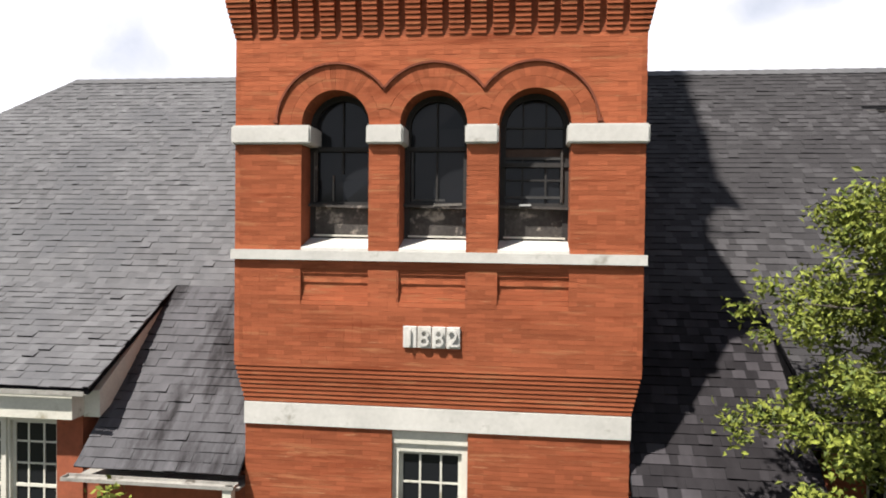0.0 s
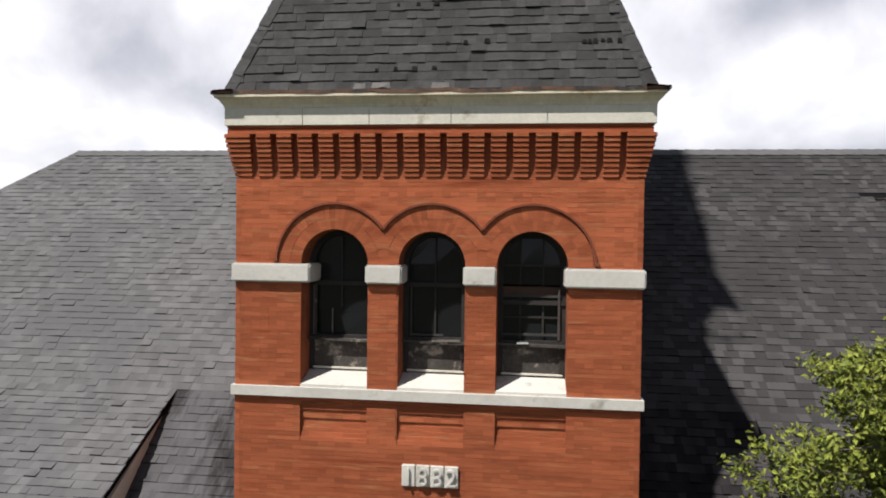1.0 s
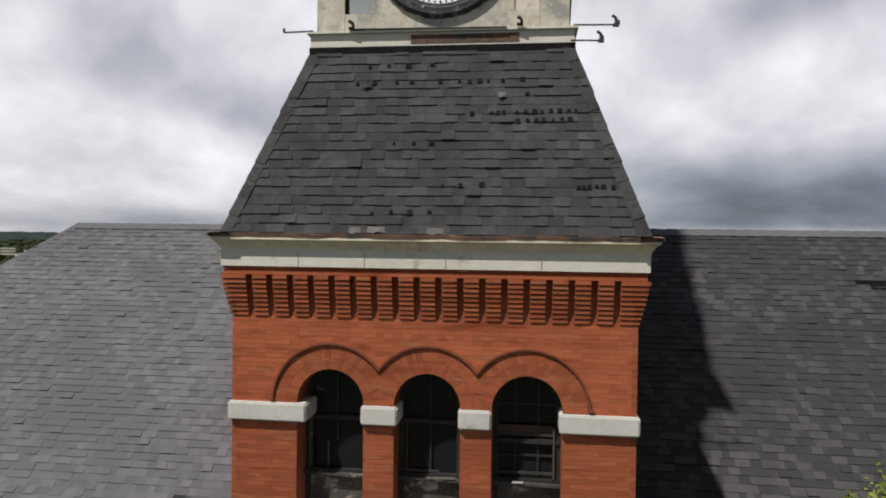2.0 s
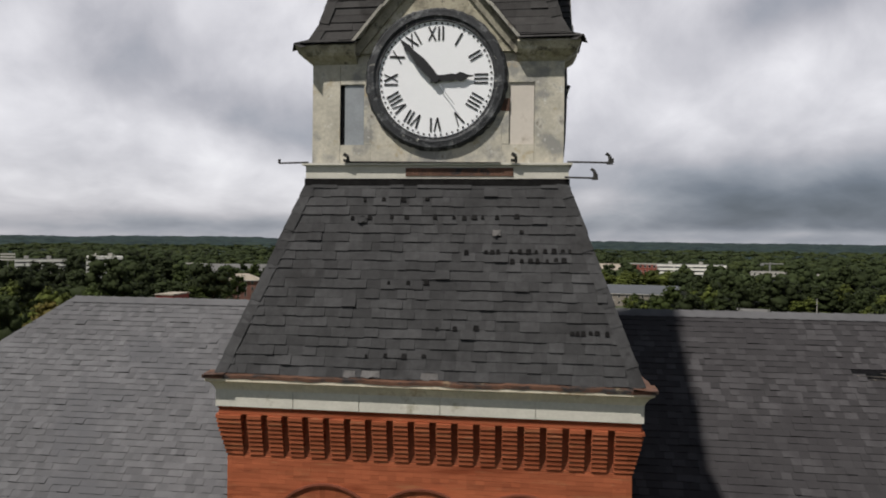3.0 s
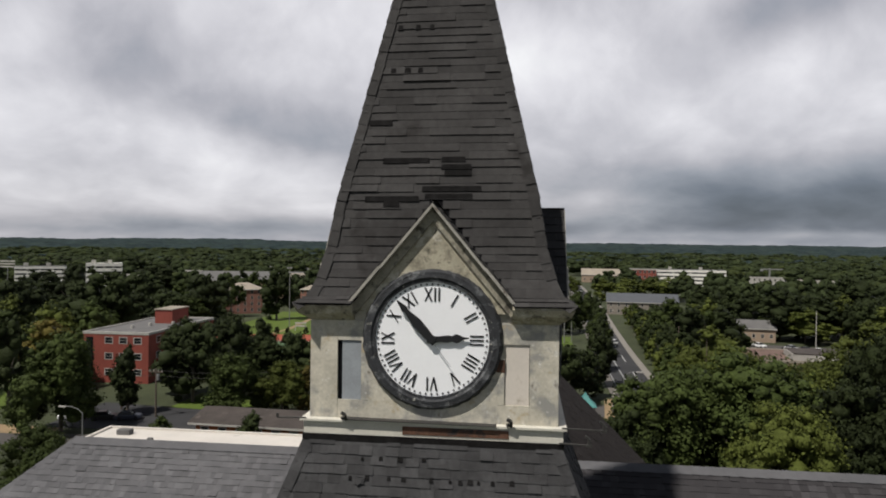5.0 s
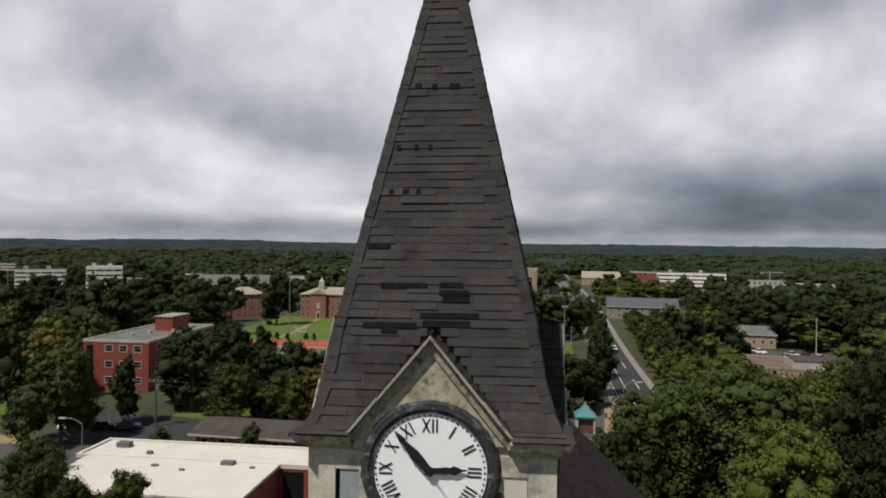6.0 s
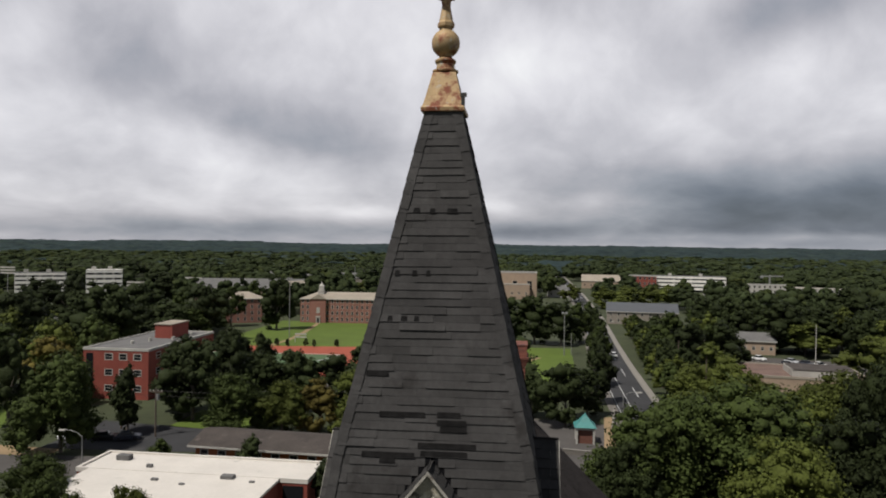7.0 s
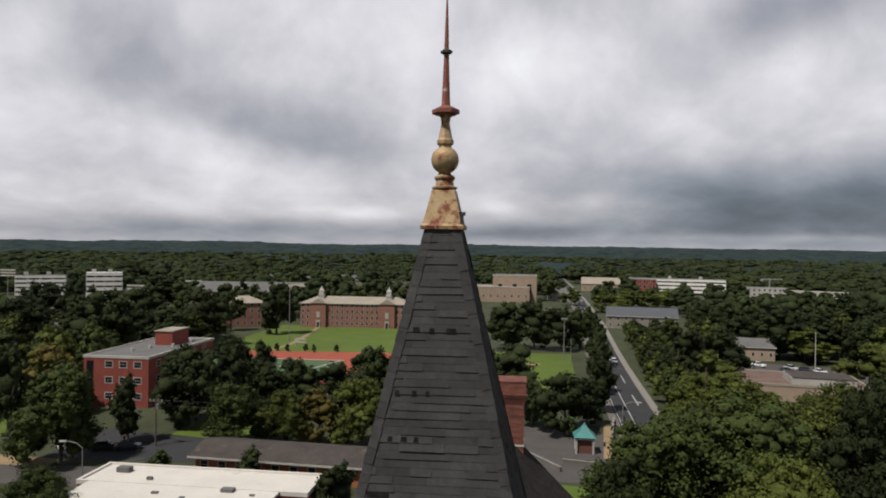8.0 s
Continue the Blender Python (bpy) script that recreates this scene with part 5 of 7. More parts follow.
slab("lawn_east", [(-16, 150), (14, 160), (16, 226), (-16, 226)], LAWN, 0.03, "mown grass by the ball field")
slab("infield", [(-10, 184), (1, 196), (6, 205), (3, 207), (-3, 200), (-12, 190)], SAND, 0.05, "bare reddish infield dirt")
slab("lawn_near", [(5, 78), (16, 82), (15, 97), (5, 98)], LAWN, 0.03, "patch of bright grass by the lot")
slab("car_park_kiosk", [(-6, 99), (15, 99), (17, 128), (-2, 131)], LOT, 0.03, "worn grey asphalt lot by the kiosk")
slab("car_park_west", [(-78, 97), (-52, 99), (-52, 112), (-78, 115)], ASPHALT, 0.04, "dark asphalt car park")
slab("street_west", [(-110, 84), (-48, 86), (-30, 108), (-36, 112), (-54, 95), (-110, 92)], LOT, 0.03, "grey side street")
slab("verge_west", [(-96, 93), (-74, 93), (-74, 97), (-96, 98)], SAND, 0.05, "dry yellow verge")
slab("lawn_west", [(-64, 113), (-50, 112), (-48, 124), (-64, 126)], LAWN, 0.04, "grass in front of the brick block")
slab("lawn_far_west", [(-112, 104), (-93, 104), (-93, 122), (-112, 122)], LAWN, 0.03, "strip of lawn")
slab("car_park_east", [(66, 196), (96, 190), (100, 214), (68, 222)], LOT, 0.03, "asphalt car park with parked cars")

ROAD = [(22.8, 60), (23.8, 100), (24.5, 130), (24.8, 148), (25.1, 164), (25.6, 184), (26.2, 205), (27.5, 238), (29.8, 286), (31.4, 318), (33.6, 400), (35.2, 480), (35.7, 560), (36.2, 760), (36.2, 1100)]


def strip(name, o0, o1, material, z, label, pts=None):
    bm = bmesh.new()
    last = None
    pts = pts or ROAD
    for k, (x, y) in enumerate(pts):
        a, b = Vector(pts[max(0, k - 1)]), Vector(pts[min(len(pts) - 1, k + 1)])
        d = (b - a).normalized()
        nx = Vector((d.y, -d.x))
        p, q = Vector((x, y)) + nx * o0, Vector((x, y)) + nx * o1
        cur = [bm.verts.new((p.x, p.y, -0.05)), bm.verts.new((p.x, p.y, z)), bm.verts.new((q.x, q.y, z)), bm.verts.new((q.x, q.y, -0.05))]
        if last:
            for i in range(3):
                bm.faces.new((last[i], last[i + 1], cur[i + 1], cur[i]))
        last = cur
    return tagged(part(name, bm, material, None), label, kind="structure")


strip("road", -4.3, 4.2, ASPHALT, 0.03, "two-lane asphalt road running to the horizon")
strip("pavement_west", -6.0, -4.3, CONCRETE, 0.18, "concrete pavement with raised kerb")
strip("pavement_east", 4.2, 5.9, PALE_CONCRETE, 0.18, "concrete pavement with raised kerb")
strip("edge_line", -1.2, -1.0, LINE, 0.05, "white lane line")
strip("edge_line", -3.9, -3.75, LINE, 0.05, "white road edge line")


def dashes():
    ys = [q[1] for q in ROAD]
    for k in range(9):
        y = 128 + k * 26
        a, b = (float(np.interp(q, ys, [w[0] for w in ROAD])) + 1.9 for q in (y, y + 11))
        slab("lane_dash", [(a - 0.13, y), (a + 0.13, y), (b + 0.13, y + 11), (b - 0.13, y + 11)], LINE, 0.055, "white lane dash", category="")


dashes()


# ---- trees ----
ICO = bmesh.new()
bmesh.ops.create_icosphere(ICO, subdivisions=1, radius=1.0)
ICO.verts.index_update()
BALL = np.array([v.co[:] for v in ICO.verts]), np.array([[v.index for v in f.verts] for f in ICO.faces])
ICO.free()


def crown_arrays(seed, n, size, lobes, spread=0.36, low=0.22, tufts=9, core=1.0):
    """A unit tree's crown: lobes, each set with rough tufts of twigs, and leaf sprays on the skins of the tufts. Returns the corners of the sprays, then of the tufts, and the faces of both."""
    rng = np.random.default_rng(seed)
    cen = []
    for k in range(lobes):
        a, h = rng.uniform(0, 2 * np.pi), (k + rng.uniform(0, 1)) / lobes
        r = spread * np.sqrt(rng.uniform(0.15, 1)) * math.sqrt(max(0.05, 1 - (2 * h - 0.8) ** 2 * 0.75))
        cen.append((r * np.cos(a), r * np.sin(a), low + 0.12 + (0.80 - low) * h, rng.uniform(0.13, 0.19)))
    cen.append((0, 0, 0.56, 0.27))
    cen = np.array(cen)
    small = []
    for x, y, z, r in cen:
        d = rng.normal(size=(tufts, 3))
        d[:, 2] += 0.35
        d /= np.linalg.norm(d, axis=1)[:, None]
        rad = r * rng.uniform(0.34, 0.56, tufts)
        small.append(np.hstack([np.array((x, y, z)) + d * (r - rad * 0.45)[:, None], rad[:, None]]))
    small = np.vstack(small) if tufts else cen
    base, tri = BALL
    balls, ball_faces = [], []
    for k, (x, y, z, r) in enumerate(np.vstack([small, cen * (1, 1, 1, 0.86)]) if tufts else cen):
        balls.append(base * r * core * rng.uniform(0.62, 1.12, (len(base), 1)) * (1, 1, 0.88) + (x, y, z))
        ball_faces.append(tri + k * len(base))
    pick = rng.choice(len(small), n, p=small[:, 3] ** 2 / (small[:, 3] ** 2).sum())
    d = rng.normal(size=(n, 3))
    d[:, 2] += 0.3
    d /= np.linalg.norm(d, axis=1)[:, None]
    p = small[pick, :3] + d * (small[pick, 3] * rng.uniform(0.8, 1.3, n))[:, None] * (1, 1, 0.88)
    nr = d + rng.normal(size=(n, 3)) * 0.4
    nr /= np.linalg.norm(nr, axis=1)[:, None]
    a = np.cross(nr, rng.normal(size=(n, 3)))
    a /= np.linalg.norm(a, axis=1)[:, None]
    b = np.cross(nr, a)
    s = size * rng.uniform(0.6, 1.3, n)[:, None]
    q = np.stack([p - a * s, p - b * s * 0.7 + nr * s * 0.25, p + a * s, p + b * s * 0.7 - nr * s * 0.2], 1).reshape(-1, 3)
    balls = np.vstack(balls)
    tall = 1.03 / balls[:, 2].max()
    return q * (1, 1, tall), np.arange(n * 4).reshape(-1, 4), balls * (1, 1, tall), np.vstack(ball_faces)


def mesh_from(name, v, quads, tris, material):
    """A mesh from arrays of corners, four-sided and three-sided faces; the three-sided ones are smooth."""
    me = bpy.data.meshes.new(name)
    loops = np.concatenate([quads.ravel(), tris.ravel()]).astype(np.int32)
    me.vertices.add(len(v)), me.loops.add(len(loops)), me.polygons.add(len(quads) + len(tris))
    me.vertices.foreach_set("co", v.ravel().astype(np.float32))
    me.loops.foreach_set("vertex_index", loops)
    me.polygons.foreach_set("loop_start", np.concatenate([np.arange(len(quads)) * 4, len(quads) * 4 + np.arange(len(tris)) * 3]).astype(np.int32))
    me.polygons.foreach_set("use_smooth", np.arange(len(quads) + len(tris)) >= len(quads))
    me.update(calc_edges=True)
    me.materials.append(material)
    return me


def tree_kind(seed, green, n=1100, size=0.034, lobes=10, spread=0.36, low=0.22, tufts=6, core=0.9):
    q, faces, v, f = crown_arrays(seed, n, size, lobes, spread, low, tufts, core)
    crown = mesh_from("crown", np.vstack([q, v]), faces, f + len(q), green)
    bm = bmesh.new()
    rod(bm, (0, 0, -0.02), (0.01, 0, 0.5), 0.03, 0.016, 7)
    rng = random.Random(seed)
    for k in range(5):
        a = k * 1.3 + rng.uniform(0, 0.6)
        rod(bm, (0.005, 0, 0.24 + 0.05 * k), (0.25 * math.cos(a), 0.25 * math.sin(a), 0.46 + 0.06 * k), 0.012, 0.004, 5)
    trunk = bpy.data.meshes.new("trunk")
    bm.to_mesh(trunk)
    bm.free()
    trunk.materials.append(BARK)
    return crown, trunk


KINDS = [tree_kind(40 + k, GREENS[(1, 0, 2, 0, 1, 3, 2)[k]], 1500, 0.022, 12, (0.34, 0.31, 0.34, 0.37, 0.28, 0.34, 0.35)[k], (0.06, 0.02, 0.08, 0.04, 0.02, 0.06, 0.0)[k], 4) for k in range(7)]
KINDS += [tree_kind(60 + k, GREENS[(1, 2, 0)[k]], 11500, 0.0132, 22, 0.38, 0.06, 9, 0.74) for k in range(3)]
LABELS = ("broad green deciduous tree with a rounded crown", "dark green dense tree", "light green leafy tree", "wide dark green tree", "tall narrow green tree", "tree turning yellow and brown", "low spreading light green tree", "large full green tree", "large light green leafy tree", "large dark green tree")


def plant(x, y, w, h, k, rng, group="trees in the town"):
    crown, trunk = KINDS[k]
    t = thing("tree", LABELS[k], "tree", group, at=(x, y, 0))
    for name, me in (("trunk", trunk), ("crown", crown)):
        ob = new(name, me)
        ob.parent = t
        ob.scale = (w, w, h) if name == "crown" else (h * 0.8, h * 0.8, h)
        ob.rotation_euler = (0, 0, rng.uniform(0, 6.28))


NEAR_LEFT = [(-73, 95.5, 13, 15.5, 7), (-78.5, 95, 5.5, 8.5, 9), (-66, 124, 12, 14.5, 9), (-68.7, 107.1, 7.5, 12, 1), (-62, 118, 14, 15.5, 1), (-56.2, 123, 10, 15.5, 1), (-92.7, 108.5, 9, 16.5, 1), (-95, 124, 13, 14, 5), (-49.7, 108.5, 11, 11, 7), (-41.5, 110.3, 9, 9.4, 8), (-35.2, 112.1, 9, 9.4, 5), (-27.1, 111.8, 11, 11.6, 8), (-51.5, 127.5, 11, 11.4, 9), (-45.2, 129, 12.5, 12.2, 3), (-38.0, 131, 11.5, 11.4, 3), (-28.6, 129.6, 13, 15, 3), (-56.5, 131, 9, 11, 3), (-33, 127, 9, 9.5, 1), (-68, 150, 11, 13.5, 9), (-61, 150, 9, 12.5, 1), (-58, 140, 8, 10, 1), (-33, 140, 10, 13, 3)]
YARD = [(-56.5, 68, 8, 8.6, 7), (-51, 62, 6, 8.4, 7), (-40.4, 60, 5.5, 8.2, 8), (-22.5, 79, 7.5, 7.5, 1), (-38.2, 89, 6, 6.0, 1), (-53, 90, 4.5, 4.6, 0), (-45.5, 59, 4.5, 7.8, 7)]
MID_LEFT = [(-146.7, 178.4, 18.2, 18.5, 3), (-126.7, 173.0, 15, 14.3, 1), (-117.7, 174.8, 21, 22, 1), (-171.0, 238.6, 16, 21, 1), (-138.2, 229.9, 18.5, 18.5, 3), (-108.1, 219.3, 19.4, 19, 3), (-96, 254, 17, 20, 1), (-123.7, 300, 12.7, 16, 0), (-119.3, 184.1, 11.7, 14.2, 0), (-223.2, 289.1, 23.6, 15.7, 1), (-188.6, 330, 24, 18, 1), (-160, 200, 18, 16, 3), (-172, 215, 17, 17, 1), (-108, 160, 12, 13, 0), (-134, 150, 14, 14, 3), (-124, 128, 13, 14, 3)]
MID_RIGHT = [(-6, 236, 16, 16, 3), (4, 234, 16, 17, 1), (13, 232, 15, 15, 1), (20, 240, 13, 14, 0), (8.8, 126, 11.5, 12, 3), (2.5, 131, 8, 9, 3), (13.5, 133, 9, 10, 1), (17.5, 146, 8, 12, 1), (19, 165, 8, 13, 1), (21, 185, 8, 12, 0), (23, 205, 9, 12, 1), (25.5, 250, 9, 12, 1), (26, 272, 9, 12, 0), (43, 318, 9, 7, 0), (48, 340, 14, 11, 2), (44, 380, 16, 12, 6), (57, 392, 18, 12, 2), (70, 398, 16, 11, 6), (83, 405, 18, 12, 2), (28, 420, 14, 11, 2)]
FAR_RIGHT = [(53, 146, 9, 5.5, 2), (61, 147, 10, 5.0, 6), (74, 146, 10, 6.0, 2), (41, 212, 11, 12, 1), (42, 196, 14, 15.4, 0), (44, 178, 14, 15, 1), (54, 188, 15, 14, 1), (42, 152, 14, 13, 2), (38, 166, 10, 10, 1), (84, 232, 20, 17, 1), (97, 236, 20, 14.6, 3), (118, 262, 22, 20, 3), (88, 180, 14.6, 12, 2), (78, 141, 12.5, 12.5, 2), (62, 240, 16, 17, 3), (72, 250, 18, 17, 1), (47, 140, 9, 9, 2), (40, 134, 11, 11, 8), (83, 150, 10, 9, 6), (41, 232, 9, 9, 1), (46, 245, 10, 9, 0), (44, 262, 8, 7, 1), (54, 288, 7, 6, 1), (60, 292, 5, 6, 1)]
NEAR_RIGHT = [(17, 76, 14.5, 16.0, 7), (27, 76, 18, 18, 7), (22.5, 87, 13, 14.5, 7), (43.5, 80, 11, 20, 9), (35, 90, 14, 14.5, 8), (12.5, 70, 9, 12.5, 9), (35, 68, 14, 16.5, 9), (29, 98, 11, 11, 8), (49, 82, 14, 22, 9), (31, 122, 8, 9, 2), (26, 64, 12, 15, 8), (41, 98, 11, 13, 8), (33, 132, 8, 9, 8), (36, 142, 9, 10, 2), (35.5, 158, 8, 9, 2), (37, 182, 9, 10, 1), (38.5, 205, 8, 9, 0), (52, 110, 14, 14, 8), (64, 112, 14, 15, 9), (76, 118, 14, 14, 8), (58, 98, 14, 18, 7), (68, 96, 15, 19, 9), (88, 120, 14, 14, 9)]
KERBSIDE = [(32.0, 138, 7, 7.5, 2), (33.0, 148, 8, 9, 0), (33.6, 157, 7, 8, 2), (34.4, 166, 8, 10, 1), (35.0, 175, 7, 9, 2), (35.8, 186, 8, 10, 0), (36.4, 195, 7, 9, 1), (37.2, 206, 8, 10, 2), (37.8, 218, 7, 8, 0), (38.8, 230, 8, 9, 1), (39.4, 243, 7, 8, 2), (40.4, 256, 8, 9, 0), (41.0, 270, 7, 7, 2)]


def trees():
    rng = random.Random(5)
    for group in (NEAR_LEFT, YARD, MID_LEFT, MID_RIGHT, FAR_RIGHT, NEAR_RIGHT, KERBSIDE):
        for x, y, w, h, k in group:
            plant(x, y, w * 1.18, h, k, rng)


trees()

# open ground, as x0, x1, y0, y1
OPEN = [(112, 160, 440, 515), (44, 96, 126, 188), (28, 66, 222, 300), (-45, 25, 300, 432), (70, 140, 430, 505), (140, 215, 400, 500), (-260, -190, 290, 360), (34, 75, 330, 400), (-106, 18, 150, 300), (-110, -20, 60, 112), (-96, -76, 112, 168), (-4, 52, 60, 130), (56, 100, 150, 224), (-132, -36, 262, 300), (30, 72, 296, 330), (-70, -40, 112, 128), (110, 128, 240, 268), (-310, -230, 360, 410), (-36, 14, 415, 470), (78, 152, 500, 560), (150, 210, 440, 500), (0, 40, 128, 240)]


def is_open(x, y):
    if any(a < x < b and c < y < d for a, b, c, d in OPEN):
        return True
    if 310 < math.hypot(x, y) < 500 and -0.72 < math.atan2(x, y) < -0.53:
        return True
    i = max(j for j in range(len(ROAD)) if ROAD[j][1] <= max(60, y))
    if y < 900:
        (xa, ya), (xb, yb) = ROAD[i], ROAD[min(i + 1, len(ROAD) - 1)]
        xr = xa + (xb - xa) * (y - ya) / max(1e-6, yb - ya)
        return abs(x - xr) < 9
    return False


def woods():
    rng = np.random.default_rng(9)
    few, many = [crown_arrays(90 + k, 230, 0.042, 8, tufts=1, core=1.15) for k in range(4)], [crown_arrays(80 + k, 40, 0.07, 5, 0.34, tufts=0, core=1.25) for k in range(4)]
    single = 0
    pick = random.Random(8)
    sprays, tufts, quads, tris, base, base2 = [], [], [], [], 0, 0
    for lo, hi, gap, bank in ((125, 300, 13.0, few), (300, 480, 13.0, few), (480, 820, 14.0, many), (820, 1500, 26.0, many)):
        y = lo * 0.75
        while y < hi:
            x = -0.85 * y - 20
            while x < 0.62 * y + 20:
                px, py = x + rng.uniform(-0.5, 0.5) * gap, y + rng.uniform(-0.5, 0.5) * gap
                x += gap
                d = math.hypot(px, py)
                if d < lo or d >= hi or is_open(px, py):
                    continue
                dens = noise.noise((px * 0.012, py * 0.012, 4.0))
                if dens < -0.18 and d < 700:
                    continue
                w, h = gap * rng.uniform(0.95, 1.45), rng.uniform(9, 16)
                if d > 480:
                    w, h = w * 1.35, rng.uniform(10, 14.5)
                if d < 300 and single < 190:
                    single += 1
                    plant(px, py, w * 1.1, h, pick.choice((0, 1, 1, 3, 3, 4, 2)), pick)
                    continue
                q, f, b, g = bank[rng.integers(4)]
                a = rng.uniform(0, 6.28)
                c, k = math.cos(a), math.sin(a)
                for v, put, face, to, first in ((q, sprays, f, quads, base), (b, tufts, g, tris, base2)):
                    put.append(np.stack([(v[:, 0] * c - v[:, 1] * k) * w, (v[:, 0] * k + v[:, 1] * c) * w, v[:, 2] * h], 1) + (px, py, hill(px, py)))
                    to.append(face + first)
                base, base2 = base + len(q), base2 + len(b)
            y += gap
    me = mesh_from("woods", np.vstack(sprays + tufts), np.vstack(quads), np.vstack(tris) + base, WOODS)
    tagged(new("woods", me), "dense dark green tree canopy covering the town", "woods", kind="stuff")


woods()


def canopy():
    """The closed canopy of the far forest, out to the hills."""
    verts, faces = [], []
    seg, rad = 360, [760 * (4780 / 760) ** (k / 150) for k in range(151)]
    for i, r in enumerate(rad):
        for k in range(seg + 1):
            a = radians(-50 + 88 * k / seg)
            x, y = r * math.sin(a), r * math.cos(a)
            bump = 0.5 + 0.6 * noise.noise((x * 0.045, y * 0.045, 0.2)) + 0.9 * noise.noise((x * 0.012, y * 0.012, 3.2))
            verts.append((x, y, hill(x, y) + 3 + 8.5 * bump))
    for i in range(len(rad) - 1):
        for k in range(seg):
            a = i * (seg + 1) + k
            faces.append((a, a + 1, a + seg + 2, a + seg + 1))
    raw("distant_forest", verts, faces, HAZED_WOODS, None, "forest canopy tinted with painted haze, rolling to the horizon", "stuff")["category"] = "forest"


canopy()


# ---- buildings of the town ----
def opening(w, h, trim):
    """One window: a pale surround in one piece, a dark pane set back and a rail across it."""
    made = []
    t = min(0.14, w * 0.12)
    bm = bmesh.new()
    rings = []
    for e, y in ((0, 0.05), (0, -0.06), (t, -0.06), (t, 0.05)):
        rings.append([bm.verts.new(p) for p in ((-w / 2 + e, y, e), (w / 2 - e, y, e), (w / 2 - e, y, h - e), (-w / 2 + e, y, h - e))])
    for lo, hi in zip(rings, rings[1:]):
        for k in range(4):
            bm.faces.new((lo[k], lo[(k + 1) % 4], hi[(k + 1) % 4], hi[k]))
    made.append(("window", bm, trim))
    bm = bmesh.new()
    box(bm, -w / 2 + t, w / 2 - t, -0.012, 0.04, t, h - t)
    made.append(("pane", bm, GLASS))
    bm = bmesh.new()
    box(bm, -w / 2 + t, w / 2 - t, -0.03, -0.012, h * 0.5 - 0.03, h * 0.5 + 0.03)
    made.append(("transom", bm, trim))
    out = []
    for name, bm, material in made:
        bmesh.ops.recalc_face_normals(bm, faces=bm.faces[:])
        me = bpy.data.meshes.new(name)
        bm.to_mesh(me)
        bm.free()
        me.materials.append(material)
        out.append((name, me))
    return out


def set_window(meshes, parent, place, turn=0.0):
    top = None
    for name, me in meshes:
        ob = new(name, me)
        ob.parent = top or parent
        if top is None:
            top = ob
            ob.location, ob.rotation_euler = place, (0, 0, turn)


def building(name, label, x, y, yaw, w, d, h, wall_m, roof_m, roof="flat", rise=4.0, floors=0, cols=0, side_cols=0, win=(1.1, 1.6), trim=None, over=0.4, category="building"):
    """A block standing at the middle of its front, facing -y before the turn."""
    b = thing(name, label, category, at=(x, y, 0))
    b.rotation_euler = (0, 0, radians(yaw))
    bm = bmesh.new()
    box(bm, -w / 2, w / 2, 0, d, -0.2, h)
    part("wall", bm, wall_m, b)
    bm = bmesh.new()
    if roof == "flat":
        box(bm, -w / 2 + 0.3, w / 2 - 0.3, 0.3, d - 0.3, h, h + 0.05)
        part("roof", bm, roof_m, b)
        bm = bmesh.new()
        for x0, x1, y0, y1 in ((-w / 2 - 0.1, w / 2 + 0.1, -0.1, 0.3), (-w / 2 - 0.1, w / 2 + 0.1, d - 0.3, d + 0.1), (-w / 2 - 0.1, -w / 2 + 0.3, 0.3, d - 0.3), (w / 2 - 0.3, w / 2 + 0.1, 0.3, d - 0.3)):
            box(bm, x0, x1, y0, y1, h - 0.25, h + 0.3)
        part("parapet", bm, trim or PALE_WALL, b)
    else:
        hip = d / 2 if roof == "hip" else 0.0
        o = over
        v = [bm.verts.new(p) for p in ((-w / 2 - o, -o, h), (w / 2 + o, -o, h), (w / 2 + o, d + o, h), (-w / 2 - o, d + o, h), (-w / 2 - o + hip, d / 2, h + rise), (w / 2 + o - hip, d / 2, h + rise))]
        for q in ((0, 1, 5, 4), (1, 2, 5), (2, 3, 4, 5), (3, 0, 4), (3, 2, 1, 0)):
            bm.faces.new([v[k] for k in q])
        part("roof", bm, roof_m, b)
        bm = bmesh.new()
        box(bm, -w / 2 - o, w / 2 + o, -o - 0.05, -o + 0.1, h - 0.3, h)
        part("cornice", bm, trim or PALE_WALL, b)
    me = opening(*win, trim or PALE_WALL) if floors else None
    for f in range(floors):
        z = (f + 0.32) * h / floors
        for k in range(cols):
            set_window(me, b, (-w / 2 + w * (k + 0.5) / cols, 0, z))
        for k in range(side_cols):
            for s in (-1, 1):
                set_window(me, b, (s * w / 2, d * (k + 0.5) / side_cols, z), s * math.pi / 2)
    return b


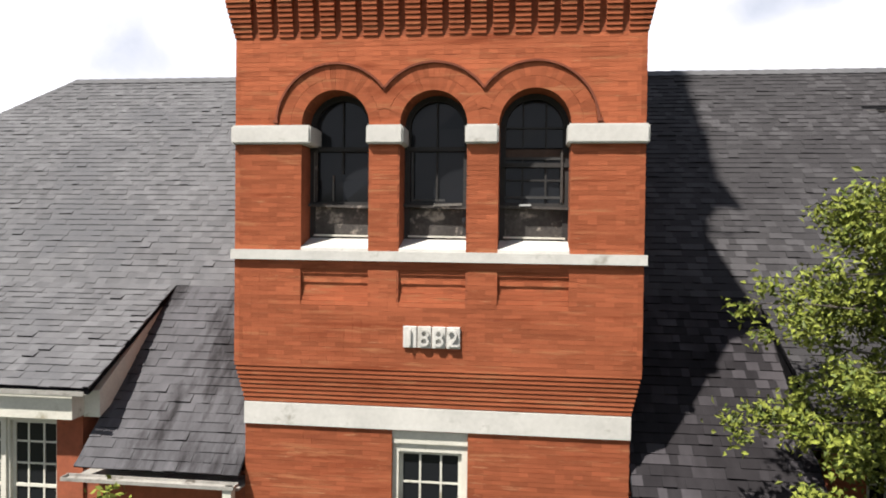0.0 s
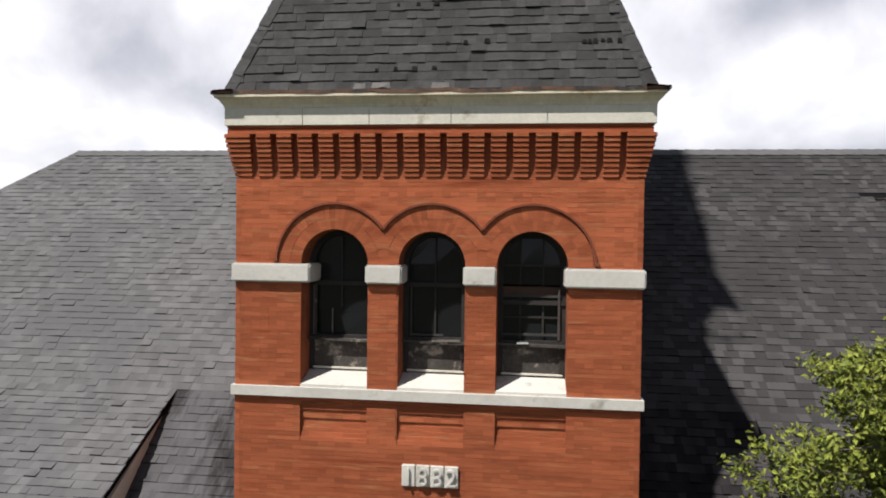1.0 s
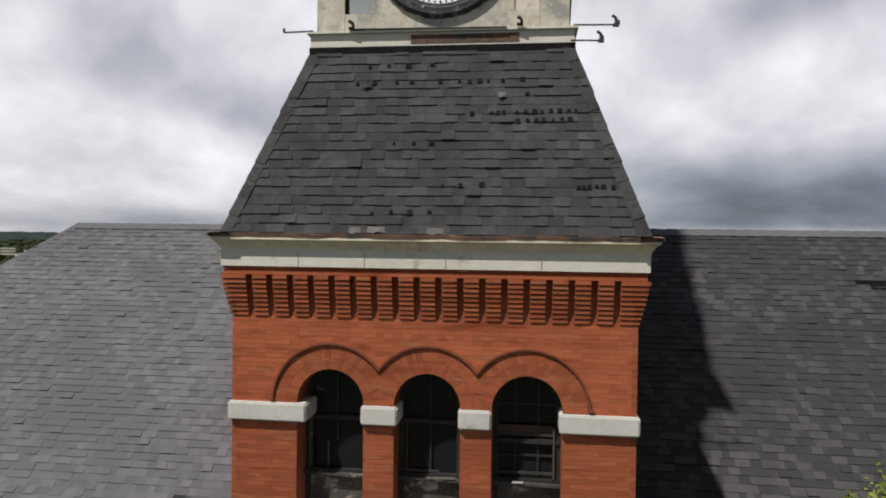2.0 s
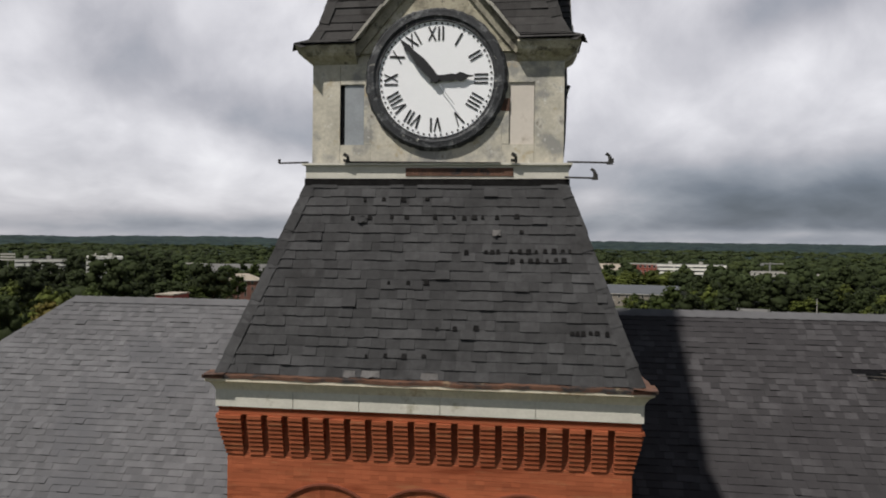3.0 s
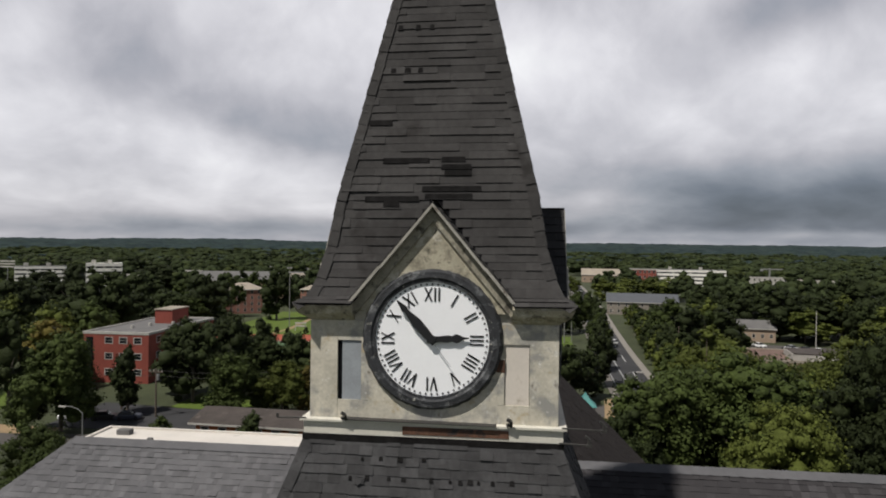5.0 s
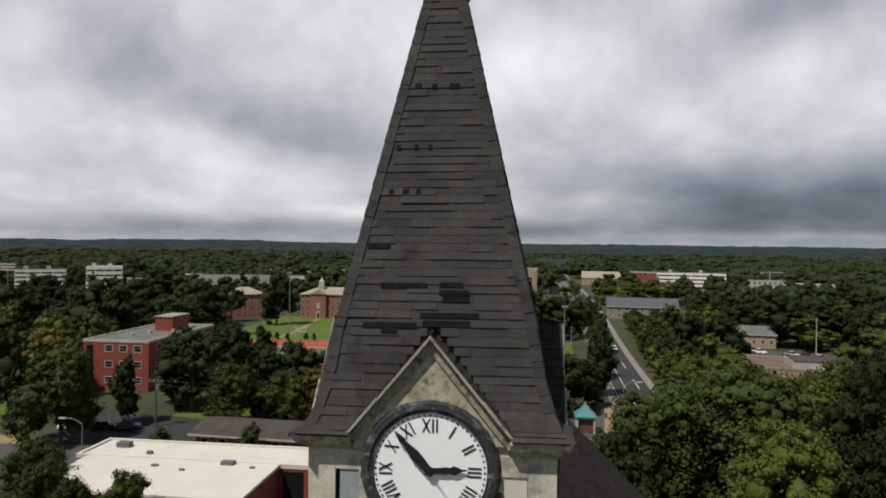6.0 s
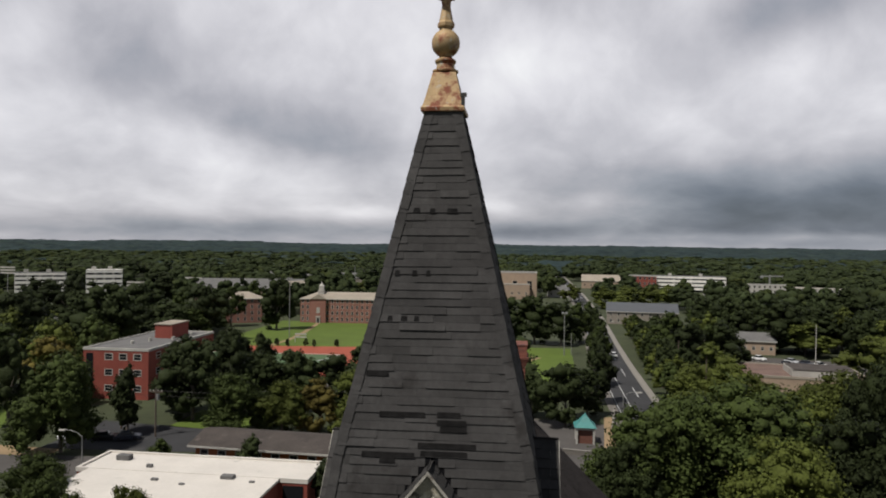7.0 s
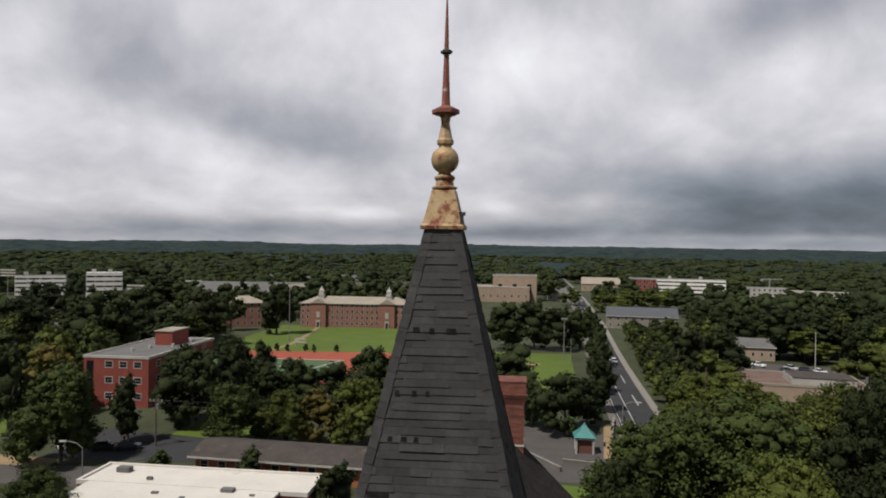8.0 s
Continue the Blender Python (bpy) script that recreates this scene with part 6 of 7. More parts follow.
def hall():
    b = building("campus_hall", "long rose brick hall with pale hipped roof and white cupolas", -71.5, 281, 3.5, 47, 13, 10.2, ROSE_WALL, TAN_ROOF, "hip", 2.6, 4, 22, 4, (1.0, 1.6))
    for x in (-15.5, 14.0):
        bm = bmesh.new()
        box(bm, x - 3.2, x + 3.2, -1.2, 0, 0, 10.2)
        part("pavilion", bm, ROSE_WALL, b)
        bm = bmesh.new()
        v = [bm.verts.new(p) for p in ((x - 3.6, -1.6, 10.2), (x + 3.6, -1.6, 10.2), (x, -1.6, 12.2), (x - 3.6, 5, 10.2), (x + 3.6, 5, 10.2), (x, 5, 12.2))]
        for q in ((0, 1, 2), (3, 5, 4), (0, 2, 5, 3), (1, 4, 5, 2), (0, 3, 4, 1)):
            bm.faces.new([v[k] for k in q])
        part("pediment", bm, TAN_ROOF, b)
        bm = bmesh.new()
        box(bm, x - 0.9, x + 0.9, -1.5, -1.2, 0, 3.0)
        part("door_surround", bm, PALE_WALL, b, "white door surround")
        bm = bmesh.new()
        box(bm, x - 0.55, x + 0.55, -1.56, -1.5, 0, 2.3)
        part("door", bm, WOOD, b, "dark entrance door")
        bm = bmesh.new()
        box(bm, x - 0.7, x + 0.7, -1.3, -1.2, 4.2, 6.6)
        part("niche_window", bm, PALE_WALL, b)
        bm = bmesh.new()
        square_lathe(bm, [(1.3, 11.0), (1.3, 13.2), (1.5, 13.3), (1.0, 13.4), (0.95, 15.2), (1.1, 15.3), (0.3, 16.4), (0.05, 17.4)], x, 5)
        part("cupola", bm, PALE_WALL, b, "white cupola")


hall()
building("campus_wing", "rose brick wing with pale hipped roof", -118, 272, 25, 17, 12, 10.2, ROSE_WALL, TAN_ROOF, "hip", 2.6, 4, 6, 4, (1.0, 1.6))
building("school_block", "tan brick school with long grey roof and small gables", -150, 360, 8, 62, 14, 8.5, TAN_WALL, GREY_ROOF, "gable", 5.0, 2, 14, 0, (1.2, 1.8))
building("tower_wing", "pale gable-ended brick house", -118, 350, 60, 12, 12, 9.5, TAN_WALL, TAN_ROOF, "gable", 4.0, 2, 4, 2, (1.0, 1.6))


GREY_TRIM = mat("grey_window_trim", (0.36, 0.345, 0.32), 0.8, 0.1, 1.0, 0.05)


def red_block():
    b = building("brick_block", "flat-roofed red brick block with pale roof edge", -86.6, 132, 0, 15, 31, 10.7, RED_WALL, GREY_ROOF, "flat", 0, 3, 0, 0, trim=PALE_WALL)
    me = opening(1.9, 1.5, GREY_TRIM)
    for f in range(3):
        for k in range(3):
            set_window(me, b, (-1.6 + 3.3 * k, 0, 1.6 + 3.4 * f))
        for k in range(5):
            set_window(me, b, (7.5, 4 + 5.4 * k, 1.6 + 3.4 * f), math.pi / 2)
    bm = bmesh.new()
    box(bm, -6.8, -5.2, -0.04, 0.02, 1, 9.8)
    part("stair_window", bm, GLASS, b, "tall dark stair window")
    bm = bmesh.new()
    box(bm, -1.2, 3.2, 18, 26, 10.7, 14.0)
    p = part("penthouse", bm, RED_WALL, b, "brick roof house")
    bm = bmesh.new()
    box(bm, -1.4, 3.4, 17.8, 26.2, 14.0, 14.25)
    part("penthouse_roof", bm, TAN_ROOF, b)
    for x, y in ((-1, 8), (4.5, 16), (0.4, 13), (5, 24)):
        bm = bmesh.new()
        rod(bm, (x, y, 10.7), (x, y, 11.5), 0.4, 0.4, 10)
        part("roof_vent", bm, PALE_WALL, b)


red_block()


def white_block():
    b = building("low_white_roof_block", "low brick block with broad white membrane roof", -40.7, 75.0, 0, 30.6, 7.2, 4.8, RED_WALL, WHITE_ROOF, "flat", 0, 0, trim=WHITE_ROOF)
    bm = bmesh.new()
    box(bm, -13.4, 11.6, -12, 0, 0, 4.75)
    part("front_wall", bm, RED_WALL, b)
    bm = bmesh.new()
    box(bm, -13.6, 11.8, -12.2, -0.12, 4.75, 5.05)
    part("front_roof", bm, WHITE_ROOF, b)
    bm = bmesh.new()
    box(bm, 12.2, 14.8, -0.06, -0.02, 0.2, 4.2)
    part("dark_bay", bm, GLASS, b, "dark glazed bay")
    for x, y, s in ((-11.5, 4.5, 0.9), (5.5, -1.0, 0.8), (-3, -3, 0.4), (-6.5, 2, 0.35), (9, -2, 0.3), (1, -4, 0.3)):
        bm = bmesh.new()
        box(bm, x - s, x + s, y - s * 0.6, y + s * 0.6, 4.8, 5.1 + 0.45 * s)
        part("roof_unit", bm, GREY_ROOF, b, "small grey roof unit")


white_block()
building("motel_block", "low orange brick range with worn brown roof", -36, 92.5, -3, 26, 9, 3.2, ORANGE_WALL, BROWN_ROOF, "gable", 1.3, 1, 9, 2, (1.4, 1.5), over=0.9)
building("stone_chapel", "grey stone hall with slate gable roof", 51.5, 304, -6, 30, 12, 5.6, GREY_WALL, mat("slate_roof", (0.075, 0.08, 0.09), 0.8, 0.1, 0.3, 0.1, 4), "gable", 3.6, 2, 9, 3, (1.1, 1.5))
building("shop_unit", "small tan flat-roofed shop", 46, 262, -6, 9, 8, 3.6, TAN_WALL, WHITE_ROOF, "flat", 0, 1, 3)
building("cream_house", "cream gabled house beside the car park", 63, 212, 60, 12, 9, 5.2, mat("cream_siding", (0.42, 0.35, 0.24), 0.8, 0.08, 1.0, 0.1), GREY_ROOF, "gable", 2.8, 1, 3, 2, (1.0, 1.4), category="house")
building("cream_annex", "long cream house with grey roof", 74, 226, -8, 13, 9, 4.4, TAN_WALL, GREY_ROOF, "gable", 2.4, 1, 5, 2, (1.0, 1.3), category="house")


def brown_flat():
    b = building("brown_flat_block", "low flat block with brown gravel roof", 66.5, 164, -8, 29, 19, 3.8, TAN_WALL, mat("brown_gravel_roof", (0.135, 0.088, 0.072), 0.95, 0.2, 0.3, 0.3, 5), "flat", 0, 0, trim=TAN_ROOF)
    bm = bmesh.new()
    box(bm, -2.5, 11.5, 2, 12, 3.85, 5.4)
    part("roof_storey", bm, PALE_WALL, b, "white raised roof part")
    bm = bmesh.new()
    box(bm, -2.3, 11.7, 1.9, 12.1, 5.4, 5.55)
    part("upper_roof", bm, BROWN_ROOF, b)


brown_flat()
building("corner_house", "white house with grey hipped roof", 119, 252, -20, 14, 10, 4.2, PALE_WALL, GREY_ROOF, "hip", 3.4, 1, 4, 2, (1.0, 1.3), category="house")


WHITE_BAND = mat("white_concrete_band", (0.70, 0.68, 0.63), 0.85, 0.08, 0.3, 0.1, 8.0)


def banded(name, label, x, y, yaw, w, d, h, n):
    """An office block of pale floor bands with dark glass between."""
    b = thing(name, label, "building", at=(x, y, 0))
    b.rotation_euler = (0, 0, radians(yaw))
    bm = bmesh.new()
    box(bm, -w / 2 + 0.4, w / 2 - 0.4, 0.4, d - 0.4, 0, h - 0.5)
    part("glass_core", bm, GLASS, b)
    for k in range(n):
        z = h * (k + 0.55) / n
        bm = bmesh.new()
        box(bm, -w / 2, w / 2, 0, d, z, z + h / n * 0.62)
        part("floor_band", bm, WHITE_BAND, b)
    bm = bmesh.new()
    box(bm, -w / 2, w / 2, 0, d, h + 0.15, h + 0.5)
    part("roof", bm, GREY_ROOF, b)
    for k in range(5):
        bm = bmesh.new()
        q = -w / 2 + w * k / 4
        box(bm, max(-w / 2, q - 0.5), min(w / 2, q + 0.5), 0.05, 0.5, 0, h)
        part("pier", bm, PALE_WALL, b)
    for q in (-0.3, 0.15):
        bm = bmesh.new()
        box(bm, q * w - 1.2, q * w + 1.2, d * 0.4, d * 0.6, h + 0.5, h + 2.4)
        part("plant_room", bm, PALE_WALL, b)


banded("car_deck", "pale concrete parking deck in stacked bands", -294, 383, 30, 27, 9, 13.2, 5)
banded("office_block", "pale round-cornered office block in bands", -256, 389, 30, 20, 10, 15.3, 5)
building("apartment_block", "red brick and white apartment block", 88, 531, -8, 20, 14, 12, RED_WALL, GREY_ROOF, "flat", 0, 3, 6, 3, (1.8, 2.2))
banded("white_apartments", "white apartment block with roof terraces", 125, 538, -8, 50, 14, 11.5, 4)
building("warehouse", "low white roofed warehouse", 142, 505, -10, 30, 16, 5, PALE_WALL, WHITE_ROOF, "flat", 0, 1, 8)
building("row_of_flats", "long pale row of flats", 164, 488, -10, 26, 12, 9, PALE_WALL, GREY_ROOF, "flat", 0, 3, 8, 2, (1.4, 1.6))
building("end_flats", "pale block of flats with roof edge", 186, 462, -25, 34, 12, 8.5, PALE_WALL, TAN_ROOF, "flat", 0, 3, 10, 2, (1.4, 1.6))
building("tan_auditorium", "broad tan brick auditorium", -17, 432, 0, 40, 20, 9.5, TAN_WALL, TAN_ROOF, "flat", 0, 1, 9)
building("stage_house", "tan concrete stage house", -6.5, 440, 0, 28, 18, 16.5, TAN_WALL, GREY_ROOF, "flat", 0, 1, 3, 0, (3.0, 6.0))
building("long_grey_shed", "long grey roofed shed among trees", -165, 520, 5, 90, 20, 7, GREY_WALL, GREY_ROOF, "gable", 3.5, 1, 14)
building("gable_hall", "long pale hall with brown roof", -60, 400, -4, 46, 16, 8, TAN_WALL, BROWN_ROOF, "gable", 5, 1, 8)
building("small_green_roof_house", "pale low house with greenish roof", 22, 455, 0, 14, 10, 5, PALE_WALL, GREY_ROOF, "gable", 3, 1, 3, category="house")
building("roadside_church", "tan roadside church with brown roof", 60, 560, -6, 30, 14, 6, TAN_WALL, TAN_ROOF, "gable", 5, 1, 6)
building("green_gable_house", "pale green house among trees", -150, 196, 20, 8, 8, 6.5, mat("pale_green_siding", (0.42, 0.50, 0.46), 0.8, 0.1, 1, 0.1), GREY_ROOF, "gable", 2.5, 2, 3, 2, (0.9, 1.3), category="house")


def kiosk():
    k = thing("kiosk", "small white kiosk with teal pyramid roof", "kiosk", at=(11.6, 115.7, 0.03))
    bm = bmesh.new()
    square_lathe(bm, [(1.85, 2.8), (1.9, 2.85), (1.0, 3.7), (0.32, 4.6), (0.05, 5.1)], 0, 0)
    part("roof", bm, TEAL, k, "teal metal pyramid roof")
    bm = bmesh.new()
    box(bm, -1.6, 1.6, -1.6, 1.6, 2.4, 2.8)
    part("frieze", bm, PALE_WALL, k)
    for sx in (-1, 1):
        for sy in (-1, 1):
            bm = bmesh.new()
            box(bm, sx * 1.45 - 0.16, sx * 1.45 + 0.16, sy * 1.45 - 0.16, sy * 1.45 + 0.16, 0, 2.4)
            part("post", bm, PALE_WALL, k)
    bm = bmesh.new()
    box(bm, -1.25, 1.25, -1.2, 1.2, 0, 2.4)
    part("booth", bm, mat("brown_booth", (0.12, 0.05, 0.035), 0.8, 0.2, 2, 0.1), k)


kiosk()
slab("kiosk_path", [(14.6, 112), (16.6, 112), (18.4, 134), (16.9, 134)], SAND, 0.06, "tan paved path beside the kiosk")


def low_wall(x0, y0, x1, y1, h):
    w = thing("retaining_wall", "low pale concrete retaining wall by the lot", "wall", "low walls by the lot")
    bm = bmesh.new()
    bar(bm, (x0, y0, h / 2), (x1, y1, h / 2), 0.3, h)
    part("wall", bm, CONCRETE, w)
    bm = bmesh.new()
    bar(bm, (x0, y0, h + 0.06), (x1, y1, h + 0.06), 0.42, 0.12)
    part("coping", bm, PALE_CONCRETE, w, "pale coping")


low_wall(7.5, 108, 15.5, 106.5, 0.8)
low_wall(17.0, 121, 19.4, 138, 1.1)
low_wall(1.5, 112, 7.0, 104, 0.7)


# ---- poles, lamps, wires ----
def pole(name, label, x, y, h, r=0.16, material=None, category="pole"):
    p = thing(name, label, category, at=(x, y, 0))
    bm = bmesh.new()
    rod(bm, (0, 0, 0), (0, 0, h), r, r * 0.6, 8)
    part("mast", bm, material or POLE, p)
    return p


for x, y, h in ((-83.0, 231.9, 21.5), (13.0, 211.4, 13.5)):
    p = pole("floodlight_mast", "tall grey field floodlight mast", x, y, h, 0.17, category="floodlight")
    for q in (-0.5, 0.5):
        bm = bmesh.new()
        box(bm, q - 0.42, q + 0.42, -0.3, 0.2, h - 0.5, h + 0.1)
        part("lamp_head", bm, POLE, p)
for x, y, h in ((-205, 338, 8.5), (-184.5, 362, 10), (-318, 386, 13)):
    p = pole("stadium_light", "stadium light with rows of lamps", x, y, h, 0.3, category="floodlight")
    for k in range(3):
        bm = bmesh.new()
        box(bm, -5, 5, -0.2, 0.2, h - 0.5 + k * 1.7, h + 0.4 + k * 1.7)
        part("lamp_bar", bm, PALE_WALL, p)
pole("flag_mast", "thin tall white mast", -114, 449, 19, 0.3)
pole("flag_mast", "thin tall white mast", 83.5, 201.8, 12.5, 0.16, PALE_WALL)
pole("camera_mast", "short grey lamp mast", 15.2, 211.9, 7, 0.12)
for x, y in ((39.6, 174), (40.5, 150)):
    pole("utility_pole", "weathered green-grey utility pole", x, y, 10.5, 0.15, TIMBER)


def tower_crane(x, y, h):
    c = thing("tower_crane", "small pale tower crane over the flats", "crane", at=(x, y, 0))
    for name, p, q, r in (("mast", (0, 0, 0), (0, 0, h), 0.6), ("jib", (-6, 0, h - 1), (9, 0, h - 1), 0.45), ("counterweight", (-6.5, 0, h - 1.8), (-4.5, 0, h - 1.8), 0.9)):
        bm = bmesh.new()
        rod(bm, p, q, r, None, 6)
        part(name, bm, POLE, c)


tower_crane(175, 517, 15)


def street_lamp(x, y, h, reach, turn):
    s = thing("street_lamp", "grey street lamp with curved arm", "street lamp", "street lamps along the road", at=(x, y, 0))
    s.rotation_euler = (0, 0, turn)
    bm = bmesh.new()
    rod(bm, (0, 0, 0), (0, 0, h), 0.1, 0.07, 8)
    part("mast", bm, POLE, s)
    bm = bmesh.new()
    pts = [(0, h - 0.1), (reach * 0.3, h + 0.5), (reach * 0.65, h + 0.75), (reach, h + 0.75)]
    for a, b in zip(pts, pts[1:]):
        rod(bm, (a[0], 0, a[1]), (b[0], 0, b[1]), 0.05, None, 6)
    part("arm", bm, POLE, s)
    bm = bmesh.new()
    box(bm, reach - 0.2, reach + 0.8, -0.18, 0.18, h + 0.62, h + 0.82)
    part("lamp_head", bm, PALE_WALL, s)


street_lamp(18.6, 119, 7.6, 2.4, 0.0)
street_lamp(20.6, 104, 7.0, 2.4, 0.3)
street_lamp(28, 236, 7.6, 2.4, 0.0)
street_lamp(-62.2, 85.1, 6.0, 2.8, math.pi)


def utility(x, y, h):
    u = thing("utility_pole", "wooden utility pole with crossarm and insulators", "utility pole", at=(x, y, 0))
    bm = bmesh.new()
    rod(bm, (0, 0, 0), (0, 0, h), 0.18, 0.12, 8)
    part("post", bm, TIMBER, u)
    bm = bmesh.new()
    box(bm, -1.3, 1.3, -0.08, 0.08, h - 0.7, h - 0.5)
    part("crossarm", bm, TIMBER, u)
    for k in (-1.1, -0.4, 0.4, 1.1):
        bm = bmesh.new()
        rod(bm, (k, 0, h - 0.5), (k, 0, h - 0.2), 0.07, None, 6)
        part("insulator", bm, PALE_WALL, u)
    bm = bmesh.new()
    rod(bm, (0.4, 0, h - 2.0), (0.4, 0, h - 1.0), 0.28, None, 10)
    part("transformer", bm, POLE, u)


POLES = [(-62.9, 106.3, 8.5), (-71.7, 110.2, 8.2), (-36, 116, 8.5), (43, 62, 9.0)]
for p in POLES:
    utility(*p)


def wire(a, b, sag, n=14):
    bm = bmesh.new()
    a, b = Vector(a), Vector(b)
    pts = [a.lerp(b, k / n) - Vector((0, 0, sag * 4 * (k / n) * (1 - k / n))) for k in range(n + 1)]
    side = (b - a).cross(Vector((0, 0, 1))).normalized() * 0.025
    rings = [[bm.verts.new(p + o) for o in (side, Vector((0, 0, 0.025)), -side, Vector((0, 0, -0.025)))] for p in pts]
    for lo, hi in zip(rings, rings[1:]):
        for k in range(4):
            bm.faces.new((lo[k], lo[(k + 1) % 4], hi[(k + 1) % 4], hi[k]))
    tagged(part("power_line", bm, IRON, None), "thin sagging overhead power line", "cable", "overhead wires")


for dz in (0.0, -0.9):
    wire((-71.7, 110.2, 8.0 + dz), (-62.9, 106.3, 8.2 + dz), 0.4)
    wire((-62.9, 106.3, 8.2 + dz), (-36, 116, 8.2 + dz), 1.0)
    wire((-36, 116, 8.2 + dz), (-10, 124, 8.0 + dz), 1.0)
for dz in (0, 1.2, 2.6):
    wire((-310, 384, 18 + dz), (-200, 420, 18 + dz), 1.5)
    wire((-160, 430, 18 + dz), (-20, 440, 17 + dz), 2.0)


# ---- parked cars ----
def car_kind(material):
    bm = bmesh.new()
    rows = [(-2.2, 0.35, 0.75), (-2.1, 0.3, 0.85), (-1.2, 0.28, 0.95), (1.3, 0.28, 0.95), (2.0, 0.3, 0.82), (2.2, 0.35, 0.7)]
    last = None
    for x, lo, hi in rows:
        q = 0.86 if abs(x) < 2.15 else 0.7
        cur = [bm.verts.new(p) for p in ((x, -q, lo), (x, q, lo), (x, q, hi - 0.1), (x, q - 0.1, hi), (x, -q + 0.1, hi), (x, -q, hi - 0.1))]
        if last:
            for k in range(6):
                bm.faces.new((last[k], last[(k + 1) % 6], cur[(k + 1) % 6], cur[k]))
        else:
            bm.faces.new(cur[::-1])
        last = cur
    bm.faces.new(last)
    c = thing("car", "", "car", "cars along the road and in the lots")
    part("body", bm, material, c)
    bm = bmesh.new()
    hexa(bm, [(-1.75, -0.78, 0.93), (1.0, -0.78, 0.93), (1.0, 0.78, 0.93), (-1.75, 0.78, 0.93), (-1.2, -0.62, 1.42), (0.3, -0.62, 1.42), (0.3, 0.62, 1.42), (-1.2, 0.62, 1.42)])
    part("cabin_glass", bm, GLASS, c)
    bm = bmesh.new()
    box(bm, -1.15, 0.25, -0.6, 0.6, 1.42, 1.46)
    part("roof_panel", bm, material, c)
    for x in (-1.35, 1.35):
        for y in (-0.78, 0.78):
            bm = bmesh.new()
            rod(bm, (x, y - 0.1, 0.33), (x, y + 0.1, 0.33), 0.33, None, 12)
            part("wheel", bm, BLACK, c)
    return c


def cars():
    paints = [("white car with dark glass", (0.7, 0.7, 0.7)), ("dark blue-grey car with dark glass", (0.03, 0.035, 0.05)), ("silver car with dark glass", (0.42, 0.43, 0.45)), ("black car with dark glass", (0.012, 0.012, 0.013))]
    kinds = []
    for label, col in paints:
        k = car_kind(mat("car_paint", col, 0.3, 0.03, 1.0, 0.0, spec=0.6))
        tagged(k, label)
        kinds.append(k)
    spots = [(28.2, 212, 92, 0), (27.6, 246, 86, 3), (28.4, 255, 86, 1), (29.4, 266, 86, 3), (31.0, 280, 86, 2), (34.6, 330, 88, 0), (33, 360, 88, 2), (-70.5, 103.3, 20, 3), (-66.5, 103.8, 20, 1), (-76, 102.6, 20, 0), (72, 214, -60, 0), (77, 205, 10, 3), (76, 202, 8, 1), (80, 210, -60, 2), (83, 207, -60, 1), (86, 205, -60, 0), (89, 199, 10, 0), (93, 198, 10, 3), (34.8, 390, 88, 0), (32.5, 420, 88, 0), (36.5, 450, 88, 2)]
    used = set()
    for x, y, a, k in spots:
        m = pose(x, y, 0.05, 0, 0, a)
        if k not in used:
            used.add(k)
            kinds[k].matrix_basis = m
        else:
            copy_thing(kinds[k], m)


cars()


def pickets():
    """Low shrubs and a white bench stand on the campus lawn."""
    rng = random.Random(3)
    for x, y in ((-80.5, 213), (-76.5, 212), (-71, 214), (-68, 213), (-60.5, 214)):
        crown, trunk = KINDS[1]
        t = thing("shrub", "dark clipped shrub on the lawn", "shrub", "shrubs by the track", at=(x, y, 0))
        for name, me, sc in (("crown", crown, (2.4, 2.4, 2.6)), ("stem", trunk, (2, 2, 2))):
            ob = new(name, me)
            ob.parent, ob.scale, ob.rotation_euler = t, sc, (0, 0, rng.uniform(0, 6))
    b = thing("scoreboard_frame", "white two-rail sign frame on the lawn", "sign", at=(-75.5, 222, 0))
    for z in (1.6, 2.6):
        bm = bmesh.new()
        box(bm, -2, 2, -0.1, 0.1, z, z + 0.5)
        part("rail", bm, PALE_WALL, b)
    for x in (-1.9, 1.9):
        bm = bmesh.new()
        box(bm, x - 0.1, x + 0.1, -0.1, 0.1, 0, 1.6)
        part("post", bm, PALE_WALL, b)
    slab("lawn_path", [(-84.6, 208), (-82.8, 208), (-80.5, 228), (-82, 250), (-86, 280), (-87.5, 280), (-84, 250), (-82.3, 228)], SAND, 0.05, "worn tan path across the lawn")


pickets()


# ---- brickwork, piece by piece ----
COURSE, LENGTH = 0.0528, 0.198


def brick_mesh():
    bm = bmesh.new()
    box(bm, 0, 1, 0, 1, 0, 1)
    for f in [f for f in bm.faces if all(abs(v.co.y - 1) < 1e-6 for v in f.verts)]:
        bm.faces.remove(f)
    bmesh.ops.recalc_face_normals(bm, faces=bm.faces[:])
    for f in bm.faces:
        if f.calc_center_median().dot(f.normal) - 0.5 * sum(f.normal) < 0:
            f.normal_flip()
    me = bpy.data.meshes.new("brick")
    bm.to_mesh(me)
    bm.free()
    me.materials.append(BRICK)
    return me


ONE = brick_mesh()


def cut(x0, x1, holes):
    """The stretches of x0..x1 that lie outside the holes."""
    runs = [(x0, x1)]
    for a, b in holes:
        runs = [r for p, q in runs for r in ((p, min(q, a)), (max(p, b), q)) if r[1] - r[0] > 0.025]
    return runs


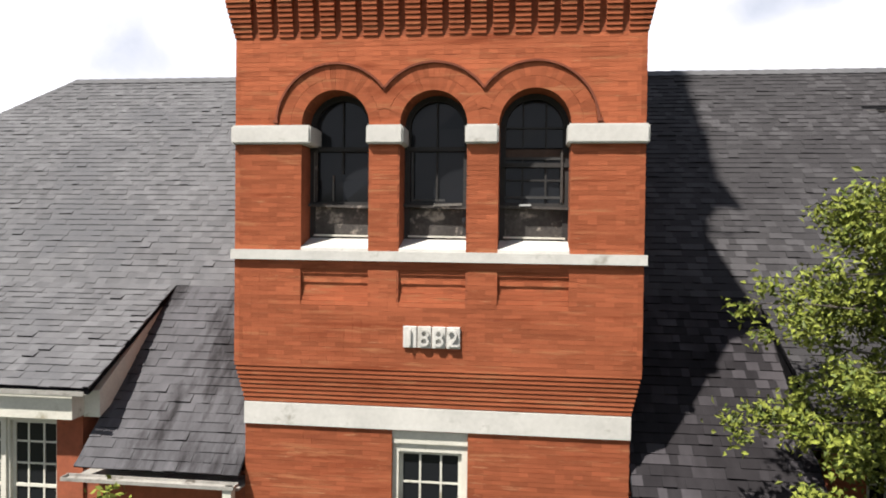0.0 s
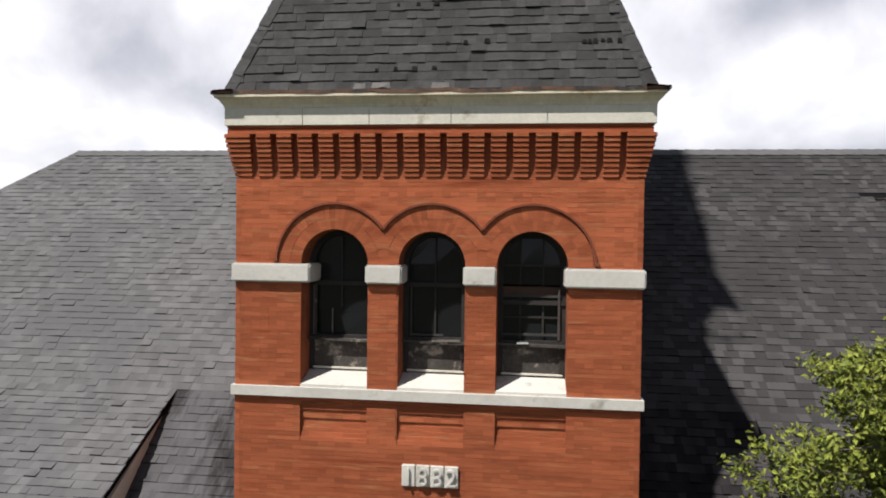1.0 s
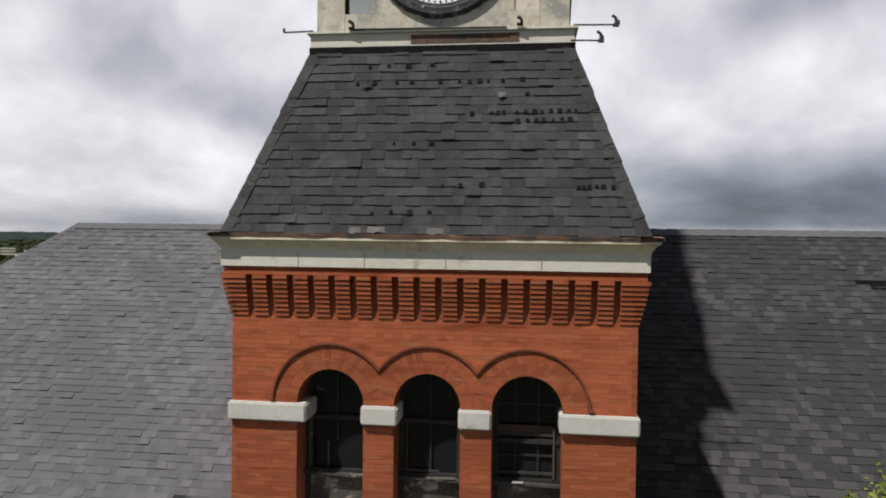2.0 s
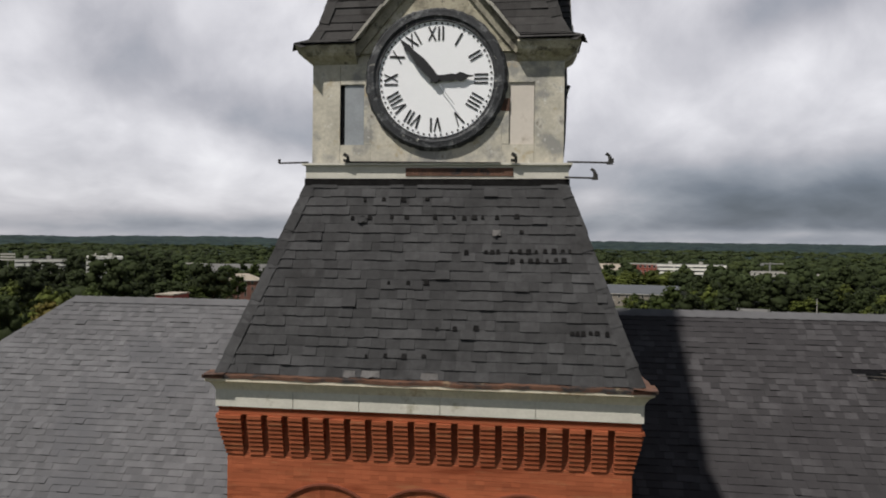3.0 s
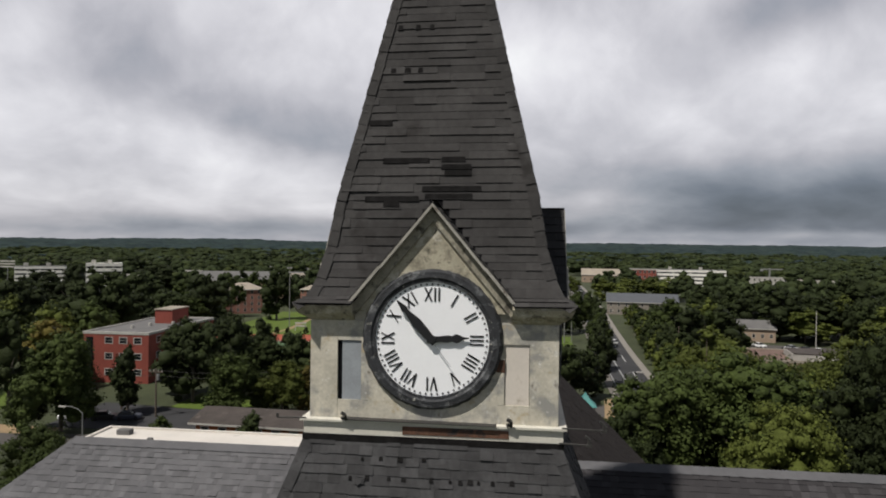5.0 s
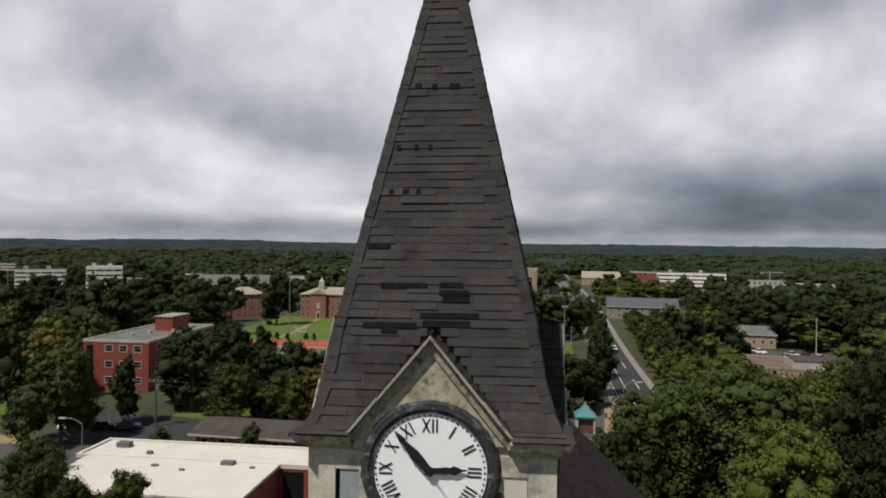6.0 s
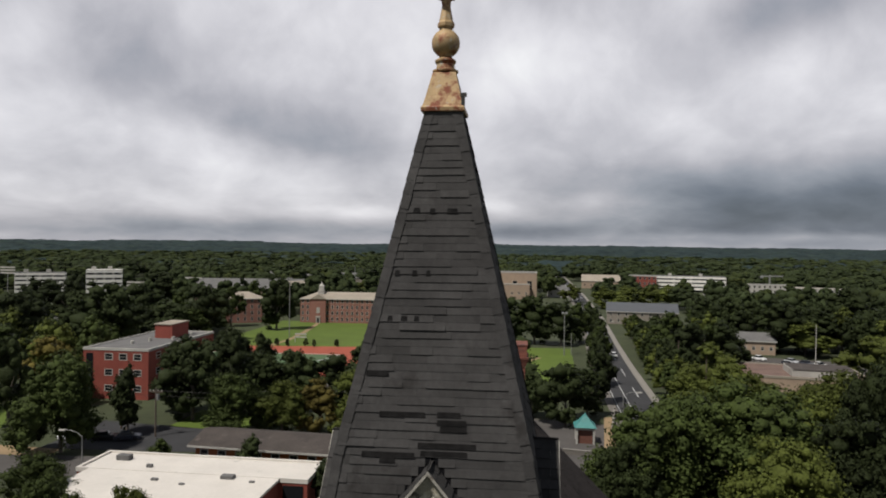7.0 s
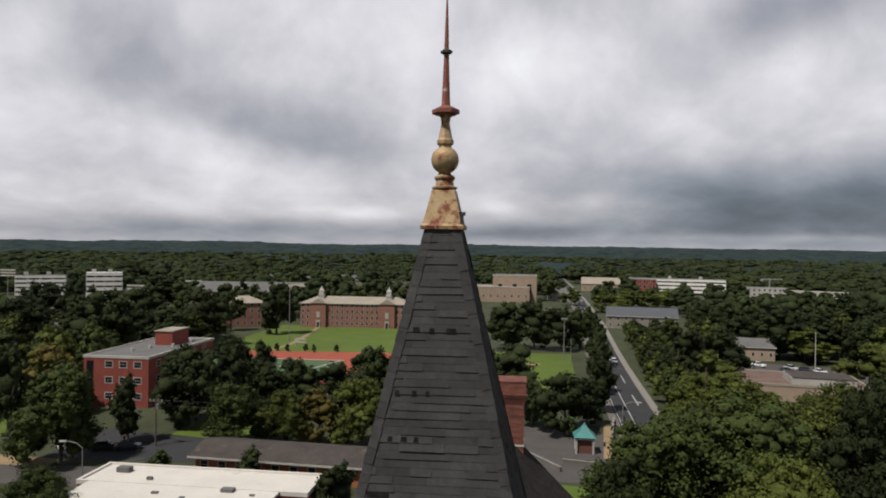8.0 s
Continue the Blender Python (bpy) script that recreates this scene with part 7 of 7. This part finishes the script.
def holes_at(z):
    out = []
    for cx, hw in ARCHES:
        if SILL - 0.02 < z < SPRING:
            out.append((cx - hw, cx + hw))
        elif z >= SPRING and z < SPRING + 0.66:
            r = math.sqrt(0.66 ** 2 - (z - SPRING) ** 2)
            out.append((cx - r, cx + r))
    return out


def courses(parent, z0, z1, half, y, holes, singles, seed, recess=None, axis=0, mid=0.0):
    """Running bond on a face; the first so many whole bricks are objects of their own."""
    rng = random.Random(seed)
    verts, faces, made = [], [], 0
    n = round((z1 - z0) / COURSE)
    ch = (z1 - z0) / n
    for r in range(n):
        z = z0 + r * ch
        x = mid - half - (LENGTH / 2 if r % 2 else 0.0)
        while x < mid + half:
            e = x + LENGTH * (0.5 if r % 7 == 6 else 1.0)
            for a, b in cut(max(x, mid - half), min(e, mid + half), holes(z + ch / 2)):
                out = 0.003 + rng.uniform(-0.0016, 0.0008)
                depth = 0.06
                if recess:
                    out += recess((a + b) / 2, z + ch / 2)
                a2, b2, za, zb = a + 0.0005, b - 0.0005, z + 0.0008 + rng.uniform(-0.0006, 0.0026), z + ch - 0.0006
                if made < singles(z) and axis == 0:
                    made += 1
                    ob = new("brick", ONE)
                    ob.parent = parent
                    ob.location, ob.scale = (a2, y + out, za), (b2 - a2, depth, zb - za)
                    continue
                k = len(verts)
                q = [(a2, y + out, za), (b2, y + out, za), (b2, y + out, zb), (a2, y + out, zb), (a2, y + depth, za), (b2, y + depth, za), (b2, y + depth, zb), (a2, y + depth, zb)]
                if axis:
                    q = [(axis * (half - (p[1] - y)), p[0] + half + y, p[2]) for p in q]
                verts += q
                faces += [(k, k + 1, k + 2, k + 3), (k + 4, k + 5, k + 1, k), (k + 3, k + 2, k + 6, k + 7), (k + 4, k, k + 3, k + 7), (k + 1, k + 5, k + 6, k + 2)]
            x = e
    if verts:
        raw("bricks", verts, faces, BRICK, parent, "orange-red facing bricks", "stuff")


def sunk(x, z):
    """The panels under the windows are sunk at the head in two steps and come forward to the foot."""
    return 0.018 if z > 22.83 else 0.036 if z > 22.76 else 0.052 if z > 22.69 else max(0.0, 0.05 - 0.05 * (22.69 - z) / 0.2)


def panel_holes(z):
    return [(cx - hw, cx + hw) for cx, hw in ARCHES] if 22.49 < z < 22.90 else []


courses(wall, SILL, 25.49, C, 0.0, holes_at, lambda z: 300, 31)
courses(wall, 21.815, 22.49, C, 0.0, panel_holes, lambda z: 0, 30)
courses(wall, 22.90, 23.0, C, 0.0, panel_holes, lambda z: 0, 29)
courses(wall, 22.49, 22.90, C, 0.0, panel_holes, lambda z: 0, 32)
for cx, hw in ARCHES:
    courses(wall, 22.49, 22.90, hw, 0.0, lambda z: [], lambda z: 0, 40 + int(cx * 5), sunk, 0, cx)
for s in (-1, 1):
    courses(wall, 21.82, 25.49, C, 0.0, lambda z: [], lambda z: 0, 33 + s, None, s)
courses(lower_wall, 19.2, 21.095, 2.18, 0.1, lambda z: [(-0.45, 0.41)], lambda z: 0, 36)


def voussoirs():
    """Three arch rings of radial bricks, and the label mould round them."""
    for cx, hw in ARCHES:
        n = 30
        for k in range(n):
            a0, a1 = math.pi * (k + 0.012) / n, math.pi * (k + 0.988) / n
            for r0, r1 in ((hw, 0.513), (0.516, 0.655)):
                p = [(cx - r * math.cos(a), SPRING + r * math.sin(a)) for r in (r0, r1) for a in (a0, a1)]
                mx = sum(q[0] for q in p) / 4
                lim = 0.555
                if (cx < -0.5 and mx > -lim) or (cx > 0.5 and mx < lim) or (abs(cx) < 0.5 and abs(mx) > lim):
                    continue
                bm = bmesh.new()
                y0 = -0.003 + 0.0012 * math.sin(k * 7.3 + cx)
                q = [p[0], p[1], p[3], p[2]]
                hexa(bm, [(q[0][0], y0, q[0][1]), (q[1][0], y0, q[1][1]), (q[1][0], 0.2, q[1][1]), (q[0][0], 0.2, q[0][1]), (q[3][0], y0, q[3][1]), (q[2][0], y0, q[2][1]), (q[2][0], 0.2, q[2][1]), (q[3][0], 0.2, q[3][1])])
                part("voussoir", bm, BRICK, wall)
    for s in (-1, 1):
        bm = bmesh.new()
        box(bm, s * 0.557 - 0.075, s * 0.557 + 0.075, 0.002, 0.2, SPRING, SPRING + 0.345)
        part("spandrel", bm, BRICK, wall)
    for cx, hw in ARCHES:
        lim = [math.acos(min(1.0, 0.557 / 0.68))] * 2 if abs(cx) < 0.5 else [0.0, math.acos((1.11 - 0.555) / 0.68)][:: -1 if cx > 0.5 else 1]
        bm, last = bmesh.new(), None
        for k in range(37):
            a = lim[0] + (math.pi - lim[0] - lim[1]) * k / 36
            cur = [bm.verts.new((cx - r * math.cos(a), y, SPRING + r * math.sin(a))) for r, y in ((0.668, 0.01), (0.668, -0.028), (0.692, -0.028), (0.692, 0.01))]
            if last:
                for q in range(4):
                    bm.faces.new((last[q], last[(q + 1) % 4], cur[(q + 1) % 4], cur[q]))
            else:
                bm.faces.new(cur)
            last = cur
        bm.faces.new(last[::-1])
        part("hood_mould", bm, MOULD_SHADE, wall, "thin projecting brick hood mould")
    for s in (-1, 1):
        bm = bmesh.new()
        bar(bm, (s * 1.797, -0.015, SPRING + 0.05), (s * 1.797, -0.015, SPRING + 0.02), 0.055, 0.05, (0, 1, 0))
        part("mould_stop", bm, MOULD_SHADE, wall)


voussoirs()


def ring_course(h, z0, z1, name="corbel_course"):
    bm = bmesh.new()
    square_lathe(bm, [(h - 0.006, z0), (h, z0 + 0.006), (h, z1 - 0.004), (h - 0.004, z1)], 0, C)
    return part(name, bm, BRICK, wall)


# corbelled courses that narrow to the lower band
for k in range(9):
    z = 21.345 + k * 0.0528
    ring_course(2.185 + 0.095 * (k + 0.6) / 9, z + 0.009, z + 0.0528)
    ring_course(2.175 + 0.095 * k / 9 - 0.004, z, z + 0.009, "corbel_joint")

# toothed corbels under the eaves
TEETH, GAP = 0.2406, 0.075


def teeth():
    edges = [-2.36] + [v for k in range(18) for v in (-2.045 + k * TEETH - GAP / 2, -2.045 + k * TEETH + GAP / 2)] + [2.36]
    for f in (0, 1, 3):
        for k in range(0, len(edges), 2):
            a, b = edges[k], edges[k + 1]
            for r in range(9):
                z = 25.49 + r * 0.0533
                out = 0.012 + 0.10 * r / 8
                lim = C + out
                bm = bmesh.new()
                box(bm, max(a, -lim), min(b, lim), -out, 0.06, z + 0.012, z + 0.0533)
                bmesh.ops.transform(bm, matrix=four(f), verts=bm.verts[:])
                part("corbel_brick", bm, BRICK, wall)
    ring_course(2.355, 25.97, 26.03, "eaves_course")
    ring_course(2.36, 26.035, 26.064, "eaves_course")


teeth()


# ---- tree beside the front, close to the camera ----
def near_tree():
    rng = np.random.default_rng(12)
    t = thing("street_tree", "tall young tree with yellow-green leaves beside the facade", "tree", at=(5.25, -0.9, 0))
    bm = bmesh.new()
    rod(bm, (0.5, 0, 0), (0.4, 0.1, 12), 0.22, 0.15, 10)
    rod(bm, (0.4, 0.1, 12), (0.2, 0.2, 19), 0.15, 0.09, 10)
    rod(bm, (0.2, 0.2, 19), (0.1, 0.3, 23.4), 0.09, 0.02, 8)
    part("trunk", bm, BARK, t)
    verts, faces, tips = [], [], []
    for k in range(165):
        z0 = rng.uniform(16.6, 23.15)
        a = rng.uniform(0, 2 * np.pi)
        reach = min(2.3, 0.8 + 0.9 * (24.1 - z0)) * rng.uniform(0.6, 1.0)
        s = np.array((0.15, 0.25, z0))
        e = s + np.array((np.cos(a) * reach, np.sin(a) * reach * 0.6, reach * rng.uniform(0.1, 0.5)))
        m = (s + e) / 2 + np.array((0, 0, 0.12 * reach))
        bm = bmesh.new()
        rod(bm, s, m, 0.022, 0.014, 5), rod(bm, m, e, 0.014, 0.004, 5)
        part("branch", bm, BARK, t)
        for u in np.linspace(0.3, 1.0, 9):
            p = (1 - u) ** 2 * s + 2 * u * (1 - u) * m + u * u * e
            tips.append((p + rng.normal(size=3) * 0.07, 0.098 * (1.15 - 0.3 * u)))
    # Inner leaves take a darker colour for the crown's own shade.
    inner, inner_faces = [], []
    for p, spread in tips:
        for j in range(62):
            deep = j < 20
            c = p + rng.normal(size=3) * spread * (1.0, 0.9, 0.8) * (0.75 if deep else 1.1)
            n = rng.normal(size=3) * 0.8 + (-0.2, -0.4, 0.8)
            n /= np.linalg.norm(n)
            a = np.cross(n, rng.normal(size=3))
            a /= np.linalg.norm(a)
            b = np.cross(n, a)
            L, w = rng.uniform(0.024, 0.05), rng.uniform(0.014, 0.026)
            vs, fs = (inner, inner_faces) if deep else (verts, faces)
            k = len(vs)
            vs += [c - a * L, c + b * w + n * 0.008, c + a * L - n * 0.012, c - b * w + n * 0.008]
            fs.append((k, k + 1, k + 2, k + 3))
    raw("leaves", verts, faces, LEAF, t, "yellow-green leaves", "stuff")
    raw("inner_leaves", inner, inner_faces, LEAF_SHADE, t, "inner leaves coloured darker for crown shade", "stuff")


near_tree()


def gutter_weed():
    rng = np.random.default_rng(4)
    t = thing("wall_sapling", "small yellow-green sapling under the gutter", "plant", at=(-3.66, -0.34, 19.66))
    bm = bmesh.new()
    rod(bm, (0, 0.72, -0.6), (0, 0, 0.3), 0.012, 0.008, 5)
    rod(bm, (0, 0, 0.3), (0.05, 0, 0.75), 0.008, 0.004, 5)
    part("stem", bm, BARK, t)
    verts, faces = [], []
    for k in range(150):
        c = np.array((0.05, -0.02, 0.54)) + rng.normal(size=3) * (0.12, 0.08, 0.13)
        n = rng.normal(size=3) + (0, -0.6, 0.5)
        n /= np.linalg.norm(n)
        a = np.cross(n, rng.normal(size=3))
        a /= np.linalg.norm(a)
        b = np.cross(n, a)
        i = len(verts)
        verts += [c - a * 0.05, c + b * 0.026, c + a * 0.05, c - b * 0.026]
        faces.append((i, i + 1, i + 2, i + 3))
    raw("leaves", verts, faces, LEAF, t, "yellow-green leaves", "stuff")


gutter_weed()
